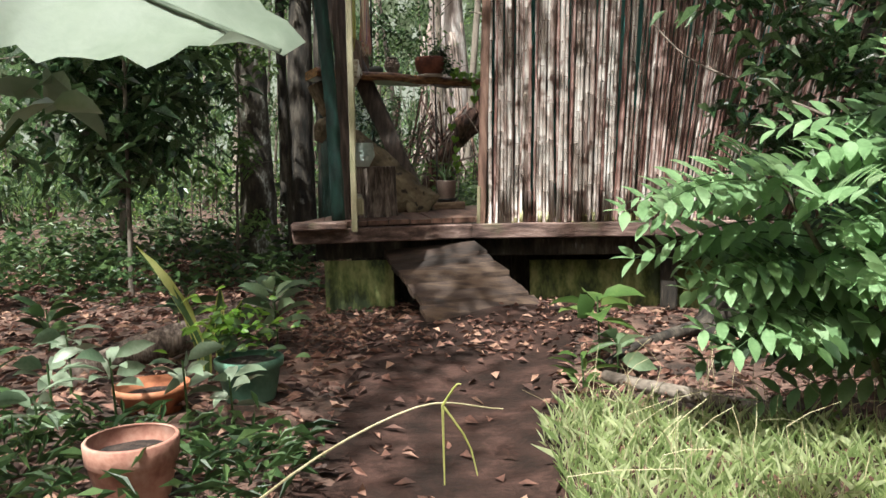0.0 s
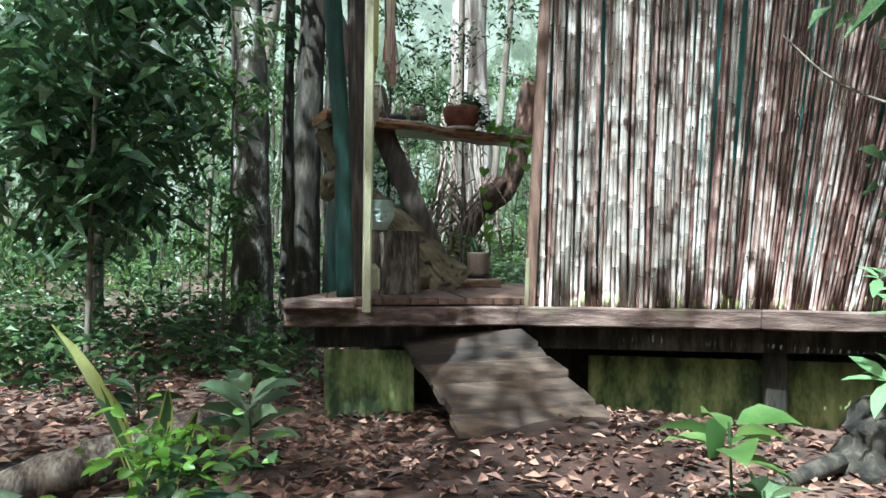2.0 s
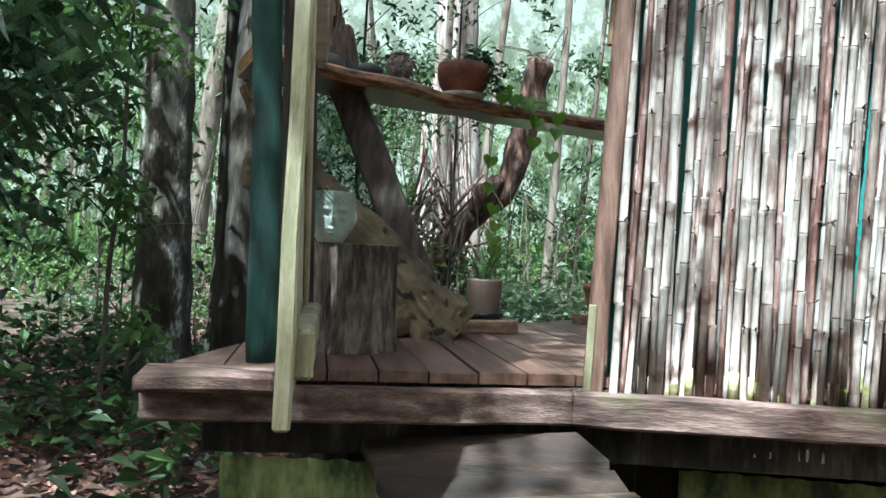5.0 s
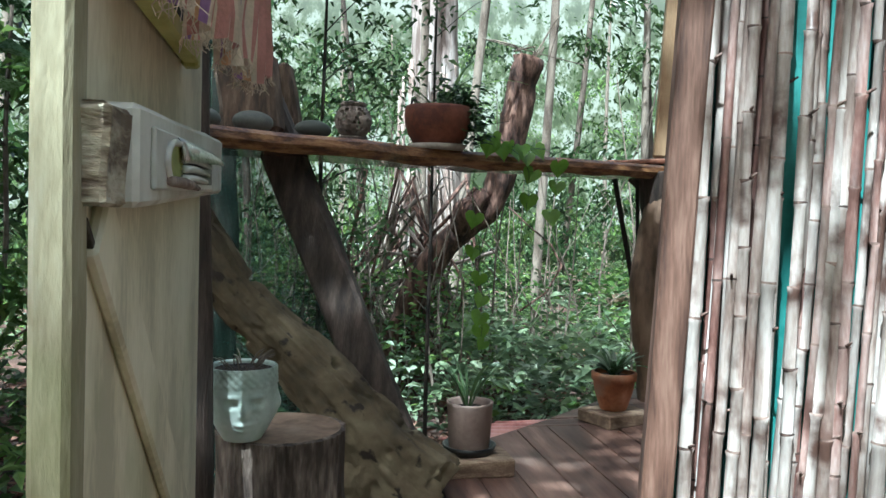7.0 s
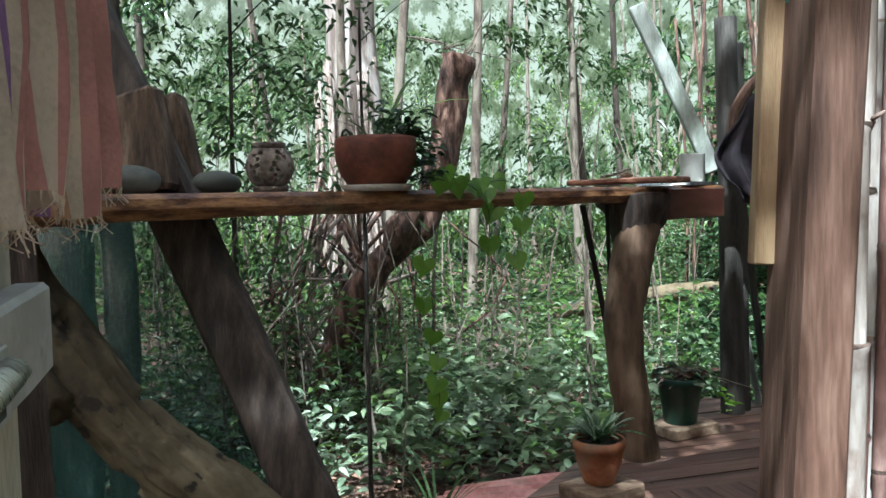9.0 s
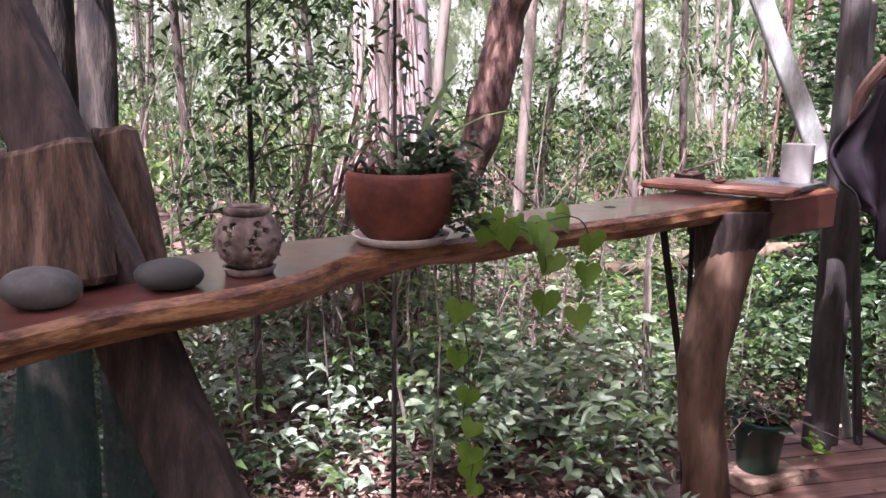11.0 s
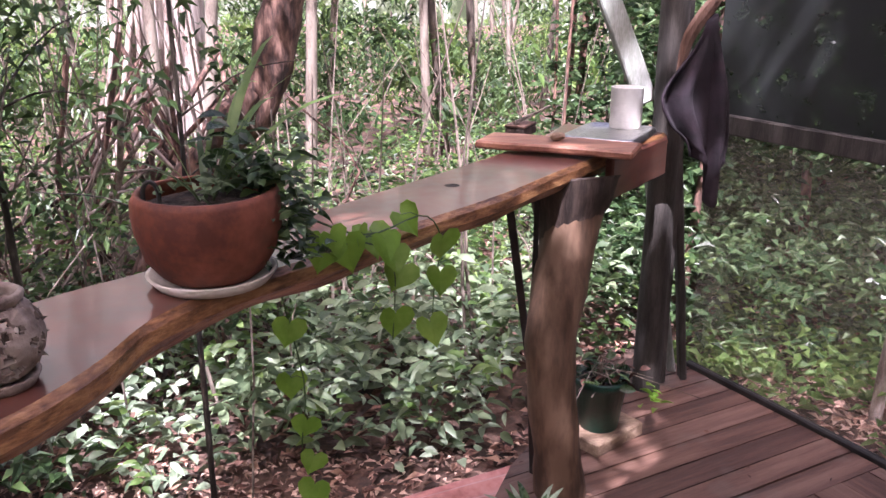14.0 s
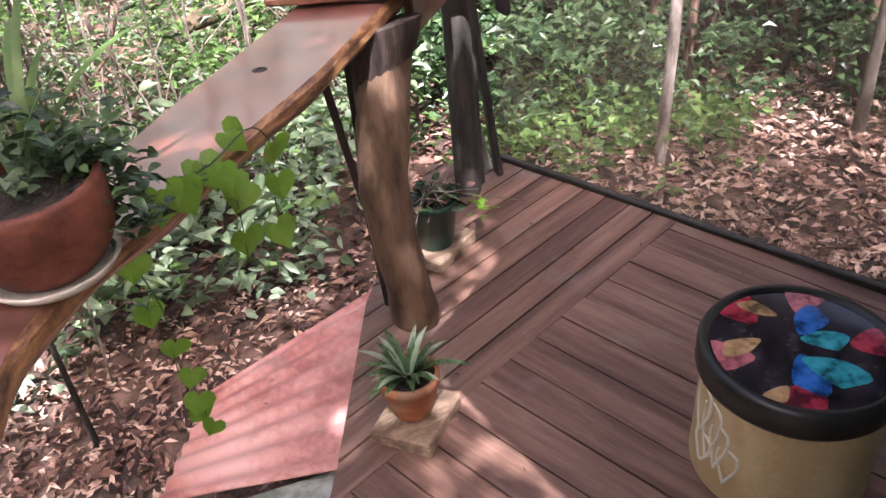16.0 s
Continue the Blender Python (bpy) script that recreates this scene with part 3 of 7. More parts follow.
across = np.array([-along[1], along[0]])


def lay_boards(region, go, width, start, count, gap, mat):
    """Boards side by side along go, cut to a region of the plan."""
    side = np.array([go[1], -go[0]])
    for k in range(count):
        o = np.array(start) + side * width * k
        piece = clip(region, tuple(o), tuple(o + go), -1)
        e = o + side * (width - gap)
        piece = clip(piece, tuple(e), tuple(e + go), 1) if len(piece) > 2 else []
        if len(piece) > 2:
            v, f = prism(piece, D - 0.03, D + rng.uniform(-0.003, 0.002))
            raw("board", v, f, mat, deck)


near_part = clip(DECK, SEAM_A, SEAM_B, -1)
far_part = clip(DECK, SEAM_A, SEAM_B, 1)
lay_boards(near_part, across, 0.137, np.array(SEAM_A) - along * 2.4 - across * 3, 40, 0.006, deck_wood)
lay_boards(far_part, -along, 0.108, np.array(SEAM_A) + across * 0.002 + along * 3, 16, 0.007, deck_wood_cross)
for a, b in (((-0.55, 5.47), (2.7, 5.84)), ((-0.5, 6.1), (2.4, 6.4)), ((-0.1, 6.7), (2.2, 7.0)), ((0.4, 7.4), (2.05, 7.5)), ((0.9, 8.0), (1.85, 8.1))):
    part("joist", between((*a, D - 0.085), (*b, D - 0.085), 0.05, 0.1), beam_wood, deck)

fascia = thing("front_fascia", (0.5, 5.56, D - 0.15), "long weathered hardwood fascia beam under the doorway", "beam", kind="structure")
for a, b in (((-0.63, 5.22), (0.46, 5.535)), ((0.455, 5.535), (1.6, 5.555)), ((1.595, 5.555), (2.85, 5.52))):
    part("beam", between((*a, D - 0.085), (*b, D - 0.085), 0.045, 0.095, bevel=0.008, rough=0.006, cuts=6), fascia_wood, fascia)
part("beam", between((-0.63, 5.2, D - 0.02), (-0.3, 5.3, D - 0.02), 0.16, 0.05, bevel=0.01, rough=0.01, cuts=4), fascia_wood, fascia, "weathered end board")

under = thing("under_floor", (1, 6.2, 0), "dark timber posts and bearers below the deck", "posts", kind="structure")
for x, y in ((-0.3, 5.95), (0.62, 5.95), (1.7, 5.75), (-0.1, 6.5), (0.9, 7.3), (1.9, 7.4), (1.4, 8.3)):
    part("post", between((x, y, gz(x, y) - 0.1), (x, y, D - 0.13), 0.1, 0.1, bevel=0.01, rough=0.004), bark_dark, under)
part("bearer", between((-0.55, 5.42, D - 0.19), (0.1, 5.6, D - 0.19), 0.05, 0.12), bark_dark, under)
part("bearer", between((0.1, 5.66, D - 0.2), (2.7, 5.75, D - 0.2), 0.07, 0.11), bark_dark, under)
# Dark panel added across the underfloor, closing off the view beneath the deck.
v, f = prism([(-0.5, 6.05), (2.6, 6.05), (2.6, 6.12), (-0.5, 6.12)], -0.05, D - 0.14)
raw("added_dark_panel", v, f, bark_dark, under)


def corrugated(name, origin, along_v, up_v, length, height, pitch, depth, mat, label, category):
    """A sheet of wavy iron: waves run along along_v, ridges along up_v; 1 mm thick."""
    a, u = Vector(along_v).normalized(), Vector(up_v).normalized()
    nrm = a.cross(u).normalized()
    n = int(length / pitch * 8)
    v, f = [], []
    for side in (0, 0.0015):
        for i in range(n + 1):
            s = length * i / n
            o = nrm * (depth * math.sin(2 * math.pi * s / pitch) + side)
            for h in (0, 0.5, 1):
                v.append(Vector(origin) + a * s + u * height * h + o)
    w = 3
    m = (n + 1) * w
    for k in (0, m):
        f += [[k + i * w + h, k + (i + 1) * w + h, k + (i + 1) * w + h + 1, k + i * w + h + 1] for i in range(n) for h in range(2)]
    return tagged(raw(name, v, f, mat, smooth=True), label, category)


corrugated("skirt_sheet", (-0.5, 5.43, -0.08), (1, 0.12, 0), (0, 0, 1), 0.45, 0.47, 0.09, 0.011, iron_moss, "mossy green corrugated iron skirt sheet below the deck", "iron sheet")
corrugated("skirt_sheet", (0.8, 5.86, -0.02), (1, -0.02, 0), (0, 0, 1), 1.7, 0.36, 0.09, 0.011, iron_moss, "rusty green corrugated iron skirt sheet in the shade", "iron sheet")
sheet_v, sheet_f = [], []
LOW0, LOW1, HIGH0, HIGH1 = Vector((-0.14, 7.79, 0.44)), Vector((0.56, 7.52, 0.47)), Vector((0.14, 8.19, 0.44)), Vector((1.08, 8.42, 0.47))
for i in range(97):
    s0, s1 = LOW0.lerp(HIGH0, i / 96), LOW1.lerp(HIGH1, i / 96)
    wave = 0.0095 * math.sin(2 * math.pi * 7 * i / 96)
    for k in range(5):
        sheet_v.append(s0.lerp(s1, k / 4) + Vector((0, 0, wave)))
sheet_f = [[5 * i + k, 5 * i + k + 1, 5 * i + k + 6, 5 * i + k + 5] for i in range(96) for k in range(4)]
iron = tagged(raw("roof_sheet", sheet_v, sheet_f, iron_pink, smooth=True), "faded pink-red corrugated iron sheet sloping from the deck", "iron sheet")
iron.modifiers.new("thick", "SOLIDIFY").thickness = 0.0015

flashing = thing("flashing_sheet", (0.2, 7.5, 0.42), "flat grey metal flashing below the corrugated iron", "metal sheet")
part("sheet", box((0.62, 0.3, 0.006), pose(0.2, 7.5, 0.415, 0, -4, -14), 0.002, 0.004, 4), grey_timber, flashing)
part("fold", box((0.62, 0.02, 0.03), pose(0.235, 7.645, 0.405, 0, -4, -14), 0.003), grey_timber, flashing)

ramp = thing("ramp", (0.35, 5.3, 0.1), "sloping ramp of grey weathered planks up to the deck", "ramp")
RL0, RL1, RR0, RR1 = Vector((0.28, 4.93, 0.13)), Vector((-0.115, 5.49, 0.445)), Vector((0.92, 5.2, 0.15)), Vector((0.475, 5.51, 0.5))
for k in range(6):
    s0, s1 = k / 6, (k + 1) / 6 - (0.022 + 0.012 * (k % 3) if k < 5 else 0)
    q = [RL0.lerp(RL1, s0), RR0.lerp(RR1, s0), RR0.lerp(RR1, s1), RL0.lerp(RL1, s1)]
    lift = Vector((0, 0, 0.007 if k % 2 else -0.004))
    j = [lift + Vector((rng.uniform(-0.014, 0.014), rng.uniform(-0.003, 0.003), rng.uniform(-0.006, 0.006))) for _ in q]
    v = [p + d for p, d in zip(q, j)] + [p + d - Vector((0, 0.01, 0.03)) for p, d in zip(q, j)]
    raw("plank", v, [[0, 1, 2, 3], [7, 6, 5, 4], [0, 4, 5, 1], [1, 5, 6, 2], [2, 6, 7, 3], [3, 7, 4, 0]], ramp_wood, ramp)
for s in (0.12, 0.88):
    part("runner", between(RL0.lerp(RR0, s) - Vector((0, 0, 0.07)), RL1.lerp(RR1, s) - Vector((0, 0, 0.07)), 0.05, 0.07), beam_wood, ramp)

# ---- hut: bamboo wall, jambs, roof, screens ----
wall = thing("wall_front", (0.6, 5.6, D), "wall of upright weathered bamboo canes over teal sheeting", "wall", kind="structure")
v, f = prism([(0.56, 5.66), (2.9, 5.64), (2.9, 5.68), (0.56, 5.70)], D - 0.04, 2.75)
raw("backing", v, f, teal_mat, wall, "teal sheeting showing between the canes")
cane_rng = np.random.default_rng(21)
LEAN = 0.028
x, back_row = 0.572, False
while x < 2.6 or not back_row:
    if x >= 2.6:
        x, back_row = 0.585, True
    r = cane_rng.uniform(0.0072, 0.014) * (1 - 0.34 * smooth_step(1.0, 2.0, x))
    sides = 9 if x < 1.1 else 6
    lean = LEAN + 0.2 * smooth_step(0.9, 2.2, x) * (x - 0.6) / 1.4 + rng.normal(0, 0.005)
    y = 5.575 + (0.034 if back_row else 0) - 0.01 * rng.random() + (0.012 if rng.random() < 0.3 else 0)
    z0, z1 = D - 0.055 + rng.uniform(-0.01, 0.015), 2.72
    node = rng.uniform(0.12, 0.26)
    foot = rng.uniform(0.02, 0.09)
    line, rad, z = [(x, y, z0), (x + lean * foot, y, z0 + foot)], [r, r], z0 + foot
    bend = rng.normal(0, 0.009)
    jog, pegs = 0.0, []
    while z < z1:
        for dz, k in ((0, 1.02), (node - 0.012, 0.96), (node - 0.004, 1.17)):
            q = z + dz
            t = (q - z0) / 2
            line.append((x + lean * (q - z0) + bend * math.sin(t * 3) + jog, y + 0.004 * math.sin(5 * q + x * 40), q))
            rad.append(r * k * (1 - 0.1 * t))
        if cane_rng.random() < 0.3 and not back_row:
            p = Vector(line[-1])
            a = cane_rng.uniform(-2.6, -0.5)
            d = Vector((math.cos(a), math.sin(a), 0.5))
            pegs.append(tube([p + d * r * 0.6, p + d * (r + 0.006), p + d * (r + cane_rng.uniform(0.008, 0.016))], [0.0035, 0.002], 5))
        jog += cane_rng.normal(0, 0.0022)
        z += node
        node = max(0.1, node + rng.normal(0, 0.025))
    v, f = tube(line, rad, sides=sides)
    mossy = cane_rng.random() < 0.45
    low = [1 if mossy and max(v[q][2] for q in g) < z0 + 0.1 else 2 if k >= 2 * sides and k < len(f) - 2 and (k // sides - 2) % 3 == 2 else 0 for k, g in enumerate(f)]
    if pegs:
        n_cane = len(f)
        v, f = join([(v, f)] + pegs)
        low += [2] * (len(f) - n_cane)
    skin = cane_mat if cane_rng.random() < 0.24 + 0.55 * smooth_step(0.9, 1.9, x) else cane_pale
    raw("cane", v, f, [skin, moss_cane, cane_node], wall, smooth=True, which=low)
    x += 2 * r * cane_rng.uniform(0.92, 1.08) * (1 - 0.15 * smooth_step(1.0, 2.0, x)) + (cane_rng.uniform(0.003, 0.006) if cane_rng.random() < 0.13 and x > 0.62 else 0)
    if back_row and cane_rng.random() < 0.12:
        x += cane_rng.uniform(0.006, 0.018)

door_frame = thing("door_frame", (0.5, 5.58, D - 0.1), "brown timber door jamb boards beside the bamboo", "door frame", kind="structure")
part("jamb", between((0.512, 5.575, D - 0.1), (0.612, 5.575, 2.7), 0.055, 0.05, up=(0, 1, 0), bevel=0.004, rough=0.003, cuts=8), jamb_wood, door_frame)
part("jamb", between((0.522, 5.65, D - 0.0), (0.617, 5.65, 2.7), 0.04, 0.098, up=(0, 1, 0), bevel=0.004, rough=0.003, cuts=8), jamb_wood, door_frame, "dark inner jamb board")
part("stop", between((0.536, 5.685, 1.6), (0.59, 5.685, 2.7), 0.026, 0.026, up=(0, 1, 0), bevel=0.002), strip_wood, door_frame, "pale timber door stop strip")
part("foot_stain", between((0.497, 5.547, D - 0.1), (0.508, 5.547, D + 0.2), 0.022, 0.008, up=(0, 1, 0), bevel=0.002), stile_paint, door_frame, "mossy strip at the jamb foot")

roof = thing("roof", (1.6, 7.2, 2.5), "dark sheet roof over the sheltered side of the hut", "roof", kind="structure")
rv = [(0.5, 5.45, 2.75), (2.95, 5.35, 2.75), (2.5, 7.0, 2.6), (1.6, 7.4, 2.45), (0.45, 6.7, 2.5)]
raw("sheet", rv + [(a, b, c + 0.04) for a, b, c in rv], [[4, 3, 2, 1, 0], [5, 6, 7, 8, 9]] + [[i, (i + 1) % 5, 5 + (i + 1) % 5, 5 + i] for i in range(5)], roof_mat, roof)
for a, b in (((0.62, 5.6, 2.62), (0.75, 6.75, 2.44)), ((1.6, 5.6, 2.66), (1.75, 7.2, 2.42))):
    part("rafter", between(a, b, 0.06, 0.1), beam_wood, roof)

screen = thing("wall_screen", (2.1, 7.4, D), "fly-screened outer wall with a black shade cloth panel above the rail", "screen wall", kind="structure")
S0, S1 = Vector((1.7, 8.69, 0)), Vector((2.82, 5.52, 0))
up = Vector((0, 0, 1))
raw("fly_screen", [S0 + up * (D + 0.0), S1 + up * D, S1 + up * 1.74, S0 + up * 1.74], [[0, 1, 2, 3]], fly_net, screen, "fine grey insect mesh")
raw("shade_panel", [S0 + up * 1.74, S1 + up * 1.74, S1 + up * 2.6, S0 + up * 2.6], [[0, 1, 2, 3]], dark_net, screen, "black woven shade cloth")
part("rail", between(S0 + up * 1.71, S1 + up * 1.7, 0.05, 0.075, rough=0.003, cuts=6), pole_wood, screen, "dusty dark rail")
part("edge_strip", between(S0 + up * (D + 0.006), S1 + up * (D + 0.006), 0.03, 0.035, rough=0.004, cuts=8), black_iron, screen)
for s in (0.86,):
    q = S0.lerp(S1, s)
    part("stud", between(q + up * D, q + up * 2.6, 0.045, 0.045), pole_wood, screen)

pole = thing("corner_pole", (1.4, 8.48, D), "dark round timber pole at the deck corner", "post", kind="structure")
v, f = tube(spline([(1.44, 8.54, D - 0.4), (1.425, 8.52, 1.5), (1.4, 8.5, 2.5)], 14), [0.058, 0.054, 0.05], 12, 0.05, 9)
raw("shaft", v, f, pole_wood, pole, smooth=True)
part("side_post", between((1.5, 8.56, D), (1.47, 8.55, 2.4), 0.045, 0.05, rough=0.004, cuts=5), pole_wood, pole)
part("raking_post", between((1.62, 8.58, D), (1.5, 8.6, 1.75), 0.05, 0.03, rough=0.004, cuts=5), pole_wood, pole)
part("brace", between((1.62, 8.66, D - 0.05), (1.44, 8.72, 1.6), 0.055, 0.035, rough=0.005, cuts=5), grey_timber, pole, "grey-green raking timber")
part("brace", between((1.04, 8.72, 2.62), (1.38, 8.62, 1.8), 0.08, 0.04, up=(0, 1, 0), rough=0.003, cuts=5), grey_timber, pole, "pale grey-green sloping strut")

struts = thing("dome_strut", (0.02, 6.55, D), "heavy dark leaning timber strut from deck to roof", "strut", kind="structure")
part("timber", between((-0.03, 6.52, D - 0.05), (-1.06, 6.9, 2.75), 0.135, 0.07, up=(0, 1, 0), bevel=0.012, rough=0.008, cuts=9), beam_wood, struts)
net = thing("shade_net", (-0.4, 6.75, 0.7), "green see-through shade net behind the strut", "shade net", kind="structure")
raw("net", [(0.02, 6.64, D - 0.2), (-0.8, 6.9, 2.3), (-0.95, 6.85, 2.3), (-0.9, 6.62, 0.3)], [[0, 1, 2, 3]], green_net, net)

post = thing("green_wrapped_post", (-0.42, 5.52, D), "post wrapped in dark green shade cloth at the hinge side", "post", kind="structure")
line = spline([(-0.40, 5.45, D), (-0.43, 5.5, 1.3), (-0.5, 5.58, 2.0), (-0.56, 5.62, 2.75)], 26)
v, f = tube(line, [0.046, 0.04, 0.046, 0.042], 12, 0.16, 22)
raw("cloth_roll", v, f, shade_roll, post, "rolled green shade cloth", smooth=True)
part("hinge_post", between((-0.36, 5.62, D), (-0.42, 5.66, 2.75), 0.09, 0.06, rough=0.004, cuts=6), beam_wood, post, "dark hinge post")

# ---- door, open outwards ----
HF, HN = Vector((-0.325, 5.55, 0)), Vector((-0.075, 4.715, 0))
face = (HF - HN).normalized()
out = Vector((face.y, -face.x, 0))
door = thing("door_1", (HF.x, HF.y, D), "ledged door painted grey and cream, standing wide open", "door", kind="structure")


def on_door(s, z, off=0.0):
    """A place on the door: s metres from the free edge, z metres up, off the inner face."""
    return HN + face * s + Vector((0.014 * (z - 1.3) * (1 - s / 0.84), 0, z)) + out * off


W = (HF - HN).length
part("leaf", between(on_door(W / 2 + 0.03, D), on_door(W / 2 + 0.03, 2.68), 0.02, W - 0.06, up=tuple(face), bevel=0.002), door_paint, door)
part("stile", between(on_door(0.025, D - 0.02, 0.003), on_door(0.03, 2.7, 0.003), 0.034, 0.052, up=tuple(face), bevel=0.006, rough=0.005, cuts=10), stile_paint, door, "cream mossy door edge")
part("ledge", between(on_door(0.045, 0.77, 0.032), on_door(W - 0.03, 0.77, 0.032), 0.1, 0.045, up=tuple(out), bevel=0.008, rough=0.006, cuts=6), stile_paint, door, "mossy bottom ledge")
part("ledge_end", between(on_door(0.03, 1.526, 0.028), on_door(0.115, 1.531, 0.028), 0.1, 0.04, up=tuple(out), bevel=0.006, rough=0.018, cuts=9), raw_wood, door, "broken raw timber ledge end")
ledge = part("ledge", between(on_door(0.105, 1.531, 0.03), on_door(W + 0.0, 1.562, 0.03), 0.098, 0.04, up=tuple(out), bevel=0.006, rough=0.003, cuts=6), rail_paint, door, "white painted lock ledge, broken at one end")
part("brace", between(on_door(0.1, 1.47, 0.016), on_door(0.8, 0.84, 0.016), 0.08, 0.014, up=tuple(out), bevel=0.004), door_paint, door, "diagonal brace")
# Dark strips on both sides draw the shadow along the brace.
part("brace_shadow_strip", between(on_door(0.055, 1.47, 0.013), on_door(0.755, 0.84, 0.013), 0.009, 0.012, up=tuple(out), bevel=0.001), bark_dark, door, "dark strip drawn as the shadow gap beside the brace")
part("brace_shadow_strip", between(on_door(0.146, 1.47, 0.014), on_door(0.83, 0.84, 0.014), 0.012, 0.012, up=tuple(out), bevel=0.001), bark_dark, door, "dark strip drawn as the shadow gap beside the brace")
# a long cup handle: white plate, open cup with a round end, ribs sweeping along it
handle = part("handle_plate", between(on_door(0.165, 1.532, 0.053), on_door(0.66, 1.544, 0.053), 0.064, 0.006, up=tuple(out), bevel=0.002), enamel, door, "white enamel pull plate")
cup_rim = [on_door(0.219 + 0.06 * (1 - math.cos(t)), 1.533 + 0.024 * math.sin(t), 0.058) for t in np.linspace(-1.558, 1.558, 9)]
floor_v = [on_door(0.337, 1.511, 0.0575), *[on_door(0.219 + 0.05 * (1 - math.cos(t)), 1.533 + 0.022 * math.sin(t), 0.0575) for t in np.linspace(-1.558, 1.558, 9)], on_door(0.337, 1.557, 0.0575)]
raw("recess", floor_v, [list(range(len(floor_v)))], leaf_yellow, handle, "green-stained cup behind the grip")
# No slots are cut: a black strip carries the dark between the ribs.
part("recess", between(on_door(0.337, 1.536, 0.0575), on_door(0.63, 1.542, 0.0575), 0.044, 0.003, up=tuple(out), bevel=0.001), black_plastic, handle, "black strip drawn as the shade between the ribs")
raw("cup_rim", *tube(spline([on_door(0.356, 1.508, 0.058)] + cup_rim + [on_door(0.356, 1.56, 0.058)], 30), [0.004], 6), enamel, handle, smooth=True)
for k in range(4):
    z = 1.518 + 0.0115 * k
    raw("rib", *tube(spline([on_door(0.322, z, 0.06), on_door(0.366, z + 0.002, 0.066), on_door(0.493, z + 0.003, 0.064), on_door(0.63 - 0.02 * (3 - k), z + 0.004, 0.058)], 14), [0.005, 0.0045, 0.003], 6), enamel, handle, "white rib", smooth=True)
raw("lower_lip", *tube(spline([on_door(0.229, 1.512, 0.06), on_door(0.337, 1.512, 0.064), on_door(0.464, 1.51, 0.06)], 10), [0.006, 0.007, 0.003], 6), clay, handle, "grimy lower lip", smooth=True)
hood_v, hood_f = [], []
for i in range(9):
    t = i / 8
    for k in range(6):
        a = k / 5 * 1.5
        grow = (0.35 + 0.65 * math.sin(math.pi * min(1, 0.25 + 0.75 * (1 - t)))) * 0.024
        hood_v.append(on_door(0.3 + 0.35 * t, 1.566 - 0.03 * (1 - math.cos(a)) * (1 - 0.5 * t), 0.056 + grow * math.sin(a)))
hood_f = [[i * 6 + k, i * 6 + k + 1, (i + 1) * 6 + k + 1, (i + 1) * 6 + k] for i in range(8) for k in range(5)]
hood = raw("hood", hood_v, hood_f, steel, handle, "bright metal hood over the grip", smooth=True)
hood.modifiers.new("thick", "SOLIDIFY").thickness = 0.002
# window opening in the upper half and its hanging cloth
frame_parts = ((0.14, 1.72, 0.62, 1.72), (0.14, 2.5, 0.62, 2.5), (0.14, 1.7, 0.14, 2.52), (0.62, 1.7, 0.62, 2.52))
for a, b, c, d in frame_parts:
    part("window_frame", between(on_door(a, b, 0.026), on_door(c, d, 0.026), 0.03, 0.025, up=tuple(out), bevel=0.004), yellow_paint, door, "yellow-green window frame")
raw("window_pane", [on_door(0.15, 1.73, 0.02), on_door(0.61, 1.73, 0.02), on_door(0.61, 2.49, 0.02), on_door(0.15, 2.49, 0.02)], [[0, 1, 2, 3]], dark_net, door, "dark window pane")
curtain = thing("door_curtain", tuple(on_door(0.5, 1.74, 0.1)), "striped hand-woven cloth hanging from the open door", "curtain")
nu, nv = 168, 26
v = []
for j in range(nv + 1):
    for i in range(nu + 1):
        s = i / nu
        z = 1.675 + 0.02 * s + 0.012 * math.sin(s * 21) + (2.6 - 1.695) * j / nv
        v.append(on_door(0.1 + 0.62 * s, z, 0.075 + 0.05 * s + (0.017 * math.sin(s * 46 + 0.5 * math.sin(z * 5)) + 0.006 * math.sin(s * 101 + z * 9) + 0.005 * noise.noise(Vector((s * 24, z * 16, 3)))) * (1 - 0.4 * j / nv)))
f, which = [], []
bands = (0, 0, 1, 0, 3, 0, 2, 0, 0, 1, 3, 0, 0, 2, 0, 1, 0, 0, 3, 2, 0, 1, 0, 0, 1, 0, 0, 0, 2, 3, 0, 1, 0, 0, 1, 1, 0, 3, 0, 2, 0, 0, 1, 0, 3, 2, 0, 1)
for j in range(nv):
    for i in range(nu):
        f.append([j * (nu + 1) + i, j * (nu + 1) + i + 1, (j + 1) * (nu + 1) + i + 1, (j + 1) * (nu + 1) + i])
        which.append(bands[int((1 - (1 - i / nu) ** 1.6) * 84) % len(bands)])
raw("cloth", v, f, curtain_mats, curtain, smooth=True, which=which)
fr = []
for i in range(0, nu + 1, 1):
    p = v[i]
    fr.append(tube([p, p + Vector((rng.normal(0, 0.004), rng.normal(0, 0.004), -0.007)), p + Vector((rng.normal(0, 0.006), rng.normal(0, 0.006), -rng.uniform(0.01, 0.02)))], [0.0009, 0.0005], 3, caps=False))
v2, f2 = join(fr)
raw("fringe", v2, f2, curtain_mats[0], curtain, "frayed fringe")

# ---- slab bench and what stands on it ----
bench = thing("slab_bench", (0.3, 7.4, D), "long varnished live-edge timber slab bench", "bench")


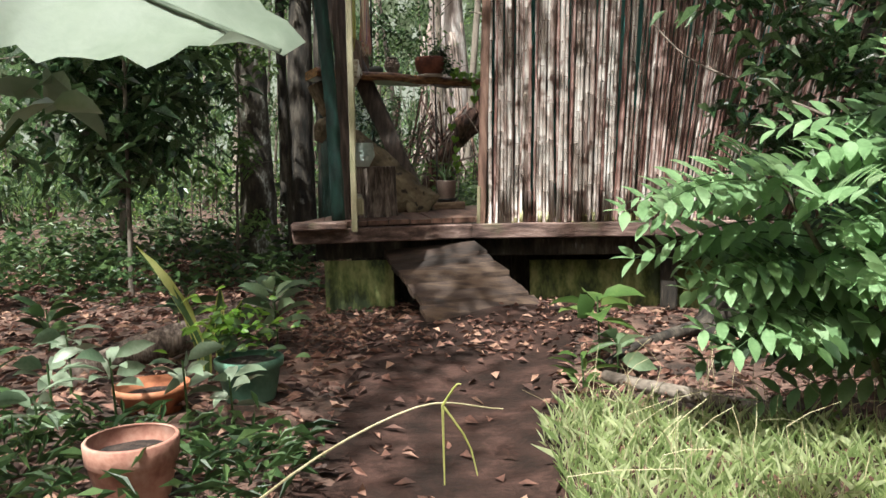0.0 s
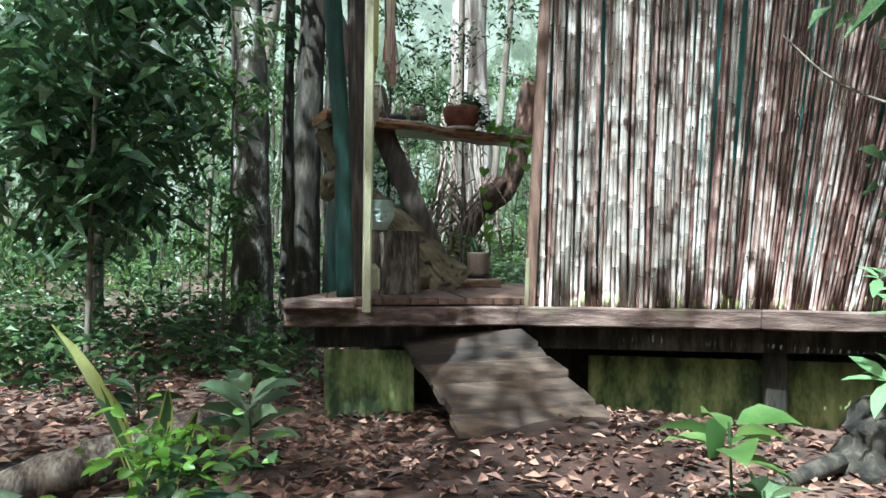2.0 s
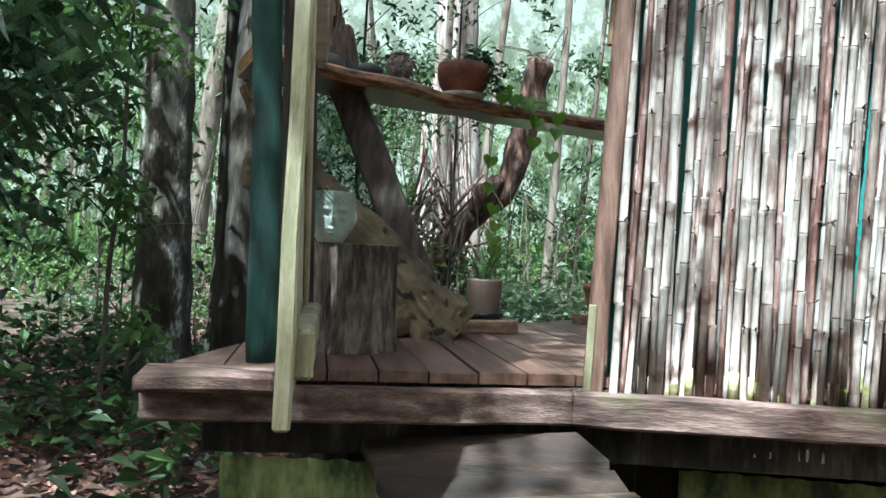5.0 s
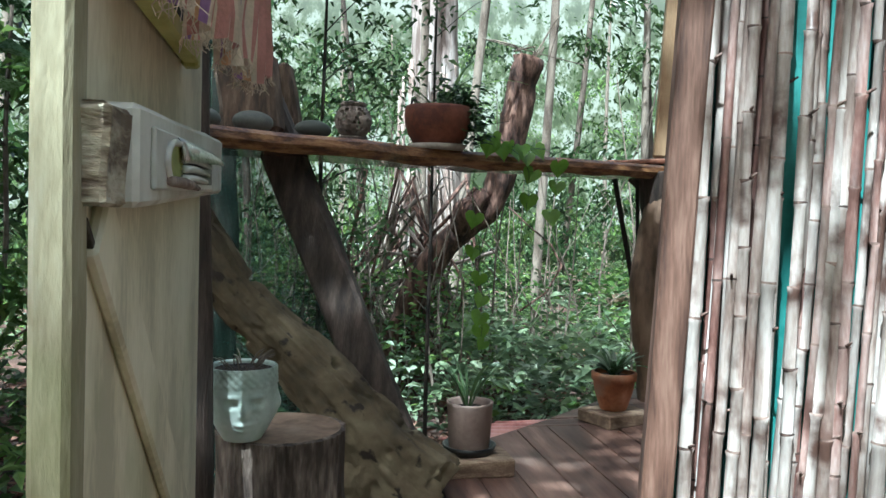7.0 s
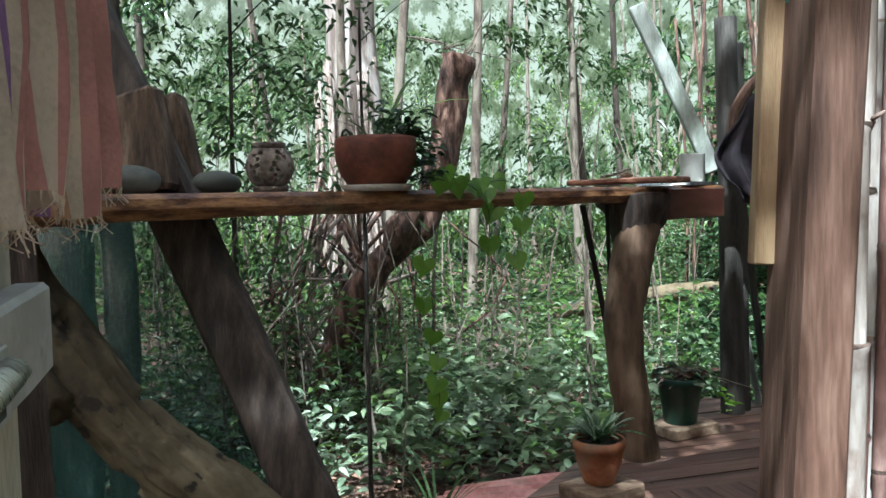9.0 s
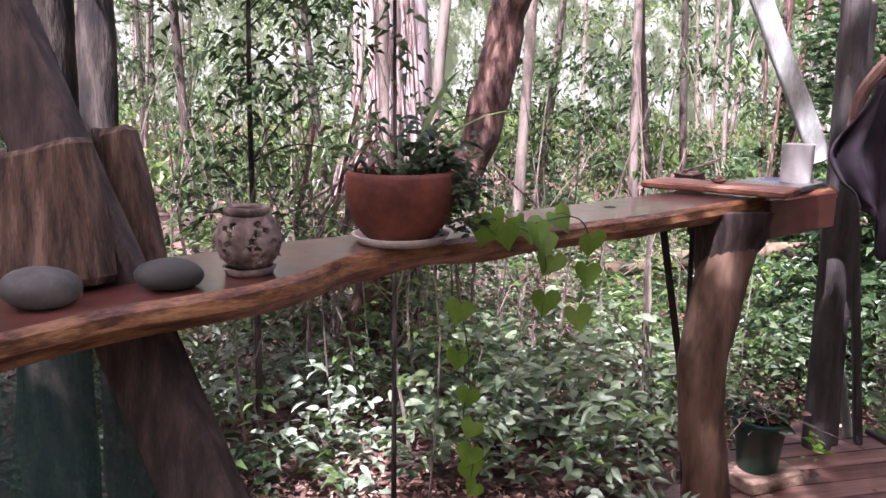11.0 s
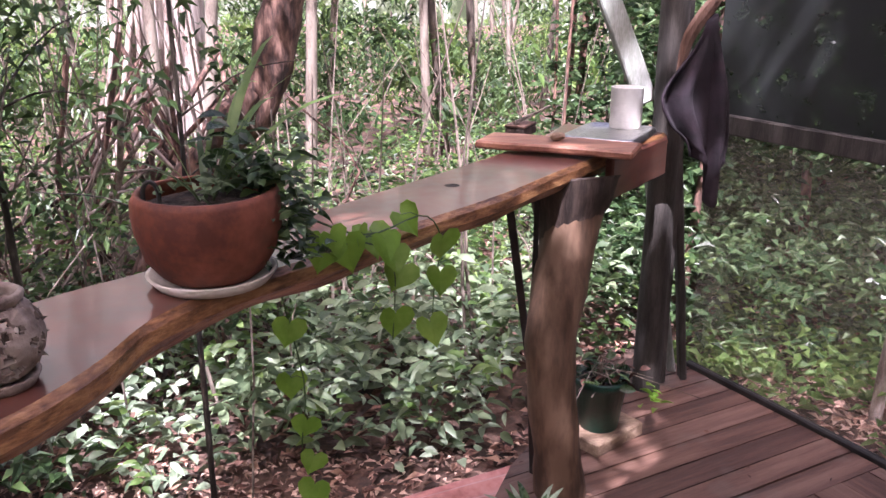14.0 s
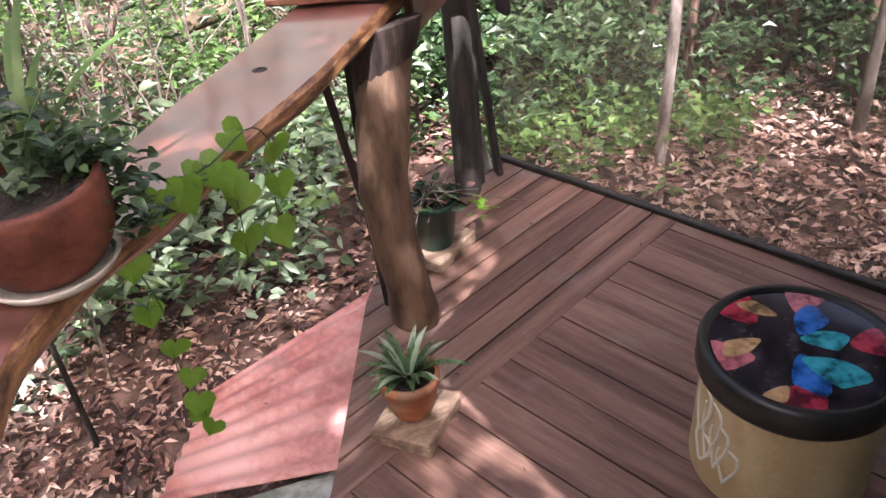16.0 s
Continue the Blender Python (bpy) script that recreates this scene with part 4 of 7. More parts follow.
def even(points, n):
    """A smooth line through the points, cut at even lengths."""
    p = spline(points, 400)
    run = np.concatenate([[0], np.cumsum(np.linalg.norm(np.diff(p, axis=0), axis=1))])
    at = np.linspace(0, run[-1], n)
    return np.stack([np.interp(at, run, p[:, k]) for k in range(p.shape[1])], -1)


front = even([(-0.72, 6.1), (-0.62, 6.27), (-0.47, 6.52), (-0.37, 6.615), (-0.28, 6.71), (-0.215, 6.83), (-0.17, 6.96), (-0.1, 7.06), (0.01, 7.165), (0.13, 7.26), (0.3, 7.405), (0.58, 7.64), (0.87, 7.93), (1.34, 8.36)], 120)
back = even([(-0.92, 6.42), (-0.78, 6.62), (-0.5, 6.95), (-0.33, 7.12), (-0.2, 7.22), (0.02, 7.45), (0.22, 7.66), (0.45, 7.88), (0.68, 8.11), (0.9, 8.37), (1.06, 8.6)], 120)
v, f, which = [], [], []
for i in range(120):
    a, b = np.array(front[i]), np.array(back[i])
    n = unit(a - b)
    lip = 0.012 + 0.008 * noise.noise(Vector((a[0] * 6, a[1] * 6, 0)))
    th = 0.062 + 0.012 * noise.noise(Vector((a[0] * 4, a[1] * 4, 5)))
    zt = TOP + 0.012 * (i / 119)
    for p, z in ((b, zt - th), (b - n * 0.008, zt - 0.03), (b, zt), ((a + b) / 2, zt + 0.001), (a - n * 0.006, zt), (a + n * lip * 0.6, zt - 0.012), (a + n * lip, zt - 0.035), (a - n * 0.012, zt - th)):
        v.append((p[0], p[1], z))
for i in range(119):
    for j in range(8):
        k = (j + 1) % 8
        f.append([i * 8 + j, i * 8 + k, (i + 1) * 8 + k, (i + 1) * 8 + j])
        which.append(1 if j in (4, 5, 6) else 0)
f += [list(range(8))[::-1], [119 * 8 + q for q in range(8)]]
which += [1, 1]
raw("slab", v, f, [slab_wood, edge_wood], bench, smooth=False, which=which)
part("apron", between((1.0, 8.02, TOP - 0.065), (1.33, 8.345, TOP - 0.065), 0.03, 0.13, rough=0.003, cuts=3), slab_wood, bench, "deep front apron at the sink end")
knot_v, knot_f = turned([(0.001, 0), (0.014, 0.0015), (0.02, 0.0)], (0.46, 7.74, TOP + 0.009), 10, close=False)
raw("knot", knot_v, knot_f, bark_dark, bench, "small dark knot")
leg_line = spline([(0.855, 7.9, D - 0.03), (0.835, 7.89, 0.8), (0.8, 7.88, 1.05), (0.805, 7.895, 1.25), (0.85, 7.945, 1.48), (0.87, 7.98, 1.6)], 40)
leg = raw("leg", *tube(leg_line, [0.085, 0.074, 0.076, 0.078, 0.086, 0.1], 18, 0.13, 7), log_wood, bench, "natural crooked tree-trunk leg", smooth=True)
# Burl takes a darker wood; the slab's shade is put into its colour.
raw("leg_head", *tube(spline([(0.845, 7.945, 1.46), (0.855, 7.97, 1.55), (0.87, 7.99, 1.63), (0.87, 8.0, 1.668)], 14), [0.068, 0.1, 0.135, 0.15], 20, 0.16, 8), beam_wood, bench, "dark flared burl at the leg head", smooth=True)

rods = thing("iron_strap", (0.66, 7.78, D), "black iron strap props leaning under the bench", "strap")
part("strap", between((0.63, 7.8, 1.66), (0.76, 7.99, 1.1), 0.024, 0.006, bevel=0.001), black_iron, rods)
part("strap", between((0.74, 7.9, 1.66), (0.77, 7.99, 1.1), 0.016, 0.005, bevel=0.001), black_iron, rods)
part("strap", between((0.76, 7.99, 1.12), (0.8, 8.02, D - 0.03), 0.02, 0.006, bevel=0.001), black_iron, rods)


def pot(name, at, profile, mat, label, rim=None, soil_z=None, sides=28, lump=0.0):
    """A turned pot with wall, inside and soil."""
    th = thing(name, at, label, "plant pot")
    h = profile[-1][1]
    inner = [(max(0.004, r - 0.009), z) for r, z in profile[::-1] if z > 0.02]
    raw("body", *turned([(0.002, 0.0)] + list(profile) + inner + [(0.002, 0.022)], at, sides, close=False, lump=lump), mat, th, smooth=True)
    sz = soil_z if soil_z is not None else h - 0.02
    r = np.interp(sz, [z for _, z in profile], [r for r, _ in profile]) - 0.01
    sv, sf = turned([(r, -0.004), (r * 0.75, 0.004), (r * 0.4, 0.0), (0.003, 0.006)], (at[0], at[1], at[2] + sz), 16, close=False, lump=0.2)
    raw("soil", sv, sf, potting, th, "dark potting soil")
    return th


def saucer(at, r, h, mat, label):
    th = thing("saucer", at, label, "saucer")
    raw("dish", *turned([(0.002, 0), (r * 0.86, 0.0), (r, h), (r - 0.008, h), (r * 0.82, 0.007), (0.002, 0.007)], at, 32, close=False), mat, th, smooth=True)
    return th


def strap_leaves(n, at, length, width, mat, parent, spread=0.6, arch=0.7, name="leaf", sector=(0, 6.283)):
    """Long arching strap leaves out of one root."""
    for k in range(n):
        a = rng.uniform(*sector)
        L = length * rng.uniform(0.65, 1.1)
        d = np.array([math.cos(a), math.sin(a), 0])
        s = spread * rng.uniform(0.5, 1.3)
        pts = []
        for t in np.linspace(0, 1, 8):
            pts.append(np.array(at) + d * (0.01 + L * s * t ** 1.2) + np.array([0, 0, L * (t - arch * s * t * t * 1.1)]))
        side = np.array([-d[1], d[0], 0])
        v, f = [], []
        for i, p in enumerate(pts):
            w = width * math.sin(math.pi * (0.12 + 0.88 * i / 7)) ** 0.7 / 2 if i < 7 else 0.001
            v += [p - side * w + np.array([0, 0, w * 0.3]), p, p + side * w + np.array([0, 0, w * 0.3])]
        for i in range(7):
            f += [[3 * i, 3 * i + 1, 3 * i + 4, 3 * i + 3], [3 * i + 1, 3 * i + 2, 3 * i + 5, 3 * i + 4]]
        raw(name, v, f, mat, parent, smooth=True)


def loose(ob):
    """Marks a part whose pieces are too many and small to pick apart."""
    return tagged(ob, kind="stuff")


def small_leaves(n, centre, spread, size, mat, parent, name="foliage", fine=False, low=-0.2, high=0.7, label=""):
    b = np.array(centre) + rng.normal(size=(n, 3)) * np.array(spread)
    v, f = leaf_cloud(b, rand_way(n, low, high), rng.uniform(0.6, 1.3, n) * size, rng.uniform(0.35, 0.6, n) * size, fine=fine)
    return loose(raw(name, v, f, mat, parent, label, smooth=fine))


PX, PY = -0.086, 7.147
saucer((PX, PY, TOP + 0.004), 0.113, 0.02, stone_saucer, "cream stoneware saucer on the slab bench")
bowl = pot("bowl_planter", (PX, PY, TOP + 0.014), [(0.074, 0.0), (0.09, 0.012), (0.111, 0.045), (0.122, 0.085), (0.1255, 0.118), (0.1225, 0.143), (0.118, 0.153)], terracotta, "wide brown terracotta bowl full of succulents and trailing leaves", soil_z=0.13, lump=0.03)
small_leaves(55, (PX + 0.01, PY + 0.025, TOP + 0.17), (0.036, 0.032, 0.012), 0.036, leaf_blue, bowl, "succulent", True, 0.0, 1.2)
small_leaves(150, (PX + 0.12, PY + 0.02, TOP + 0.15), (0.032, 0.045, 0.045), 0.04, leaf_mid, bowl, "foliage", True)
small_leaves(50, (PX + 0.15, PY + 0.0, TOP + 0.07), (0.022, 0.03, 0.03), 0.038, leaf_deep, bowl, "trailing_foliage", True)
strap_leaves(4, (PX - 0.01, PY + 0.03, TOP + 0.15), 0.3, 0.01, leaf_light, bowl, 0.75, 0.55, "strap_leaf", (-0.2, 3.6))
small_leaves(40, (PX + 0.04, PY + 0.05, TOP + 0.215), (0.045, 0.035, 0.028), 0.046, leaf_deep, bowl, "foliage", True)
strap_leaves(5, (PX, PY, TOP + 0.14), 0.2, 0.012, leaf_mid, bowl, 0.7, 0.5, "strap_leaf")
strap_leaves(4, (PX + 0.02, PY + 0.05, TOP + 0.14), 0.42, 0.016, leaf_light, bowl, 0.9, 0.62, "strap_leaf", (0.0, 1.6))
raw("wire_hook", *tube(spline([(PX - 0.095, PY - 0.03, TOP + 0.13), (PX - 0.097, PY - 0.03, TOP + 0.175), (PX - 0.085, PY - 0.03, TOP + 0.19), (PX - 0.073, PY - 0.03, TOP + 0.175), (PX - 0.073, PY - 0.03, TOP + 0.14)], 14), [0.004], 6), black_iron, bowl)


def heart_leaf(at, way, size, mat, parent):
    """A heart-shaped leaf hanging from its stalk."""
    way = Vector(way).normalized()
    side = way.cross(Vector((0.2, -0.6, 0.7))).normalized()
    nrm = side.cross(way)
    v = [Vector(at)]
    ring = []
    for k in range(17):
        t = k / 16 * 2 * math.pi
        hx = 16 * math.sin(t) ** 3 / 32
        hy = (13 * math.cos(t) - 5 * math.cos(2 * t) - 2 * math.cos(3 * t) - math.cos(4 * t)) / 30
        ring.append(Vector(at) + side * hx * size + way * (0.17 - hy) * size + nrm * (0.25 * abs(hx) - 0.15 * (0.4 - hy) ** 2) * size)
    v += ring[:-1]
    f = [[0, 1 + k, 1 + (k + 1) % 16] for k in range(16)]
    raw("heart_leaf", v, f, mat, parent, smooth=True)


vine = thing("trailing_vine", (PX + 0.14, PY, TOP + 0.02), "trailing green heart-leaved vine hanging from the bowl over the bench", "vine")
strands = (((PX + 0.08, PY, TOP + 0.16), (0.08, 7.18, TOP + 0.1), (0.2, 7.28, TOP + 0.03), (0.33, 7.4, TOP + 0.03), (0.375, 7.43, TOP - 0.04), (0.36, 7.43, TOP - 0.13), (0.35, 7.425, TOP - 0.26)),
           ((PX + 0.08, PY + 0.06, TOP + 0.16), (0.03, 7.4, TOP + 0.06), (0.035, 7.485, TOP + 0.0), (0.02, 7.5, TOP - 0.16), (0.06, 7.5, TOP - 0.4), (0.045, 7.5, TOP - 0.58), (0.075, 7.5, TOP - 0.7), (0.06, 7.5, TOP - 0.8)),
           ((PX + 0.1, PY - 0.0, TOP + 0.15), (0.07, 7.17, TOP + 0.05), (0.2, 7.27, TOP + 0.015), (0.255, 7.325, TOP - 0.06), (0.25, 7.325, TOP - 0.22)),
           ((PX + 0.1, PY + 0.0, TOP + 0.16), (0.08, 7.16, TOP + 0.08), (0.15, 7.24, TOP + 0.03), (0.23, 7.33, TOP + 0.02)))
pieces = []
for st in strands:
    line = spline(st, 26)
    pieces.append(tube(line, [0.0022, 0.0014], 5))
    long = len(st) > 7
    for i in range(8, 26, 2) if long else range(11 if len(st) < 7 else 8, 26, 4):
        p = Vector(line[i])
        hang_down = i > 10
        way = Vector((rng.normal(0, 0.35), rng.normal(-0.15, 0.3), -1.0 if hang_down else rng.uniform(-0.5, 0.2)))
        q = p + Vector((rng.normal(0, 0.018), rng.normal(-0.008, 0.012), 0.004))
        pieces.append(tube([p, (p + q) / 2 + Vector((0, 0, 0.006)), q], [0.001], 4))
        heart_leaf(q, way, rng.uniform(0.062, 0.09) * (1.0 if hang_down else 0.75), leaf_vine, vine)
for piece in pieces:
    raw("stem", *piece, leaf_mid, vine)

# candle pot: a carved open ball on its own dish
CX, CY = -0.325, 6.79
saucer((CX, CY, TOP + 0.004), 0.05, 0.014, clay, "grey clay dish under the carved candle holder")
candle = thing("candle_holder", (CX, CY, TOP + 0.012), "round carved grey clay candle holder with cut-out openings", "candle holder")
bm = bmesh.new()
bmesh.ops.create_uvsphere(bm, u_segments=96, v_segments=60, radius=0.062)
holes = []
for ring, count, shift in ((0.42, 6, 0.2), (-0.1, 7, 0.65), (-0.55, 6, 0.1)):
    holes += [Vector((math.cos(a) * math.cos(ring), math.sin(a) * math.cos(ring), math.sin(ring))) for a in np.arange(count) * 2 * math.pi / count + shift]


def in_petals(d):
    """True inside one of the flower-shaped cuts of the shell."""
    for k, h in enumerate(holes):
        u = h.cross(Vector((0, 0, 1))).normalized()
        w = d - h
        x, y = w.dot(u), w.dot(u.cross(h))
        r, t = math.hypot(x, y), math.atan2(y, x) + k
        if 0.055 < r < 0.2 + 0.09 * math.cos(3 * t) and abs(math.sin(1.5 * t)) < 0.93 and w.length < 0.5:
            return True
    return False


bmesh.ops.delete(bm, geom=[p for p in bm.faces if p.calc_center_median().z > 0.047 or in_petals(p.calc_center_median().normalized())], context="FACES")
bmesh.ops.solidify(bm, geom=list(bm.faces), thickness=0.008)
for q in bm.verts:
    q.co += 0.0016 * noise.noise_vector(q.co * 90)
    q.co += Vector((CX, CY, TOP + 0.07))
part("shell", bm, clay, candle)
raw("rim", *turned([(0.036, 0.045), (0.042, 0.05), (0.044, 0.058), (0.038, 0.062), (0.034, 0.056), (0.036, 0.045)], (CX, CY, TOP + 0.07), 24, close=False, lump=0.05), clay, candle, smooth=True)


def river_stone(at, size, turn):
    th = thing("river_stone", at, "smooth grey-green oval river stone lying on the bench", "stone", "stones on the bench")
    bm = bmesh.new()
    bmesh.ops.create_icosphere(bm, subdivisions=3, radius=1)
    for q in bm.verts:
        k = 1 + 0.07 * noise.noise(q.co * 1.3 + Vector(at) * 5)
        q.co = Vector((q.co.x * size[0], q.co.y * size[1], q.co.z * size[2])) * k
    bm.transform(Matrix.Translation(Vector(at) + Vector((0, 0, size[2] * 0.96))) @ pose(0, 0, 0, 0, 4, turn))
    part("stone", bm, pebble, th, smooth=True)


river_stone((-0.425, 6.66, TOP), (0.06, 0.043, 0.029), 30)
river_stone((-0.575, 6.52, TOP), (0.062, 0.046, 0.035), 20)
river_stone((-0.69, 6.4, TOP), (0.06, 0.042, 0.034), 40)


def firewood(a, b, wide, deep, turn):
    th = thing("split_log", a, "split firewood piece standing on the bench against the strut", "wood piece", "split logs on the bench")
    bm = between(a, b, wide, deep, up=(math.sin(turn), math.cos(turn), 0), bevel=0.012, rough=0.012, cuts=7)
    part("wood", bm, split_wood, th)
    d = (Vector(b) - Vector(a)).normalized()
    o = Vector((-math.cos(turn), math.sin(turn), 0)) * wide * 0.5
    bm = between(Vector(a) + o, Vector(b) + o, 0.014, deep * 0.96, up=(math.sin(turn), math.cos(turn), 0), bevel=0.004, rough=0.014, cuts=8)
    part("bark", bm, stump_bark, th, "rough grey bark")


firewood((-0.615, 6.64, TOP), (-0.65, 6.665, TOP + 0.25), 0.19, 0.07, 0.1)
firewood((-0.55, 6.83, TOP), (-0.6, 6.86, TOP + 0.27), 0.07, 0.06, 0.1)

# sink end of the bench
sink = thing("sink_basin", (1.1, 8.3, TOP - 0.12), "small stainless steel basin let into the bench end", "sink")
go = Vector((0.62, 0.78, 0)).normalized()
sd2 = Vector((-go.y, go.x, 0))


def slot(c, hl, hw, z, r=0.05):
    pts = []
    for sx, sy, a0 in ((1, 1, 0), (-1, 1, 90), (-1, -1, 180), (1, -1, 270)):
        for a in (0, 30, 60, 90):
            t = radians(a0 + a)
            pts.append(c + go * (sx * (hl - r) + r * math.cos(t)) + sd2 * (sy * (hw - r) + r * math.sin(t)) + Vector((0, 0, z)))
    return pts


c = Vector((1.13, 8.34, 0))
rings = [slot(c, 0.175, 0.128, TOP + 0.012), slot(c, 0.17, 0.123, TOP + 0.027), slot(c, 0.158, 0.112, TOP + 0.029), slot(c, 0.148, 0.102, TOP + 0.019), slot(c, 0.12, 0.075, TOP + 0.0165, 0.04)]
v = [p for r in rings for p in r]
f = [[i * 16 + j, i * 16 + (j + 1) % 16, (i + 1) * 16 + (j + 1) % 16, (i + 1) * 16 + j] for i in range(4) for j in range(16)] + [[64 + j for j in range(16)]]
raw("basin", v, f, steel, sink, smooth=True)
board = thing("wooden_board", (0.86, 8.06, TOP + 0.02), "reddish timber board lying across the end of the bench", "board")
part("plank", between((0.66, 8.22, TOP + 0.034), (1.06, 7.96, TOP + 0.034), 0.17, 0.024, up=(0, 0, 1), bevel=0.006, rough=0.004, cuts=4), tray_wood, board)
river = thing("small_stone", (0.88, 8.1, TOP + 0.04), "small tan pebble on the timber board", "stone")
bm = bmesh.new()
bmesh.ops.create_icosphere(bm, subdivisions=2, radius=1)
bm.transform(Matrix.Translation((0.86, 8.1, TOP + 0.06)) @ pose(0, 0, 0, 0, 0, 30) @ Matrix.Diagonal((0.03, 0.02, 0.014, 1)))
part("stone", bm, block_wood, river, smooth=True)
tin = thing("wooden_box", (0.8, 8.42, TOP + 0.01), "small flat dark brown wooden box with twigs on it", "box")
part("box", box((0.11, 0.07, 0.03), pose(0.83, 8.4, TOP + 0.03, 0, 0, 50), 0.004), beam_wood, tin)
part("lid", box((0.115, 0.075, 0.008), pose(0.83, 8.4, TOP + 0.049, 0, 0, 52), 0.002), jamb_wood, tin)
raw("twig", *tube(spline([(0.8, 8.37, TOP + 0.06), (0.87, 8.42, TOP + 0.075), (0.95, 8.46, TOP + 0.1)], 8), [0.007, 0.005], 6, 0.2, 30), twig_mat, tin)
cup = thing("enamel_cup", (1.235, 8.465, TOP + 0.02), "white enamel cup standing at the end of the bench", "cup")
raw("body", *turned([(0.002, 0), (0.052, 0), (0.056, 0.006), (0.057, 0.14), (0.0585, 0.144), (0.0555, 0.144), (0.0545, 0.01), (0.002, 0.008)], (1.235, 8.465, TOP + 0.016), 28, close=False), enamel, cup, smooth=True)

# dark towel on a hook at the pole
towel = thing("hanging_towel", (1.5, 8.3, 1.5), "dark plum towel hanging in folds from a hook on the pole", "towel")
v, f = [], []
nu, nv = 28, 22
for j in range(nv + 1):
    t = j / nv
    w = 0.02 + 0.085 * smooth_step(0.02, 0.45, t) - 0.04 * smooth_step(0.6, 1, t)
    for i in range(nu + 1):
        s = i / nu * 2 - 1
        drop = 0.64 * t * (1 - 0.16 * abs(s) * smooth_step(0.6, 1, t)) + (0.05 * math.sin(s * 4) * smooth_step(0.7, 1, t))
        v.append((1.46 + s * w * (1.25 if s < 0 else 0.75) - 0.06 * math.exp(-((t - 0.42) / 0.2) ** 2) * (s < 0) + 0.035 * t, 8.33 + 0.026 * math.sin(s * 8 + 2 * t) * smooth_step(0.1, 0.4, t) - 0.02 * t, 2.13 - drop + 0.1 * (s < 0) * abs(s) * smooth_step(0.4, 1, t)))
for j in range(nv):
    for i in range(nu):
        f.append([j * (nu + 1) + i, j * (nu + 1) + i + 1, (j + 1) * (nu + 1) + i + 1, (j + 1) * (nu + 1) + i])
tw = raw("cloth", v, f, cloth_dark, towel, smooth=True)
tm = tw.modifiers.new("thick", "SOLIDIFY")
tm.thickness = 0.008
raw("strap", *tube(spline([(1.37, 8.36, 1.92), (1.39, 8.35, 2.05), (1.44, 8.32, 2.15), (1.49, 8.3, 2.22)], 12), [0.012, 0.024, 0.026, 0.01], 8, flat=0.5), jamb_wood, towel, "brown loop at the top")

# ---- things on the deck ----
stump = thing("log_stool", (-0.235, 5.86, D), "sawn log stump with thick ridged bark standing on the deck", "stump")
SX, SY = -0.255, 5.87
n_s, hgt = 110, 0.34
v, f, which = [], [], []
prof = ((0.15, 0.0), (0.145, 0.03), (0.14, 0.07), (0.137, 0.12), (0.136, 0.17), (0.136, 0.22), (0.138, 0.27), (0.14, 0.31), (0.141, hgt), (0.134, hgt + 0.003), (0.128, hgt), (0.06, hgt + 0.002), (0.004, hgt))
for k, (r, z) in enumerate(prof):
    for j in range(n_s):
        a = j / n_s * 2 * math.pi
        q = 1 + 0.04 * noise.noise(Vector((math.cos(a) * 1.3, math.sin(a) * 1.3, 1)))
        if k < 9:
            q += 0.11 * abs(noise.noise(Vector((a * 6.5, z * 3.2, 2)))) + 0.04 * noise.noise(Vector((a * 16, z * 8, 4)))
        v.append((SX + r * q * math.cos(a), SY + r * q * math.sin(a), D + z))
for k in range(len(prof) - 1):
    for j in range(n_s):
        f.append([k * n_s + j, k * n_s + (j + 1) % n_s, (k + 1) * n_s + (j + 1) % n_s, (k + 1) * n_s + j])
        which.append(0 if k < 9 else 1)
raw("bark", v, [g for g, w in zip(f, which) if w == 0], stump_bark, stump, "thick ridged bark")
raw("cut_top", v, [g for g, w in zip(f, which) if w == 1] + [[12 * n_s + j for j in range(n_s)]], cut_wood, stump, "pale sawn top")

# planter in the form of a calm carved head: one plain mesh
HX, HY, HZ = -0.308, 5.765, D + hgt + 0.004
bm = bmesh.new()
bmesh.ops.create_uvsphere(bm, u_segments=110, v_segments=64, radius=1)
bmesh.ops.delete(bm, geom=[p for p in bm.faces if p.calc_center_median().z > 0.82], context="FACES")
look_a = radians(-66)
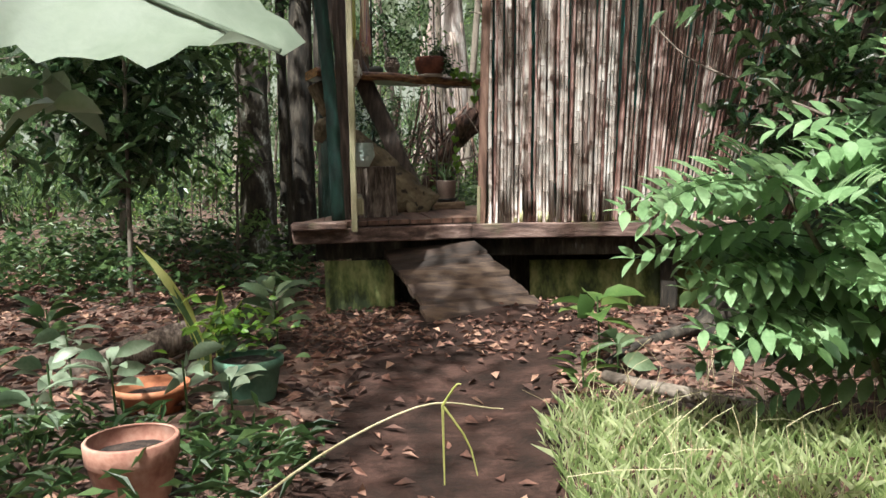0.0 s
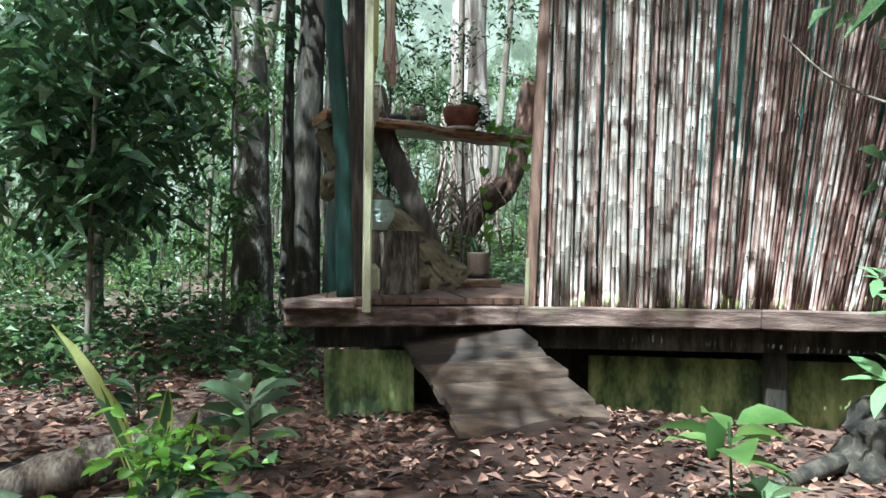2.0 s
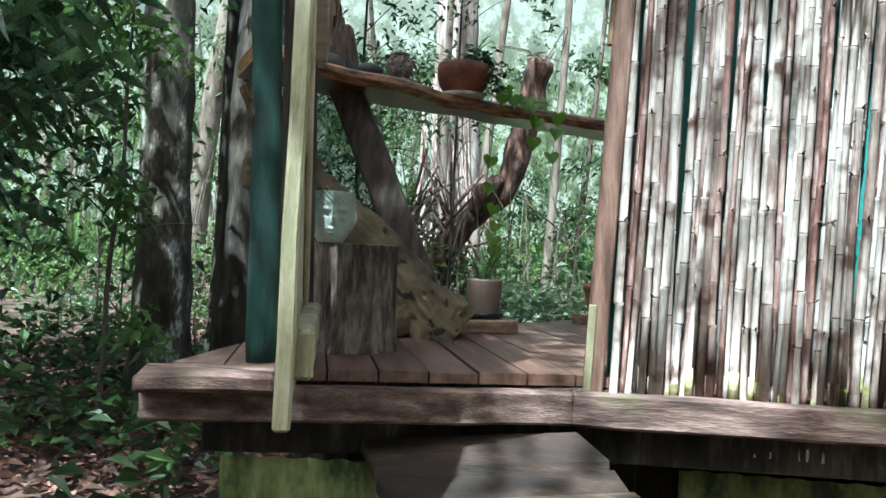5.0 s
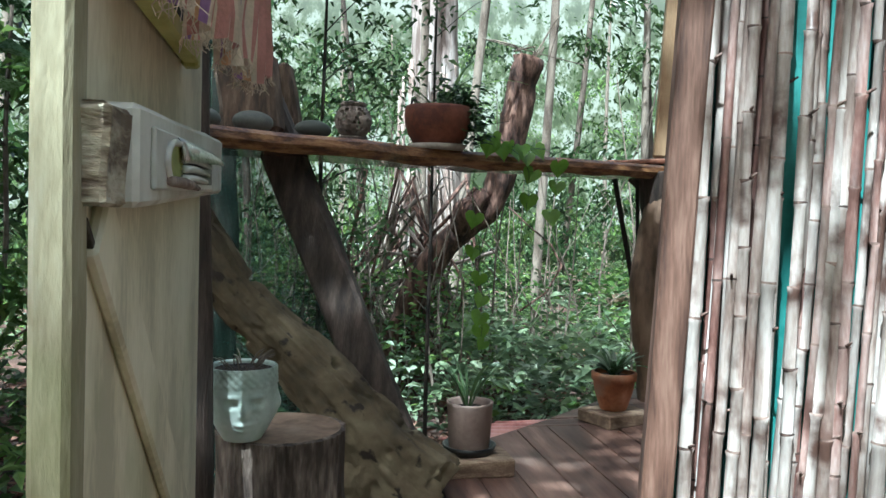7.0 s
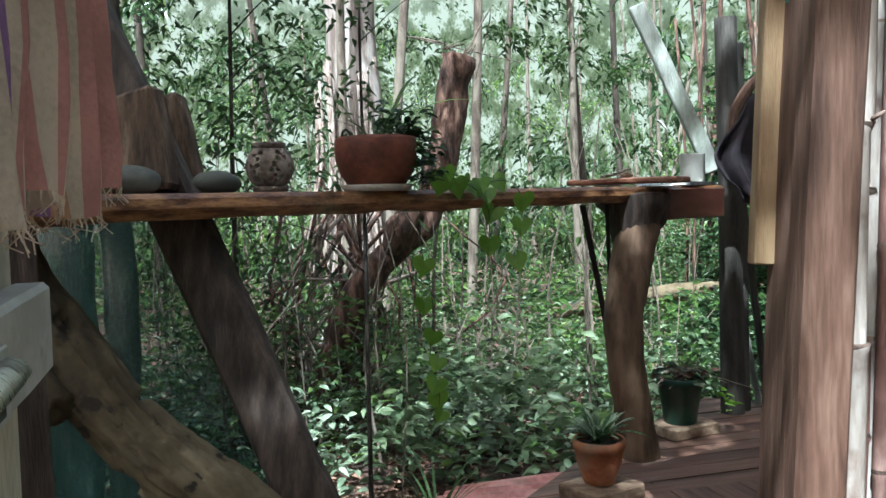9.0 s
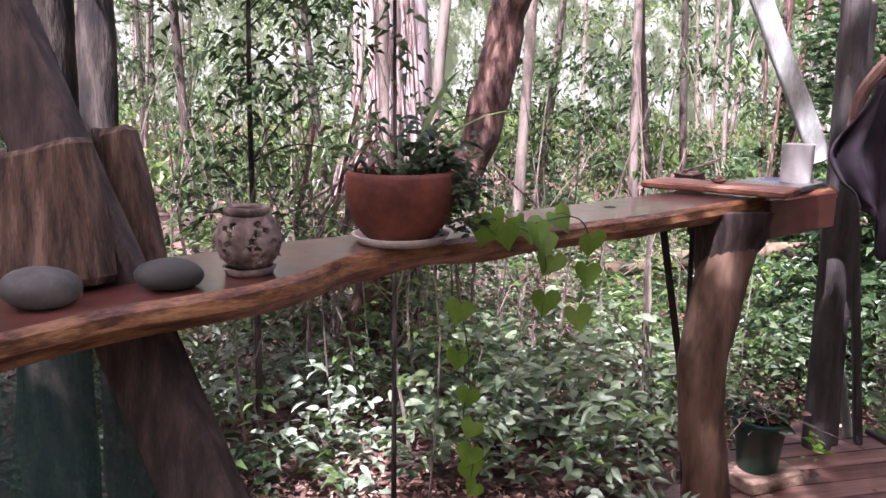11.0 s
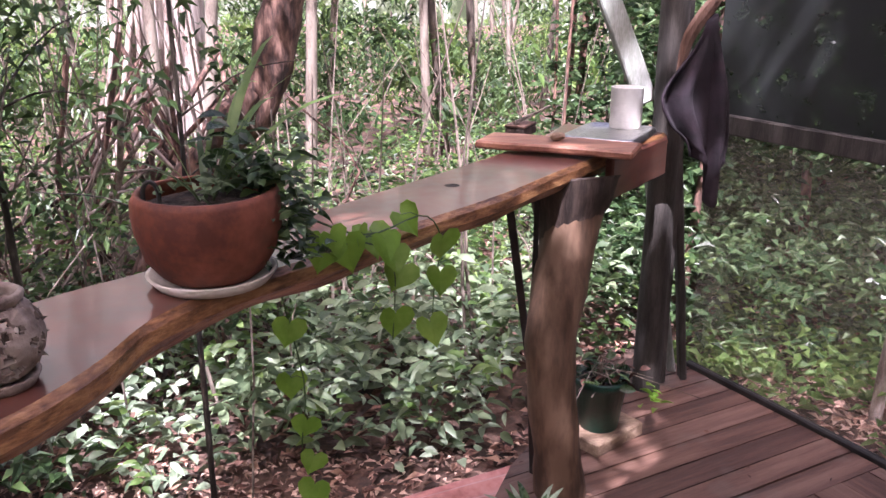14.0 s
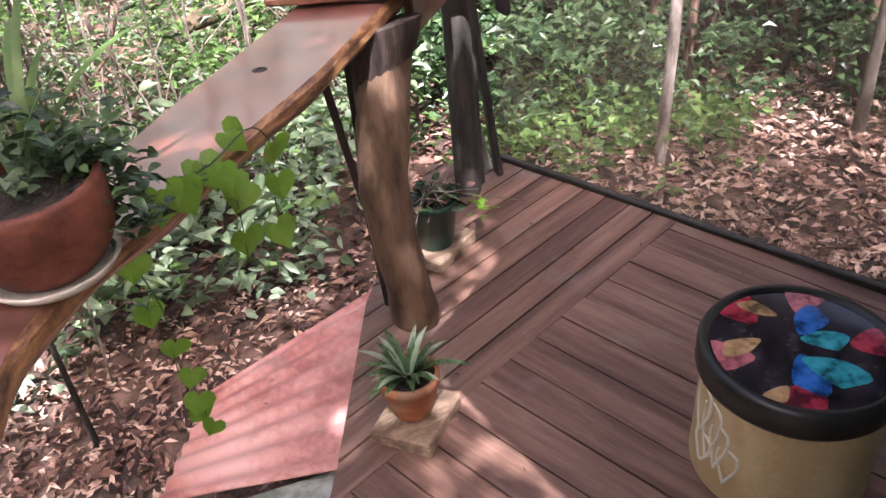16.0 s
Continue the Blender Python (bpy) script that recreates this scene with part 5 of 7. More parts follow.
for q in bm.verts:
    z = q.co.z
    rr = math.hypot(q.co.x, q.co.y)
    want = np.interp(z, [-1, -0.86, -0.7, -0.45, -0.1, 0.35, 0.84], [0.5, 0.6, 0.72, 0.87, 0.96, 0.98, 0.95])
    a = math.atan2(q.co.y, q.co.x)
    k = want / max(rr, 0.05) if rr > 0.05 else 1
    x, y = q.co.x * k, q.co.y * k
    da = (a - look_a + math.pi) % (2 * math.pi) - math.pi
    push = 0.19 * math.exp(-(da / 0.12) ** 2) * (math.exp(-((z + 0.14) / 0.17) ** 2) + 0.35 * math.exp(-((z + 0.26) / 0.06) ** 2))
    push += 0.13 * math.exp(-(da / 0.22) ** 2) * (math.exp(-((z + 0.47) / 0.05) ** 2) + math.exp(-((z + 0.6) / 0.05) ** 2)) + 0.06 * math.exp(-(da / 0.3) ** 2) * math.exp(-((z + 0.82) / 0.1) ** 2)
    push -= 0.16 * (math.exp(-((da - 0.38) / 0.17) ** 2) + math.exp(-((da + 0.38) / 0.17) ** 2)) * math.exp(-((z - 0.02) / 0.07) ** 2)
    push += 0.08 * math.exp(-((abs(da) - 0.38) / 0.22) ** 2) * math.exp(-((z - 0.2) / 0.04) ** 2)
    push += 0.07 * math.exp(-((abs(da) - 0.38) / 0.13) ** 2) * math.exp(-((z - 0.02) / 0.03) ** 2)
    push += 0.16 * math.exp(-((abs(da) - 1.45) / 0.12) ** 2) * math.exp(-((z + 0.1) / 0.3) ** 2)
    if z > 0.42:
        push += 0.035 * math.sin(a * 26) * math.sin(z * 34) + 0.03
    m = 1 + push
    q.co = Vector((HX + 0.073 * x * m, HY + 0.073 * y * m, HZ + 0.09 * (max(z, -0.93) + 0.93)))
bmesh.ops.solidify(bm, geom=list(bm.faces), thickness=0.006)
head = part("head_planter", bm, celadon, None, smooth=True)
tagged(head, "pale green glazed head-shaped planter standing on the stump", "planter")
sprig = thing("dry_plant", (HX, HY, HZ + 0.125), "dry twiggy little plant in the pale green planter", "plant")
raw("soil", *turned([(0.062, 0.0), (0.03, 0.006), (0.003, 0.003)], (HX, HY, HZ + 0.15), 16, close=False, lump=0.2), potting, sprig)
pieces = []
for k in range(22):
    a = rng.uniform(0, 6.28)
    p = Vector((HX + 0.03 * math.cos(a), HY + 0.03 * math.sin(a), HZ + 0.145))
    q = p + Vector((0.035 * math.cos(a + rng.normal(0, 1)), 0.035 * math.sin(a), rng.uniform(0.015, 0.045)))
    pieces.append(tube(spline([p, (p + q) / 2 + Vector((0, 0, 0.01)), q], 5), [0.002, 0.001], 4))
for piece in pieces:
    raw("twig", *piece, twig_mat, sprig)

root = thing("driftwood_root", (-0.1, 6.3, D), "knotty hollowed driftwood trunk leaning against the strut", "driftwood")


def gnarled(line, radii, sides, pits=0.3):
    """A weathered limb: folds, ridges along it and eaten-out pits."""
    v, f = tube(line, radii, sides)
    n = len(line)
    for i in range(n):
        for j in range(sides):
            p = Vector(v[i * sides + j])
            a = j / sides * 2 * math.pi
            k = 1 + 0.2 * noise.noise(p * 4) + 0.1 * noise.noise(p * 10) + 0.035 * noise.noise(p * 34)
            k += 0.09 * noise.noise(Vector((math.cos(a) * 2.6, math.sin(a) * 2.6, i / n * 3)))
            k -= 0.12 * max(0, 0.12 - abs(noise.noise(Vector((math.cos(a) * 4.5, math.sin(a) * 4.5, i / n * 1.6 + 7))))) / 0.12
            k -= pits * smooth_step(0.4, 0.52, noise.noise(p * 12 + Vector((3, 1, 8)))) + 0.6 * pits * max(0, 0.07 - abs(noise.noise(Vector((math.cos(a) * 7 + 3, math.sin(a) * 7, i / n * 4))))) / 0.07
            v[i * sides + j] = Vector(line[i]) + (p - Vector(line[i])) * k
    return v, f


line = spline([(0.0, 6.43, D - 0.01), (-0.08, 6.42, D + 0.06), (-0.25, 6.4, D + 0.27), (-0.42, 6.39, D + 0.44), (-0.54, 6.38, D + 0.56), (-0.66, 6.38, D + 0.7), (-0.745, 6.38, D + 0.83), (-0.81, 6.37, D + 0.98)], 170)
raw("trunk", *gnarled(line, [0.14, 0.135, 0.105, 0.084, 0.076, 0.074, 0.072, 0.072], 84), drift, root, smooth=True)
raw("knot", *gnarled(spline([(-0.68, 6.34, D + 0.68), (-0.75, 6.28, D + 0.62), (-0.78, 6.25, D + 0.54)], 40), [0.07, 0.075, 0.03], 44, 0.4), drift, root, "dark hollow knot", smooth=True)
raw("foot", *gnarled(spline([(-0.16, 6.38, D + 0.1), (-0.24, 6.3, D + 0.03), (-0.34, 6.26, D + 0.01)], 40), [0.09, 0.06, 0.03], 40), drift, root, smooth=True)


def slab_block(at, size, turn, label):
    th = thing("wood_block", at, label, "wood block", "blocks under the pots")
    part("block", box(size, pose(at[0], at[1], at[2] + size[2] / 2, 0, 0, turn), 0.005, 0.006, 2), block_wood, th)


slab_block((0.1, 6.73, D), (0.25, 0.21, 0.055), 20, "rough sawn timber block under the taupe pot")
saucer((0.097, 6.735, D + 0.056), 0.09, 0.026, black_plastic, "black plastic saucer on a timber block")
gp = pot("taupe_pot", (0.097, 6.735, D + 0.064), [(0.062, 0), (0.067, 0.01), (0.076, 0.15), (0.078, 0.158)], grey_pot, "taupe cylinder plant pot with wispy grass", soil_z=0.135)
strap_leaves(16, (0.09, 6.735, D + 0.2), 0.26, 0.008, leaf_mid, gp, 0.55, 0.5, "blade")
slab_block((0.63, 7.46, D), (0.23, 0.19, 0.05), 38, "rough sawn timber block under the orange pot")
op = pot("orange_pot", (0.625, 7.47, D + 0.05), [(0.052, 0), (0.056, 0.008), (0.078, 0.075), (0.085, 0.12), (0.091, 0.122), (0.093, 0.15), (0.088, 0.155)], terra_orange, "orange terracotta pot with a pale strap-leaved plant", soil_z=0.135)
strap_leaves(14, (0.625, 7.47, D + 0.18), 0.16, 0.02, leaf_silver, op, 0.7, 0.6)
strap_leaves(22, (0.625, 7.47, D + 0.18), 0.17, 0.024, leaf_deep, op, 0.8, 0.65)
slab_block((1.115, 8.2, D), (0.26, 0.17, 0.05), 30, "rough sawn timber block under the green pot")
dg = pot("green_pot", (1.1, 8.205, D + 0.05), [(0.068, 0), (0.07, 0.005), (0.092, 0.17), (0.1, 0.172), (0.102, 0.198), (0.097, 0.2)], green_plastic, "dark green plastic pot with a scraggly dry plant", soil_z=0.17)
small_leaves(36, (1.1, 8.205, D + 0.26), (0.06, 0.06, 0.02), 0.06, leaf_deep, dg, fine=True)
small_leaves(18, (1.1, 8.185, D + 0.26), (0.06, 0.05, 0.02), 0.06, litter_mat, dg, "dry_leaves", True)
pieces = [tube(spline([(1.1, 8.205, D + 0.22), (1.1 + rng.normal(0, 0.05), 8.185 + rng.normal(0, 0.05), D + 0.3), (1.1 + rng.normal(0, 0.12), 8.165 + rng.normal(0, 0.08), D + 0.22)], 7), [0.003, 0.0015], 4) for _ in range(14)]
for piece in pieces:
    raw("stalk", *piece, twig_mat, dg)
small_leaves(10, (1.3, 8.2, D + 0.12), (0.02, 0.02, 0.03), 0.06, leaf_vine, dg, "runner_leaf", True)

# drum with a printed lid
DX, DY, DR = 1.405, 6.81, 0.237
drum = thing("lidded_drum", (DX, DY, D), "buff cardboard drum with a black lid printed with butterflies", "drum")
raw("body", *turned([(0.002, 0), (DR * 0.96, 0.0), (DR * 0.965, 0.01), (DR * 0.955, 0.2), (DR * 0.965, 0.36), (DR * 0.965, 0.37), (0.002, 0.37)], (DX, DY, D), 48, close=False), drum_mat, drum, smooth=True)
lid = raw("lid", *turned([(DR * 0.97, 0.335), (DR * 1.02, 0.335), (DR * 1.03, 0.345), (DR * 1.03, 0.4), (DR * 1.0, 0.415), (DR * 0.93, 0.415), (DR * 0.91, 0.402), (0.002, 0.402)], (DX, DY, D), 56, close=False), black_plastic, drum, "black plastic rim lid", smooth=True)
pv, pf = turned([(DR * 0.905, 0.0), (DR * 0.5, 0.0), (0.002, 0.0)], (DX, DY, D + 0.4065), 56, close=False)
pv, pf, pm = list(map(tuple, pv)), list(pf), [0] * len(pf)
for wx, wy, turn, long, wide, tint in ((-0.05, -0.1, 200, 0.13, 0.07, 1), (-0.12, 0.03, 140, 0.11, 0.075, 2), (-0.03, 0.12, 80, 0.12, 0.08, 1), (0.09, 0.09, 30, 0.12, 0.07, 2), (0.1, -0.06, -30, 0.12, 0.08, 1), (-0.02, -0.02, 235, 0.11, 0.06, 3), (-0.03, -0.03, 290, 0.12, 0.065, 4), (0.03, 0.03, 20, 0.1, 0.055, 3), (0.02, 0.02, 320, 0.09, 0.05, 4), (-0.06, 0.07, 170, 0.09, 0.04, 5), (0.04, 0.11, 110, 0.08, 0.035, 5), (-0.13, -0.08, 190, 0.07, 0.035, 5)):
    at0, ring = len(pv), []
    for k in range(18):
        t = k / 18 * 2 * math.pi
        q = 0.5 + 0.5 * math.cos(t)
        lx, ly = 1.25 * long * q * (1 + 0.1 * math.sin(3 * t)), 1.5 * wide * 0.5 * math.sin(t) * (0.5 + 0.8 * q)
        a = radians(turn)
        px, py = wx + lx * math.cos(a) - ly * math.sin(a), wy + lx * math.sin(a) + ly * math.cos(a)
        k2 = min(1.0, 0.9 * DR / max(1e-6, math.hypot(px, py)))
        ring.append((DX + px * k2, DY + py * k2, D + 0.4068 + 0.0002 * tint))
    pv += ring
    pf.append(list(range(at0, at0 + 18)))
    pm.append(tint)
raw("print", pv, pf, print_mats, lid, "glossy red, blue and black butterfly print", which=pm)
pieces = []
for a0, h, w, tall in ((2.75, 0.24, 0.3, 0.16), (2.95, 0.2, 0.26, 0.2), (3.1, 0.17, 0.22, 0.15), (2.85, 0.12, 0.3, 0.1), (3.25, 0.13, 0.24, 0.12)):
    ring = [(a0 + w * 0.5 * math.sin(t) + 0.05 * math.sin(2 * t), h + tall * 0.5 * math.cos(t)) for t in np.linspace(0, 5.6, 9)]
    pieces.append(tube(spline([(DX + DR * 0.964 * math.cos(a), DY + DR * 0.964 * math.sin(a), D + z) for a, z in ring], 40), [0.004, 0.006, 0.004], 5))
raw("scroll_mark", *join(pieces), white_ink, drum, "white scroll-shaped mark")

# ---- forest ----
def tree(name, at, height, r0, lean, bark, label, leaf=None, crown_at=None, crown_r=1.2, leaves=1500, limbs=5, size=0.1, group="", sides=12, lump=0.14):
    """A tapered trunk with limbs and an uneven crown of separate leaves."""
    x, y = at
    z = gz(x, y)
    th = thing(name, (x, y, z), label, "tree", group)
    dx, dy = lean
    ctrl = [(x + dx * t + 0.12 * r0 * 8 * rng.normal() * t * (1 - t), y + dy * t + 0.1 * rng.normal() * t * (1 - t), z - 0.1 + height * t) for t in np.linspace(0, 1, 6)]
    line = spline(ctrl, 40)
    radii = r0 * np.interp(np.linspace(0, 1, 40), [0, 0.04, 0.15, 1], [1.5, 1.18, 1.0, 0.45])
    pieces = [tube(line, radii, sides, lump, 3.5 / max(r0, 0.05) * 0.25)]
    tips = []
    for k in range(limbs):
        i = int(rng.uniform(0.45, 0.97) * 39)
        p = line[i]
        a = rng.uniform(0, 6.28)
        L = rng.uniform(0.5, 1.3) * crown_r
        q = p + np.array([math.cos(a) * L, math.sin(a) * L, rng.uniform(0.1, 0.7) * L])
        mid = (p + q) / 2 + np.array([0, 0, 0.12 * L])
        pieces.append(tube(spline([p, mid, q], 8), [radii[i] * 0.5, radii[i] * 0.15], 6, 0.1, 6))
        tips += [mid, q, (mid + q) / 2]
    raw("trunk", *join(pieces), bark, th, smooth=True)
    if leaf and leaves:
        cs = np.array(tips) if crown_at is None else np.array(crown_at)
        sub = clumps(cs[rng.integers(0, len(cs), max(8, leaves // 40))], crown_r * 0.28, 1)
        b = clumps(sub, crown_r * 0.11, max(1, leaves // len(sub)))
        v, f = leaf_cloud(b, rand_way(len(b), -0.8, 0.3), rng.uniform(0.6, 1.25, len(b)) * size, rng.uniform(0.32, 0.5, len(b)) * size)
        raw("crown", v, f, leaf, th)
    return th


tree("lichen_tree", (-1.95, 7.85), 7.5, 0.155, (-0.25, 0.2), bark_pale, "tall tree with pale lichen patches on dark bark", leaf_deep, leaves=2500, crown_r=1.5, size=0.13, lump=0.22, sides=18)
tree("dark_tree", (-1.68, 8.3), 7.5, 0.135, (0.1, 0.3), bark_dark, "slim tree with nearly black bark", leaf_deep, leaves=1800, crown_r=1.4)
tree("dark_tree", (-1.42, 8.4), 7.0, 0.075, (-0.1, 0.1), bark_dark, "knobbly dark tree trunk beside the hut", leaf_deep, leaves=1500, crown_r=1.3, lump=0.4)
tree("dark_tree", (-2.2, 9.2), 7.0, 0.06, (0.15, 0.0), bark_dark, "thin dark sapling trunk", leaf_deep, leaves=1500, crown_r=1.2)
tree("slim_tree", (-2.35, 6.2), 3.0, 0.02, (0.1, 0.0), bark_far, "thin green-leaved sapling beside the hut", leaf_deep, crown_at=[(-2.4, 6.3, 1.3), (-2.6, 6.6, 1.9), (-2.2, 6.3, 2.2), (-2.9, 6.5, 1.6), (-2.5, 6.9, 2.7), (-3.0, 6.8, 2.4)], crown_r=1.3, leaves=2200, size=0.19)
tree("slim_tree", (-3.6, 8.2), 4.5, 0.05, (0.1, 0.0), bark_far, "leafy understorey tree with dark glossy leaves", leaf_deep, crown_at=[(-3.4, 8.2, 1.2), (-3.8, 8.0, 2.0), (-3.0, 8.3, 2.6), (-4.4, 8.4, 2.8), (-3.6, 8.6, 3.4), (-2.7, 8.5, 3.4)], crown_r=1.6, leaves=4200, size=0.14)
tree("slim_tree", (-1.25, 9.6), 3.4, 0.02, (0.05, 0.0), bark_dark, "thin sapling with small leaves behind the bench", leaf_mid, crown_at=[(-1.2, 9.6, 1.5), (-1.0, 9.6, 2.2), (-1.4, 9.7, 2.7), (-1.3, 9.6, 3.2)], crown_r=0.9, leaves=1100, size=0.075)
tree("slim_tree", (-0.32, 8.6), 2.9, 0.012, (0.02, 0.0), bark_dark, "thin dark sapling rising behind the slab bench", leaf_mid, crown_at=[(-0.4, 8.7, 1.9), (-0.3, 8.6, 2.2), (-0.45, 8.6, 2.6), (-0.2, 8.7, 2.8)], crown_r=0.7, leaves=420, size=0.06)

tree("slim_tree", (-1.8, 6.95), 2.3, 0.014, (0.12, 0.0), bark_far, "spindly sapling with fresh green leaves before the lichen tree", leaf_light, crown_at=[(-1.8, 6.95, 0.5), (-1.75, 6.9, 0.9), (-1.7, 6.95, 1.3), (-1.72, 6.9, 1.8), (-1.65, 6.95, 2.2)], crown_r=0.6, leaves=520, size=0.085)

# strangler-rooted giant behind the bench
giant = tree("rooted_giant", (-1.15, 14.0), 10, 0.34, (0.1, 0.3), bark_grey, "big smooth grey-pink tree wrapped in aerial roots", leaf_mid, leaves=2500, crown_r=2.6, size=0.14, sides=20, lump=0.12)
pieces = []
for k in range(30):
    a = rng.uniform(-2.9, 0.2)
    top = rng.uniform(0.8, 3.4)
    r = rng.uniform(0.3, 0.6)
    p0 = (-1.15 + 0.33 * math.cos(a), 14 + 0.33 * math.sin(a), top)
    p1 = (-1.15 + 0.38 * math.cos(a + 0.2), 14 + 0.38 * math.sin(a + 0.2), top * 0.6 + 0.2)
    p2 = (-1.15 + r * 1.7 * math.cos(a) + rng.normal(0, 0.15), 14 + r * 1.5 * math.sin(a), gz(-1.15, 14) + 0.1)
    raw("aerial_root", *tube(spline([p0, p1, p2], 8), [rng.uniform(0.012, 0.035), rng.uniform(0.01, 0.03)], 5, 0.2, 9), root_mat, giant, smooth=True)

snag = thing("broken_limb", (-0.55, 10.5, 0.0), "dark broken-off curving tree limb with a jagged top", "tree")
raw("limb", *tube(spline([(-0.95, 10.7, 0.0), (-0.75, 10.6, 0.7), (-0.5, 10.5, 1.2), (-0.12, 10.5, 1.55), (0.03, 10.5, 2.0), (0.1, 10.5, 2.4), (0.17, 10.5, 2.72)], 40), [0.14, 0.12, 0.11, 0.105, 0.115, 0.12, 0.125], 14, 0.25, 7), bark_red, snag, smooth=True)
raw("burl", *tube(spline([(-0.35, 10.42, 1.35), (-0.28, 10.36, 1.52), (-0.14, 10.4, 1.66)], 8), [0.06, 0.1, 0.05], 10, 0.3, 9), bark_red, snag, smooth=True)
for _ in range(4):
    raw("stub", *tube(spline([(0.12, 10.5, 2.6), (0.2 + rng.normal(0, 0.1), 10.5, 2.8), (0.3 + rng.normal(0, 0.3), 10.5, 2.85 + rng.normal(0, 0.14)), (0.42 + rng.normal(0, 0.2), 10.6, 2.82 + rng.normal(0, 0.12))], 9), [0.009, 0.004], 5, 0.2, 12), twig_mat, snag)
for _ in range(38):
    raw("hanging_root", *tube(spline([(-0.6 + rng.normal(0, 0.3), 10.9 + rng.normal(0, 0.4), rng.uniform(1.0, 2.0)), (-0.9 + rng.normal(0, 0.4), 10.8, rng.uniform(0.5, 1.1)), (-1.0 + rng.normal(0, 0.6), 10.7 + rng.normal(0, 0.3), 0.05)], 8), [rng.uniform(0.008, 0.022), 0.01], 5, 0.2, 9), bark_red if _ % 3 else root_mat, snag, smooth=True)

# far woods: trunks and foliage too many to count
def far_trunks(n, r0, r1, a0, a1):
    out = []
    for k in range(n):
        a, r = rng.uniform(a0, a1), rng.uniform(r0, r1)
        x, y = 0.3 + r * math.sin(a), 5 + r * math.cos(a)
        w = rng.uniform(0.02, 0.16) if rng.random() < 0.75 else rng.uniform(0.15, 0.3)
        if -0.5 < a < 1.25:
            w = min(w, 0.05)
        lx, h = rng.normal(0, 0.5), rng.uniform(6, 11)
        out.append(tube(spline([(x, y, gz(x, y) - 0.2), (x + lx * 0.4 + rng.normal(0, 0.1), y, h * 0.4), (x + lx, y, h)], 10), [w * 1.2, w, w * 0.6], 7, 0.1, 2))
    return join(out)


tagged(raw("far_trunks", *far_trunks(180, 8, 34, -2.0, 2.2), bark_far, smooth=True), "many slender grey and brown forest trunks standing behind the hut", "woods", kind="stuff")
tagged(raw("far_trunks", *far_trunks(45, 5, 25, 2.2, 4.2), bark_far, smooth=True), "slender forest trunks behind the approach path", "woods", kind="stuff")


def wood_leaves(name, n, r0, r1, a0, a1, z0, z1, size, mat, label, clump=0.45, per=34, gate=-1.0):
    """Foliage in clumps along drooping twigs; gate leaves open gaps through the woods."""
    m = n // per
    a, r = rng.uniform(a0, a1, m), np.sqrt(rng.uniform(r0 ** 2, r1 ** 2, m))
    c = np.stack([0.3 + r * np.sin(a), 5 + r * np.cos(a), rng.uniform(z0, z1, m)], -1)
    c = c[np.array([noise.noise(Vector((p[0] * 0.42, p[1] * 0.42, p[2] * 0.5))) + 0.4 * noise.noise(Vector((p[0] * 1.3, p[1] * 1.3, p[2] * 1.3))) > gate for p in c])]
    d = unit(rng.normal(size=c.shape) * np.array([1, 1, 0.35]) + np.array([0, 0, -0.25])) * clump * 1.5
    b = np.repeat(c, per, axis=0) + np.repeat(d, per, axis=0) * rng.uniform(-1, 1, (len(c) * per, 1)) + rng.normal(size=(len(c) * per, 3)) * np.array([0.3, 0.3, 0.22]) * clump
    k = np.repeat(rng.uniform(0.55, 1.35, len(c)), per) * size
    w = unit(np.repeat(d, per, axis=0) * 0.6 + rand_way(len(b), -0.9, 0.25) * clump)
    v, f = leaf_cloud(b, w, rng.uniform(0.6, 1.3, len(b)) * k, rng.uniform(0.3, 0.5, len(b)) * k)
    tagged(raw(name, v, f, mat), label, "foliage", kind="stuff")


wood_leaves("forest_foliage", 80000, 8.5, 16, -1.9, 2.1, 0.3, 4.8, 0.11, leaf_mid, "mid-green forest foliage in loose clumps", 0.34, 46, 0.0)
wood_leaves("forest_foliage", 60000, 7.5, 15, -1.9, 2.1, 0.6, 5.0, 0.12, leaf_deep, "dark green forest foliage in loose clumps", 0.34, 60, 0.12)
# Sunlight on the far foliage is put into a paler leaf colour.
wood_leaves("forest_foliage", 46000, 15, 30, -1.8, 2.0, 0.2, 6.0, 0.15, leaf_light, "paler forest foliage further off, coloured as if sunlit", 0.6, 60, 0.0)
wood_leaves("forest_foliage", 80000, 12, 30, -1.8, 2.0, 0.2, 6.0, 0.15, leaf_mid, "mid-green forest foliage further off", 0.6, 60, -0.12)
wood_leaves("forest_foliage", 14000, 6, 20, 2.1, 4.4, 0.3, 7.0, 0.16, leaf_mid, "forest foliage closing the clearing behind the path", 0.7)
wood_leaves("forest_floor_plants", 60000, 8.5, 26, -1.6, 1.7, 0.05, 1.1, 0.15, leaf_mid, "low green plants covering the far forest floor", 0.4, 40)
# Far floor plants: lighter leaves stand in for sun.
wood_leaves("forest_floor_plants", 30000, 10, 30, -1.6, 1.7, 0.05, 1.5, 0.17, leaf_light, "low plants on the far forest floor, coloured paler as if sunlit", 0.5, 40)
# High leaves added out of view, only to thin the sunlight.
wood_leaves("forest_canopy", 3000, 5.5, 11, 1.2, 5.1, 6.0, 9.0, 0.17, leaf_mid, "unseen leafy canopy added to filter the sun", 0.6)


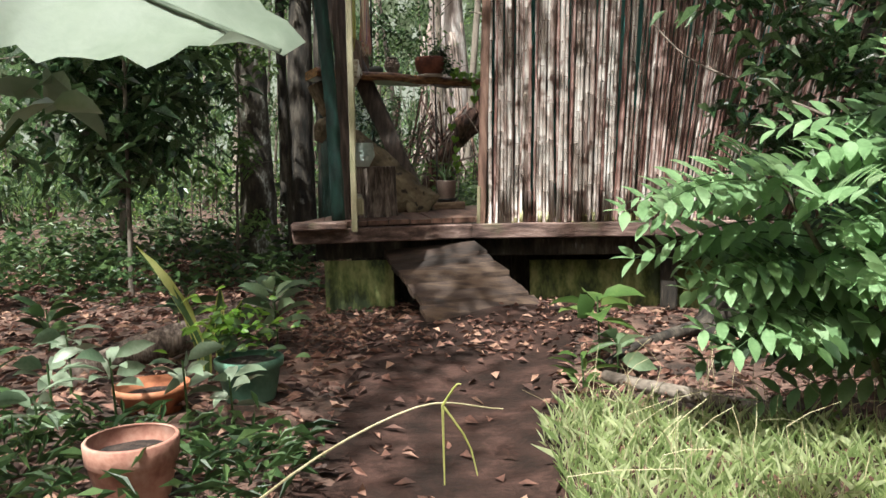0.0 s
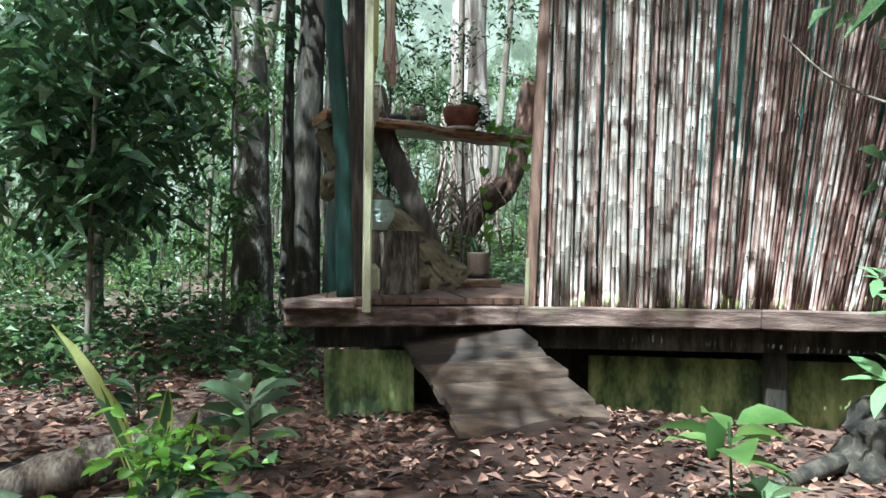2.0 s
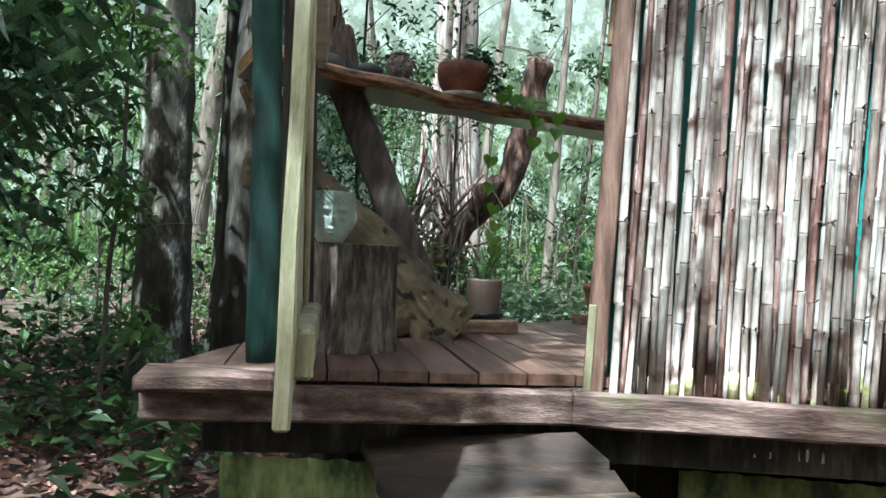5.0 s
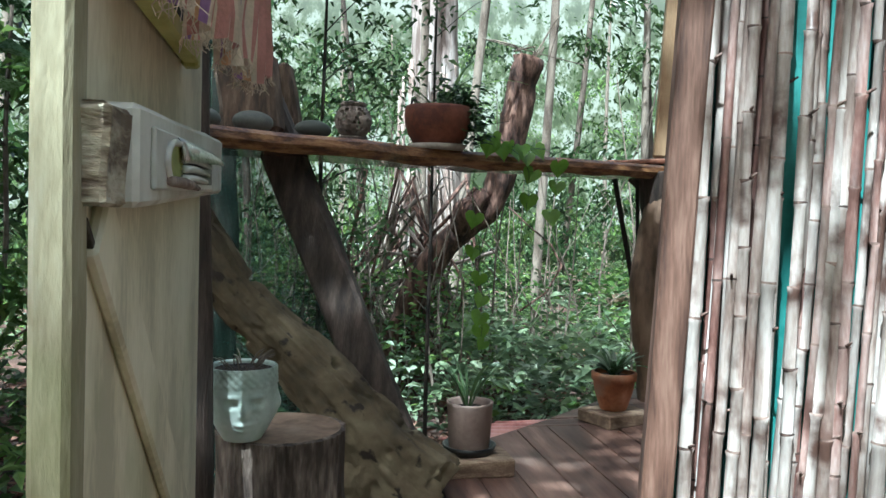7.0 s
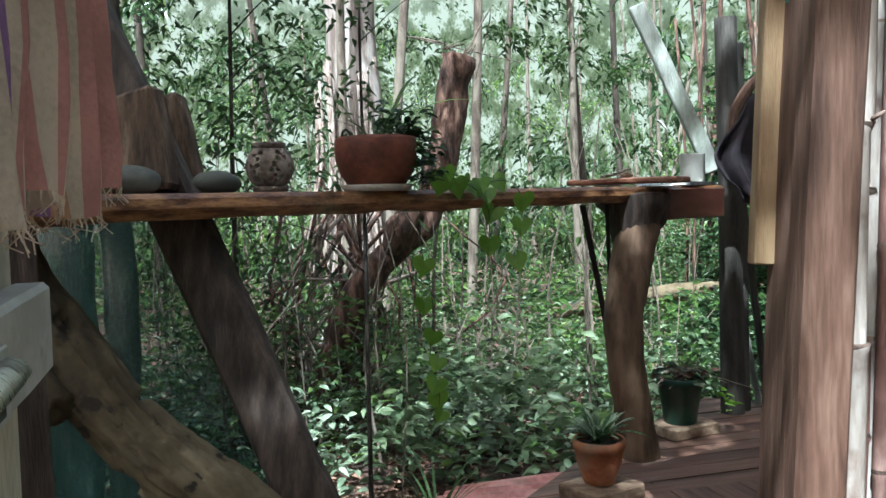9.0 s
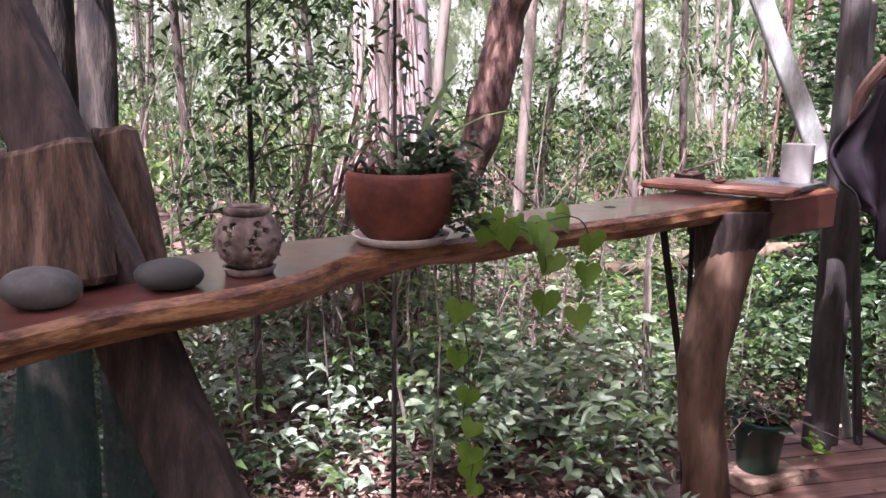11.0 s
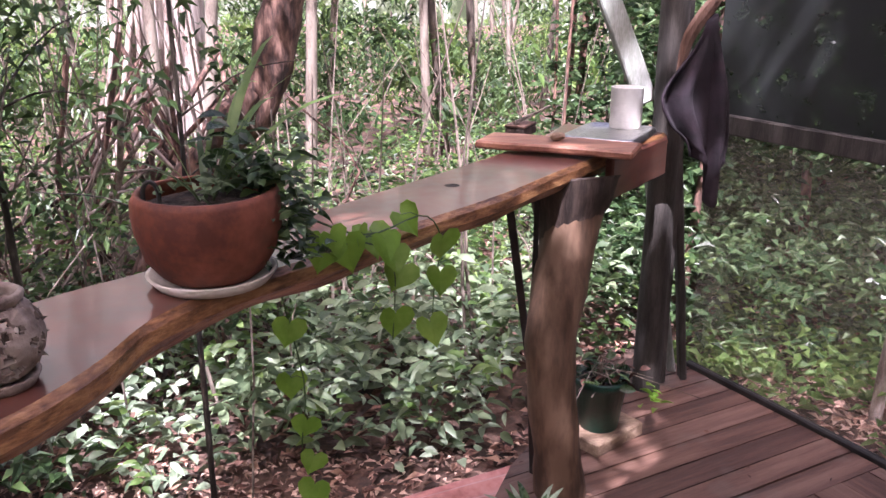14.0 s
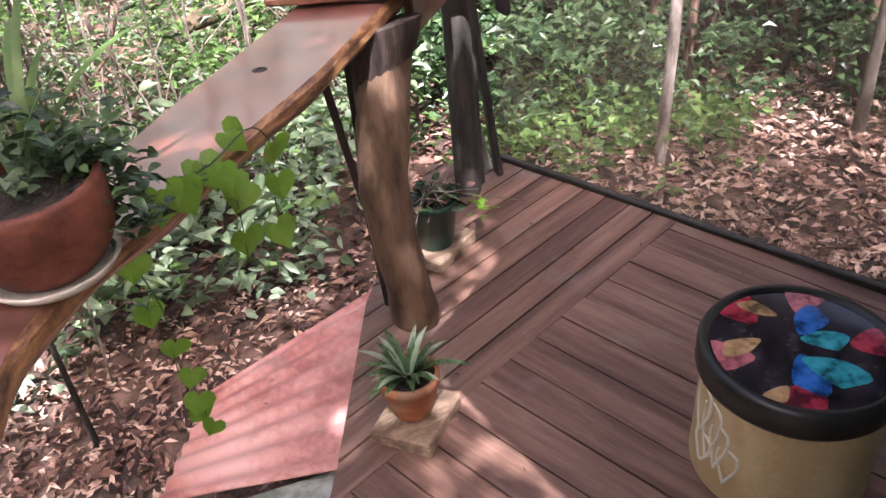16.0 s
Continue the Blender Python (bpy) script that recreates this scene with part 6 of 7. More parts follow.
def undergrowth(name, n, xr, yr, keep, zr, size, mat, label, fine=False, per=9):
    m = n // per
    x, y = rng.uniform(*xr, m), rng.uniform(*yr, m)
    ok = np.array([keep(p, q) for p, q in zip(x, y)])
    x, y = x[ok], y[ok]
    c = np.stack([x, y, [gz(p, q) for p, q in zip(x, y)] + rng.uniform(*zr, len(x))], -1)
    b = clumps(c, (0.07, 0.07, 0.05), per)
    v, f = leaf_cloud(b, rand_way(len(b), -0.25, 0.6), rng.uniform(0.6, 1.3, len(b)) * size, rng.uniform(0.35, 0.55, len(b)) * size, fine=fine)
    tagged(raw(name, v, f, mat, smooth=fine), label, "undergrowth", kind="stuff")


def behind_bench(x, y):
    return y > (9.1 if x < 0.1 else 8.9) + 0.3 * math.sin(x * 3) + max(0, x - 0.2) * 1.0 and noise.noise(Vector((x * 0.9, y * 0.9, 2))) > -0.22


undergrowth("ground_cover", 4800, (-5, 4.5), (7.6, 13), behind_bench, (0.05, 0.4), 0.075, leaf_blue, "dense broad-leaved ground cover behind the bench", True)
undergrowth("ground_cover", 6000, (-5, 4.5), (8.2, 14), behind_bench, (0.1, 0.9), 0.075, leaf_light, "mixed green undergrowth among saplings")
undergrowth("ground_cover", 1300, (-0.3, 2.0), (8.9, 10.4), lambda x, y: y > 9.0 + max(0, x - 0.6) * 0.7, (0.05, 0.75), 0.11, leaf_blue, "leafy shrubs close behind the bench", True)
undergrowth("ground_cover", 6000, (-5.5, -0.9), (5.6, 9.5), lambda x, y: noise.noise(Vector((x, y, 6))) > -0.1, (0.03, 0.35), 0.1, leaf_mid, "leafy undergrowth beside the deck")
undergrowth("ground_cover", 1500, (2.3, 7), (8.6, 12), lambda x, y: x > 2.0 and noise.noise(Vector((x, y, 3))) > 0.1, (0.03, 0.4), 0.09, leaf_light, "ferny undergrowth beyond the screen")
# Next two: lighter leaf colours brighten the shaded ground behind the bench.
undergrowth("ground_cover", 900, (-1.8, 1.3), (8.1, 10.4), lambda x, y: y > 8.95 + max(0, x - 0.6) * 0.7 and noise.noise(Vector((x * 1.5, y * 1.5, 4))) > -0.2, (0.03, 0.55), 0.09, leaf_light, "shoots behind the bench, coloured lighter as if lit", True)
undergrowth("ground_cover", 3600, (-2.2, 1.3), (8.1, 10.4), lambda x, y: y > 9.0 + max(0, x - 0.6) * 0.7 and noise.noise(Vector((x * 1.5, y * 1.5, 8))) > -0.15, (0.03, 0.5), 0.09, leaf_silver, "ground-cover leaves behind the bench, coloured pale as if lit", True)
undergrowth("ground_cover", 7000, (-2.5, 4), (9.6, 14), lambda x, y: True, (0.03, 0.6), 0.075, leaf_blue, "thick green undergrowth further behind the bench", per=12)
# Lighter leaves again in place of sunlight further back.
undergrowth("ground_cover", 6000, (-2.5, 4), (9.8, 14), lambda x, y: noise.noise(Vector((x, y, 5))) > -0.1, (0.1, 1.0), 0.08, leaf_light, "shoots further behind the bench, coloured lighter as if sunlit", per=12)
undergrowth("ground_cover", 11000, (-2.5, 5), (9.8, 15), lambda x, y: True, (0.03, 0.9), 0.085, leaf_mid, "green saplings and herbs filling the forest floor", per=12)
pieces = []
for k in range(330):
    x, y = rng.uniform(-4, 3.5), rng.uniform(8.4, 12.5)
    if behind_bench(x, y):
        h = rng.uniform(0.5, 2.6)
        pieces.append(tube(spline([(x, y, gz(x, y) - 0.05), (x + rng.normal(0, 0.08), y, h * 0.5), (x + rng.normal(0, 0.3), y + rng.normal(0, 0.2), h)], 8), [rng.uniform(0.004, 0.014), 0.003], 5, 0.1, 9))
for k in range(110):
    x, y = rng.uniform(-3, 3), rng.uniform(8.8, 12.5)
    if behind_bench(x, y):
        a = rng.uniform(0, 6.28)
        pieces.append(tube(spline([(x, y, gz(x, y) + 0.02), (x + 0.4 * math.cos(a), y + 0.4 * math.sin(a), gz(x, y) + rng.uniform(0.05, 0.5)), (x + 0.9 * math.cos(a), y + 0.9 * math.sin(a), gz(x, y) + rng.uniform(0.02, 0.9))], 8), [rng.uniform(0.006, 0.018), 0.004], 5, 0.15, 9))
tagged(raw("brush_stems", *join(pieces), twig_mat), "thin stems, vines and fallen twigs behind the bench", "twigs", kind="stuff")

fallen = thing("fallen_log", (2.2, 11.5, 0.1), "pale fallen tree trunk lying in the undergrowth", "log")
raw("trunk", *tube(spline([(0.9, 11.3, 0.75), (2.0, 11.4, 0.9), (3.2, 11.8, 0.85)], 16), [0.06, 0.07, 0.05], 9, 0.2, 5), drift, fallen, smooth=True)
pale = thing("pale_sapling", (3.0, 9.04, 0), "thin pale-barked sapling beyond the fly screen", "tree")
raw("trunk", *tube(spline([(3.0, 9.04, -0.1), (3.03, 9.04, 1.0), (3.08, 9.06, 2.2), (3.1, 9.1, 4.0)], 16), [0.035, 0.03, 0.02], 8, 0.15, 6), root_mat, pale, smooth=True)
pale2 = thing("brown_sapling", (4.15, 8.6, 0), "straight brown sapling trunk beyond the fly screen", "tree")
raw("trunk", *tube(spline([(4.15, 8.6, -0.1), (4.13, 8.6, 1.5), (4.15, 8.65, 4.0)], 16), [0.04, 0.03, 0.025], 8, 0.1, 6), bark_far, pale2, smooth=True)
fl = thing("fallen_log", (3.2, 6.6, 0.0), "pale fallen log lying beyond the fly screen", "log")
raw("log", *tube(spline([(2.75, 7.3, 0.12), (3.6, 6.9, 0.16), (5.2, 6.5, 0.2)], 14), [0.07, 0.075, 0.06], 10, 0.15, 5), bark_far, fl, smooth=True)

# Glowing forest ring; its emission also brightens what reflects it.
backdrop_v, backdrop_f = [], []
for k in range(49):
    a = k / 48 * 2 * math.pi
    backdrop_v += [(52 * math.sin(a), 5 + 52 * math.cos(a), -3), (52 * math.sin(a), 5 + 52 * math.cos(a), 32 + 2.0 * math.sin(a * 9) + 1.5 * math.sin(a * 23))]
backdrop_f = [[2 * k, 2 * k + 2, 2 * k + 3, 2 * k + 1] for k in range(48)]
tagged(raw("backdrop", backdrop_v, backdrop_f, backdrop_mat), "wall of distant forest that glows, pale as sky toward its top", "backdrop", kind="structure")

# unseen trees over the path and the hut, added to block and dapple sunlight
tree("added_shade_tree", (-3.2, 5.2), 8.5, 0.14, (0.9, -0.2), bark_dark, "unseen tree added to shade the hut", leaf_mid, crown_at=[(-0.8, 4.2, 6.4), (0.0, 4.8, 6.8), (0.8, 4.4, 6.5), (1.3, 5.0, 7.0), (0.3, 5.6, 6.9), (-0.6, 5.3, 7.2), (1.0, 3.9, 7.2), (-1.4, 4.8, 6.6), (1.9, 4.4, 6.8), (0.4, 4.0, 6.3)], crown_r=1.7, leaves=7000, size=0.17)
tree("added_shade_tree", (-2.9, 0.9), 8.0, 0.16, (0.6, 0.3), bark_dark, "unseen tree beside the path, added for shade", leaf_mid, crown_at=[(-1.5, 1.6, 5.6), (-1.7, 2.6, 6.2), (-1.3, 3.9, 6.8), (-1.6, 0.9, 6.0), (-1.9, 3.8, 6.5), (-2.0, 3.5, 6.2), (-1.7, 4.0, 6.3)], crown_r=2.0, leaves=5600, size=0.16)
tree("added_shade_tree", (3.6, 1.6), 8.0, 0.15, (-0.6, 0.4), bark_dark, "unseen tree beside the grass, added to dapple the bamboo", leaf_mid, crown_at=[(2.6, 2.2, 5.8), (1.9, 3.0, 6.4), (3.2, 3.0, 6.6), (1.2, 2.4, 6.9), (2.6, 4.4, 6.2), (0.9, 4.0, 6.8)], crown_r=2.0, leaves=2400, size=0.16)

tree("added_shade_tree", (5.2, 4.6), 8.0, 0.13, (-0.6, 0.4), bark_dark, "unseen tree added to shade the ground beyond the screen", leaf_mid, crown_at=[(2.2, 4.6, 6.2), (3.0, 5.2, 6.0), (3.8, 5.6, 6.4), (4.6, 6.2, 6.2), (3.4, 4.2, 6.6), (4.4, 4.8, 6.8), (2.6, 6.0, 6.6)], crown_r=2.0, leaves=2000, size=0.17)


def past_litter(x, y):
    return 0.45 * x + 0.89 * y > 9.8 - 0.42 * max(0, x - 3.2) + 0.25 * math.sin(x * 2.1) + 0.3 * noise.noise(Vector((x * 1.2, y * 1.2, 12)))


undergrowth("thicket", 34000, (1.9, 9), (6.5, 12.5), past_litter, (0.05, 0.9), 0.1, leaf_deep, "dark shrubby thicket beyond the bare litter", per=14)
undergrowth("thicket", 90000, (2.3, 9), (7, 12.5), lambda x, y: past_litter(x - 0.5, y - 0.5), (0.5, 2.6), 0.1, leaf_deep, "tall dark shrubs beyond the fly screen", per=20)
undergrowth("thicket", 3000, (2.3, 9), (7, 12.5), lambda x, y: past_litter(x - 0.5, y - 0.5), (0.4, 2.4), 0.09, leaf_mid, "green shrub leaves beyond the fly screen", per=12)
undergrowth("ferns", 1300, (2.0, 3.7), (8.9, 9.9), lambda x, y: past_litter(x + 0.3, y + 0.3) and not past_litter(x - 0.4, y - 0.4), (0.03, 0.2), 0.1, leaf_light, "bright ferny undergrowth beyond the fly screen")
pieces = []
for k in range(130):
    x, y = rng.uniform(2.2, 9), rng.uniform(7, 13)
    if past_litter(x - 0.3, y - 0.3):
        h = rng.uniform(2.5, 6)
        pieces.append(tube(spline([(x, y, gz(x, y) - 0.05), (x + rng.normal(0, 0.12), y, h * 0.5), (x + rng.normal(0, 0.4), y + rng.normal(0, 0.3), h)], 8), [rng.uniform(0.012, 0.06), 0.012], 6, 0.15, 5))
tagged(raw("thicket_stems", *join(pieces), bark_red, smooth=True), "slim brown saplings standing in the thicket", "saplings", kind="stuff")

# ---- leaf litter and garden ----
def scatter(name, n, xr, yr, keep, size, mat, label):
    x, y = rng.uniform(*xr, n), rng.uniform(*yr, n)
    ok = np.array([keep(p, q) for p, q in zip(x, y)])
    x, y = x[ok], y[ok]
    b = np.stack([x, y, [gz(p, q) + 0.015 for p, q in zip(x, y)] + rng.uniform(0, 0.015, len(x))], -1)
    v, f = leaf_cloud(b, rand_way(len(b), -0.12, 0.3), rng.uniform(0.5, 1.4, len(b)) * size, rng.uniform(0.3, 0.55, len(b)) * size, fold=0.3, droop=0.1)
    tagged(raw(name, v, f, mat), label, "leaf litter", kind="stuff")


def off_path(x, y):
    if 5.7 < y < 8.2 and -0.4 < x < 2.3:
        return False
    return not on_path(x, y) or rng.random() < 0.12


scatter("leaf_litter", 22000, (-5, 5), (1.0, 8.5), off_path, 0.075, litter_mat, "fallen brown and reddish leaves over the ground")
scatter("leaf_litter", 16000, (-4, 7), (6, 13), lambda x, y: True, 0.085, litter_mat, "fallen brown leaves behind the hut")
scatter("leaf_litter", 900, (-0.5, 1.4), (4.3, 5.6), lambda x, y: not (0.0 < x < 0.9 and y > 4.95), 0.06, litter_mat, "dry leaves heaped at the foot of the ramp")


# Sunlight on the ground past the screen comes from this paler litter.
scatter("leaf_litter", 7000, (1.9, 6), (5.8, 9.6), lambda x, y: x > 2.9 - 0.36 * (y - 5.5), 0.08, pale_litter, "fallen leaves beyond the fly screen, coloured paler as if sunlit")


scatter("leaf_litter", 3200, (-1.6, 1.6), (7.7, 9.3), lambda x, y: y > 7.9, 0.048, pale_litter, "pale pinkish leaf litter below the bench")


def in_grass(x, y):
    return x > 1.08 + 0.14 * noise.noise(Vector((0, y * 2, 5))) and y < 3.5 - 0.25 * (x - 1) + 0.25 * noise.noise(Vector((x * 2, 0, 7)))


n = 26000
x, y = rng.uniform(0.9, 3.4, n), rng.uniform(0.6, 3.9, n)
ok = np.array([in_grass(p, q) for p, q in zip(x, y)])
x, y = x[ok], y[ok]
b = np.stack([x, y, [gz(p, q) - 0.005 for p, q in zip(x, y)]], -1)
w = rng.normal(size=(len(b), 3)) * np.array([0.4, 0.4, 0.0]) + np.array([0, 0, 1.0])
v, f = leaf_cloud(b, w, rng.uniform(0.06, 0.2, len(b)), rng.uniform(0.003, 0.007, len(b)), fold=0.1, droop=0.25)
tagged(raw("grass", v, f, grass_mat), "patch of bright uncut grass beside the path", "grass", kind="stuff")
n = 4200
x, y = rng.uniform(-1.6, 0.35, n), rng.uniform(0.9, 2.9, n)
ok = np.array([not on_path(p, q) and not (-0.32 < p < 0.12 and 2.05 < q < 2.62 and noise.noise(Vector((p * 9, q * 9, 1))) > -0.25) and noise.noise(Vector((p * 2, q * 2, 11))) > -0.15 for p, q in zip(x, y)])
x, y = x[ok], y[ok]
b = np.stack([x, y, [gz(p, q) + 0.03 for p, q in zip(x, y)] + rng.uniform(0, 0.14, len(x))], -1)
v, f = leaf_cloud(b, rand_way(len(b), 0.0, 1.2), rng.uniform(0.05, 0.13, len(b)), rng.uniform(0.012, 0.03, len(b)))
tagged(raw("weeds", v, f, leaf_mid), "low green weeds and grass beside the path", "weeds", kind="stuff")
n = 220
x, y = rng.uniform(1.1, 3.0, n), rng.uniform(1.6, 3.8, n)
v, f = join([tube(spline([(p, q, gz(p, q)), (p + rng.normal(0, 0.03), q, gz(p, q) + 0.14), (p + rng.normal(0, 0.09), q + rng.normal(0, 0.05), gz(p, q) + rng.uniform(0.16, 0.28))], 5), [0.0015, 0.001], 3) for p, q in zip(x, y)])
tagged(raw("seed_grass", v, f, straw), "dry seeding grass stalks", "grass", kind="stuff")
bent = thing("seed_stalk", (0.5, 1.75, 0.05), "long arching grass seed stalk bending over the path", "grass stalk")
raw("stalk", *tube(spline([(0.35, 1.4, 0.1), (0.55, 1.75, 0.36), (0.8, 2.05, 0.47), (0.98, 2.2, 0.43)], 20), [0.003, 0.0018], 5), straw, bent)
raw("spikes", *join([tube(spline([(0.86, 2.1, 0.465), (0.86 + dx, 2.1 + dy, 0.44 + dz), (0.86 + 1.4 * dx, 2.1 + dy, 0.4 + 1.6 * dz)], 6), [0.003, 0.0015], 4) for dx, dy, dz in ((0.03, 0, 0.07), (0.05, 0.02, -0.06), (0.0, 0.0, -0.07))]), leaf_yellow, bent)

terra = pot("garden_pot", (-0.1, 2.46, gz(-0.1, 2.46) + 0.0), [(0.09, 0), (0.095, 0.01), (0.122, 0.13), (0.127, 0.135), (0.131, 0.19), (0.127, 0.195)], terra_pale, "bleached pink terracotta pot sunk among weeds", soil_z=0.15)
tub = pot("green_tub", (-0.22, 3.55, gz(-0.22, 3.55)), [(0.1, 0), (0.105, 0.01), (0.13, 0.14), (0.142, 0.145), (0.145, 0.175), (0.138, 0.18)], green_tub, "sage green plastic tub crowded with leafy plants", soil_z=0.16)
small_leaves(90, (-0.28, 3.5, 0.36), (0.1, 0.08, 0.05), 0.06, leaf_vine, tub, "bright_foliage", True)
small_leaves(60, (-0.2, 3.55, 0.3), (0.1, 0.08, 0.04), 0.07, leaf_mid, tub, "foliage", True)
orange = pot("orange_tub", (-0.55, 3.35, gz(-0.55, 3.35) - 0.03), [(0.1, 0), (0.14, 0.11), (0.15, 0.115), (0.15, 0.14)], terra_orange, "orange plastic pot behind the weeds", soil_z=0.1)


def rosette(name, at, n, length, width, mat, label, rise=0.5, stem=0.0, category="plant"):
    th = thing(name, at, label, category)
    a = np.arange(n) * 2.4 + rng.normal(0, 0.2, n)
    base = np.array(at) + np.stack([0 * a, 0 * a, stem + 0.012 * np.arange(n)], -1)
    way = np.stack([np.cos(a), np.sin(a), rise + rng.normal(0, 0.2, n)], -1)
    v, f = leaf_cloud(base + unit(way) * 0.02, way, length * rng.uniform(0.75, 1.1, n), width * rng.uniform(0.8, 1.1, n), fold=0.16, droop=0.3, fine=True)
    raw("leaves", v, f, mat, th, smooth=True)
    if stem:
        raw("stem", *tube([at, (at[0] + 0.01, at[1], at[2] + stem / 2), (at[0], at[1], at[2] + stem + 0.012 * n)], [0.006, 0.004], 6), leaf_mid, th)
    return th


rosette("broadleaf_plant", (-0.42, 4.35, gz(-0.42, 4.35)), 16, 0.25, 0.075, leaf_blue, "blue-green broad-leaved plant by the path", 0.7, 0.14)
rosette("seedling", (1.22, 4.1, gz(1.22, 4.1)), 9, 0.2, 0.13, leaf_light, "seedling with rounded bright green leaves", 0.45, 0.24)
rosette("seedling", (1.3, 4.0, gz(1.3, 4.0)), 8, 0.15, 0.1, leaf_blue, "small broad-leaved seedling in the litter", 0.5, 0.08)
rosette("fern_tuft", (1.15, 3.75, gz(1.15, 3.75)), 14, 0.16, 0.03, leaf_light, "small tuft of ferny leaves", 0.6, 0.02)
for px, py, s in ((-0.75, 3.0, 0.16), (-0.5, 3.0, 0.2), (-0.25, 3.05, 0.18), (-0.95, 3.4, 0.2), (-0.62, 2.75, 0.12), (-0.1, 3.1, 0.12)):
    rosette("striped_plant", (px, py, gz(px, py)), 9, 0.15, 0.06, leaf_silver, "pale silver-striped trailing plant", 0.45, s)
for px, py in ((-1.3, 3.3), (-1.7, 4.3), (-1.2, 4.9), (-2.2, 3.8), (-1.0, 2.2)):
    rosette("broadleaf_plant", (px, py, gz(px, py)), 14, 0.22, 0.06, leaf_mid, "green broad-leaved plant on the forest floor", 0.6, 0.06)
snake = thing("snake_plant", (-0.62, 3.95, gz(-0.62, 3.95)), "yellow-edged snake plant with upright twisted leaves", "plant")
for dx, dy, h, lean in ((0, 0, 0.62, -0.32), (0.06, 0.03, 0.42, 0.02), (0.1, 0.0, 0.36, 0.1), (-0.04, 0.04, 0.4, -0.1), (0.03, -0.05, 0.3, 0.05)):
    for w, mat, nm in ((0.032, leaf_yellow, "leaf_margin"), (0.02, leaf_mid, "leaf")):
        v, f = [], []
        for i in range(9):
            t = i / 8
            ww = w * (1 - t ** 3) * (0.7 + 0.6 * t) + 0.001
            cx, cy, cz = -0.62 + dx + lean * t * t, 3.95 + dy + 0.01 * math.sin(t * 9) - (0.002 if mat is leaf_mid else 0), gz(-0.62, 3.95) + h * t * (1 if mat is leaf_yellow else 0.97)
            v += [(cx - ww, cy + 0.01 * math.sin(t * 6), cz), (cx, cy + 0.008, cz), (cx + ww, cy - 0.01 * math.sin(t * 6), cz)]
        f = [q for i in range(8) for q in ([3 * i, 3 * i + 1, 3 * i + 4, 3 * i + 3], [3 * i + 1, 3 * i + 2, 3 * i + 5, 3 * i + 4])]
        raw(nm, v, f, mat, snake, smooth=True)
oldlog = thing("rotting_log", (-0.9, 4.2, 0), "rotting fibrous log behind the potted plants", "log")
raw("log", *tube(spline([(-1.3, 3.9, 0.03), (-0.95, 4.15, 0.12), (-0.62, 4.5, 0.2), (-0.5, 4.7, 0.24)], 18), [0.06, 0.085, 0.075, 0.05], 14, 0.3, 8), stump_bark, oldlog, smooth=True)
rstump = thing("mossy_stump", (1.95, 5.0, gz(1.95, 5.0)), "low rotten stump by the bamboo wall", "stump")
raw("wood", *tube(spline([(1.95, 4.98, gz(1.95, 5) - 0.05), (1.93, 5.0, 0.15), (1.9, 5.02, 0.24), (1.86, 5.03, 0.29)], 18), [0.18, 0.14, 0.09, 0.04], 26, 0.6, 11), bark_dark, rstump, smooth=True)
raw("root", *tube(spline([(1.75, 4.9, 0.08), (1.4, 4.5, 0.05), (1.2, 4.1, 0.02)], 12), [0.04, 0.025, 0.015], 8, 0.25, 9), bark_dark, rstump, smooth=True)
branch = thing("dead_branch", (1.5, 3.6, gz(1.5, 3.6)), "dead fallen branch lying behind the grass", "branch")
raw("wood", *tube(spline([(1.25, 3.95, gz(1.25, 3.95) + 0.02), (1.55, 3.65, 0.06), (1.95, 3.4, 0.05), (2.4, 3.3, 0.04)], 14), [0.03, 0.035, 0.025], 8, 0.25, 9), twig_mat, branch, smooth=True)


def pinnate(at, way, length, pairs, size, mat, parent):
    """A feather-shaped leaf: leaflets in pairs along an arching rib."""
    way = unit(np.array(way, float))
    side = unit(np.cross(way, [0, 0, 1.0]))
    side = unit(side * (1 if side[1] < 0 else -1) + np.array([0, 0, -0.75]))
    line = [np.array(at) + way * length * t + np.array([0, 0, -0.35 * length * t * t]) for t in np.linspace(0, 1, pairs + 1)]
    b, d = [], []
    for i in range(1, pairs + 1):
        for s in (-1, 1):
            b.append(line[i])
            d.append(way * 0.6 + side * s + np.array([0, 0, -0.06]))
    b.append(line[-1])
    d.append(way)
    k = np.interp(np.linspace(0, 1, len(b)), [0, 0.3, 1], [0.7, 1.0, 0.6])
    v, f = leaf_cloud(np.array(b), np.array(d), size * k, size * 0.42 * k, fold=0.1, droop=0.14, fine=True, twist=0.16)
    raw("frond", v, f, mat, parent, smooth=True)
    return line


shrub = thing("feather_shrub", (2.15, 3.2, gz(2.15, 3.2)), "shrub with bright feathery compound leaves leaning over the path", "shrub")
anchors = [((2.2, 3.25, 0.0), (2.15, 3.2, 0.6), (2.05, 3.1, 1.0)), ((2.3, 3.25, 0.0), (2.3, 3.1, 0.9), (2.2, 3.0, 1.45)), ((2.15, 3.3, 0.0), (2.0, 3.2, 0.4), (1.85, 3.1, 0.62)), ((2.1, 3.25, 0.0), (1.85, 3.15, 0.5), (1.62, 3.08, 0.88))]
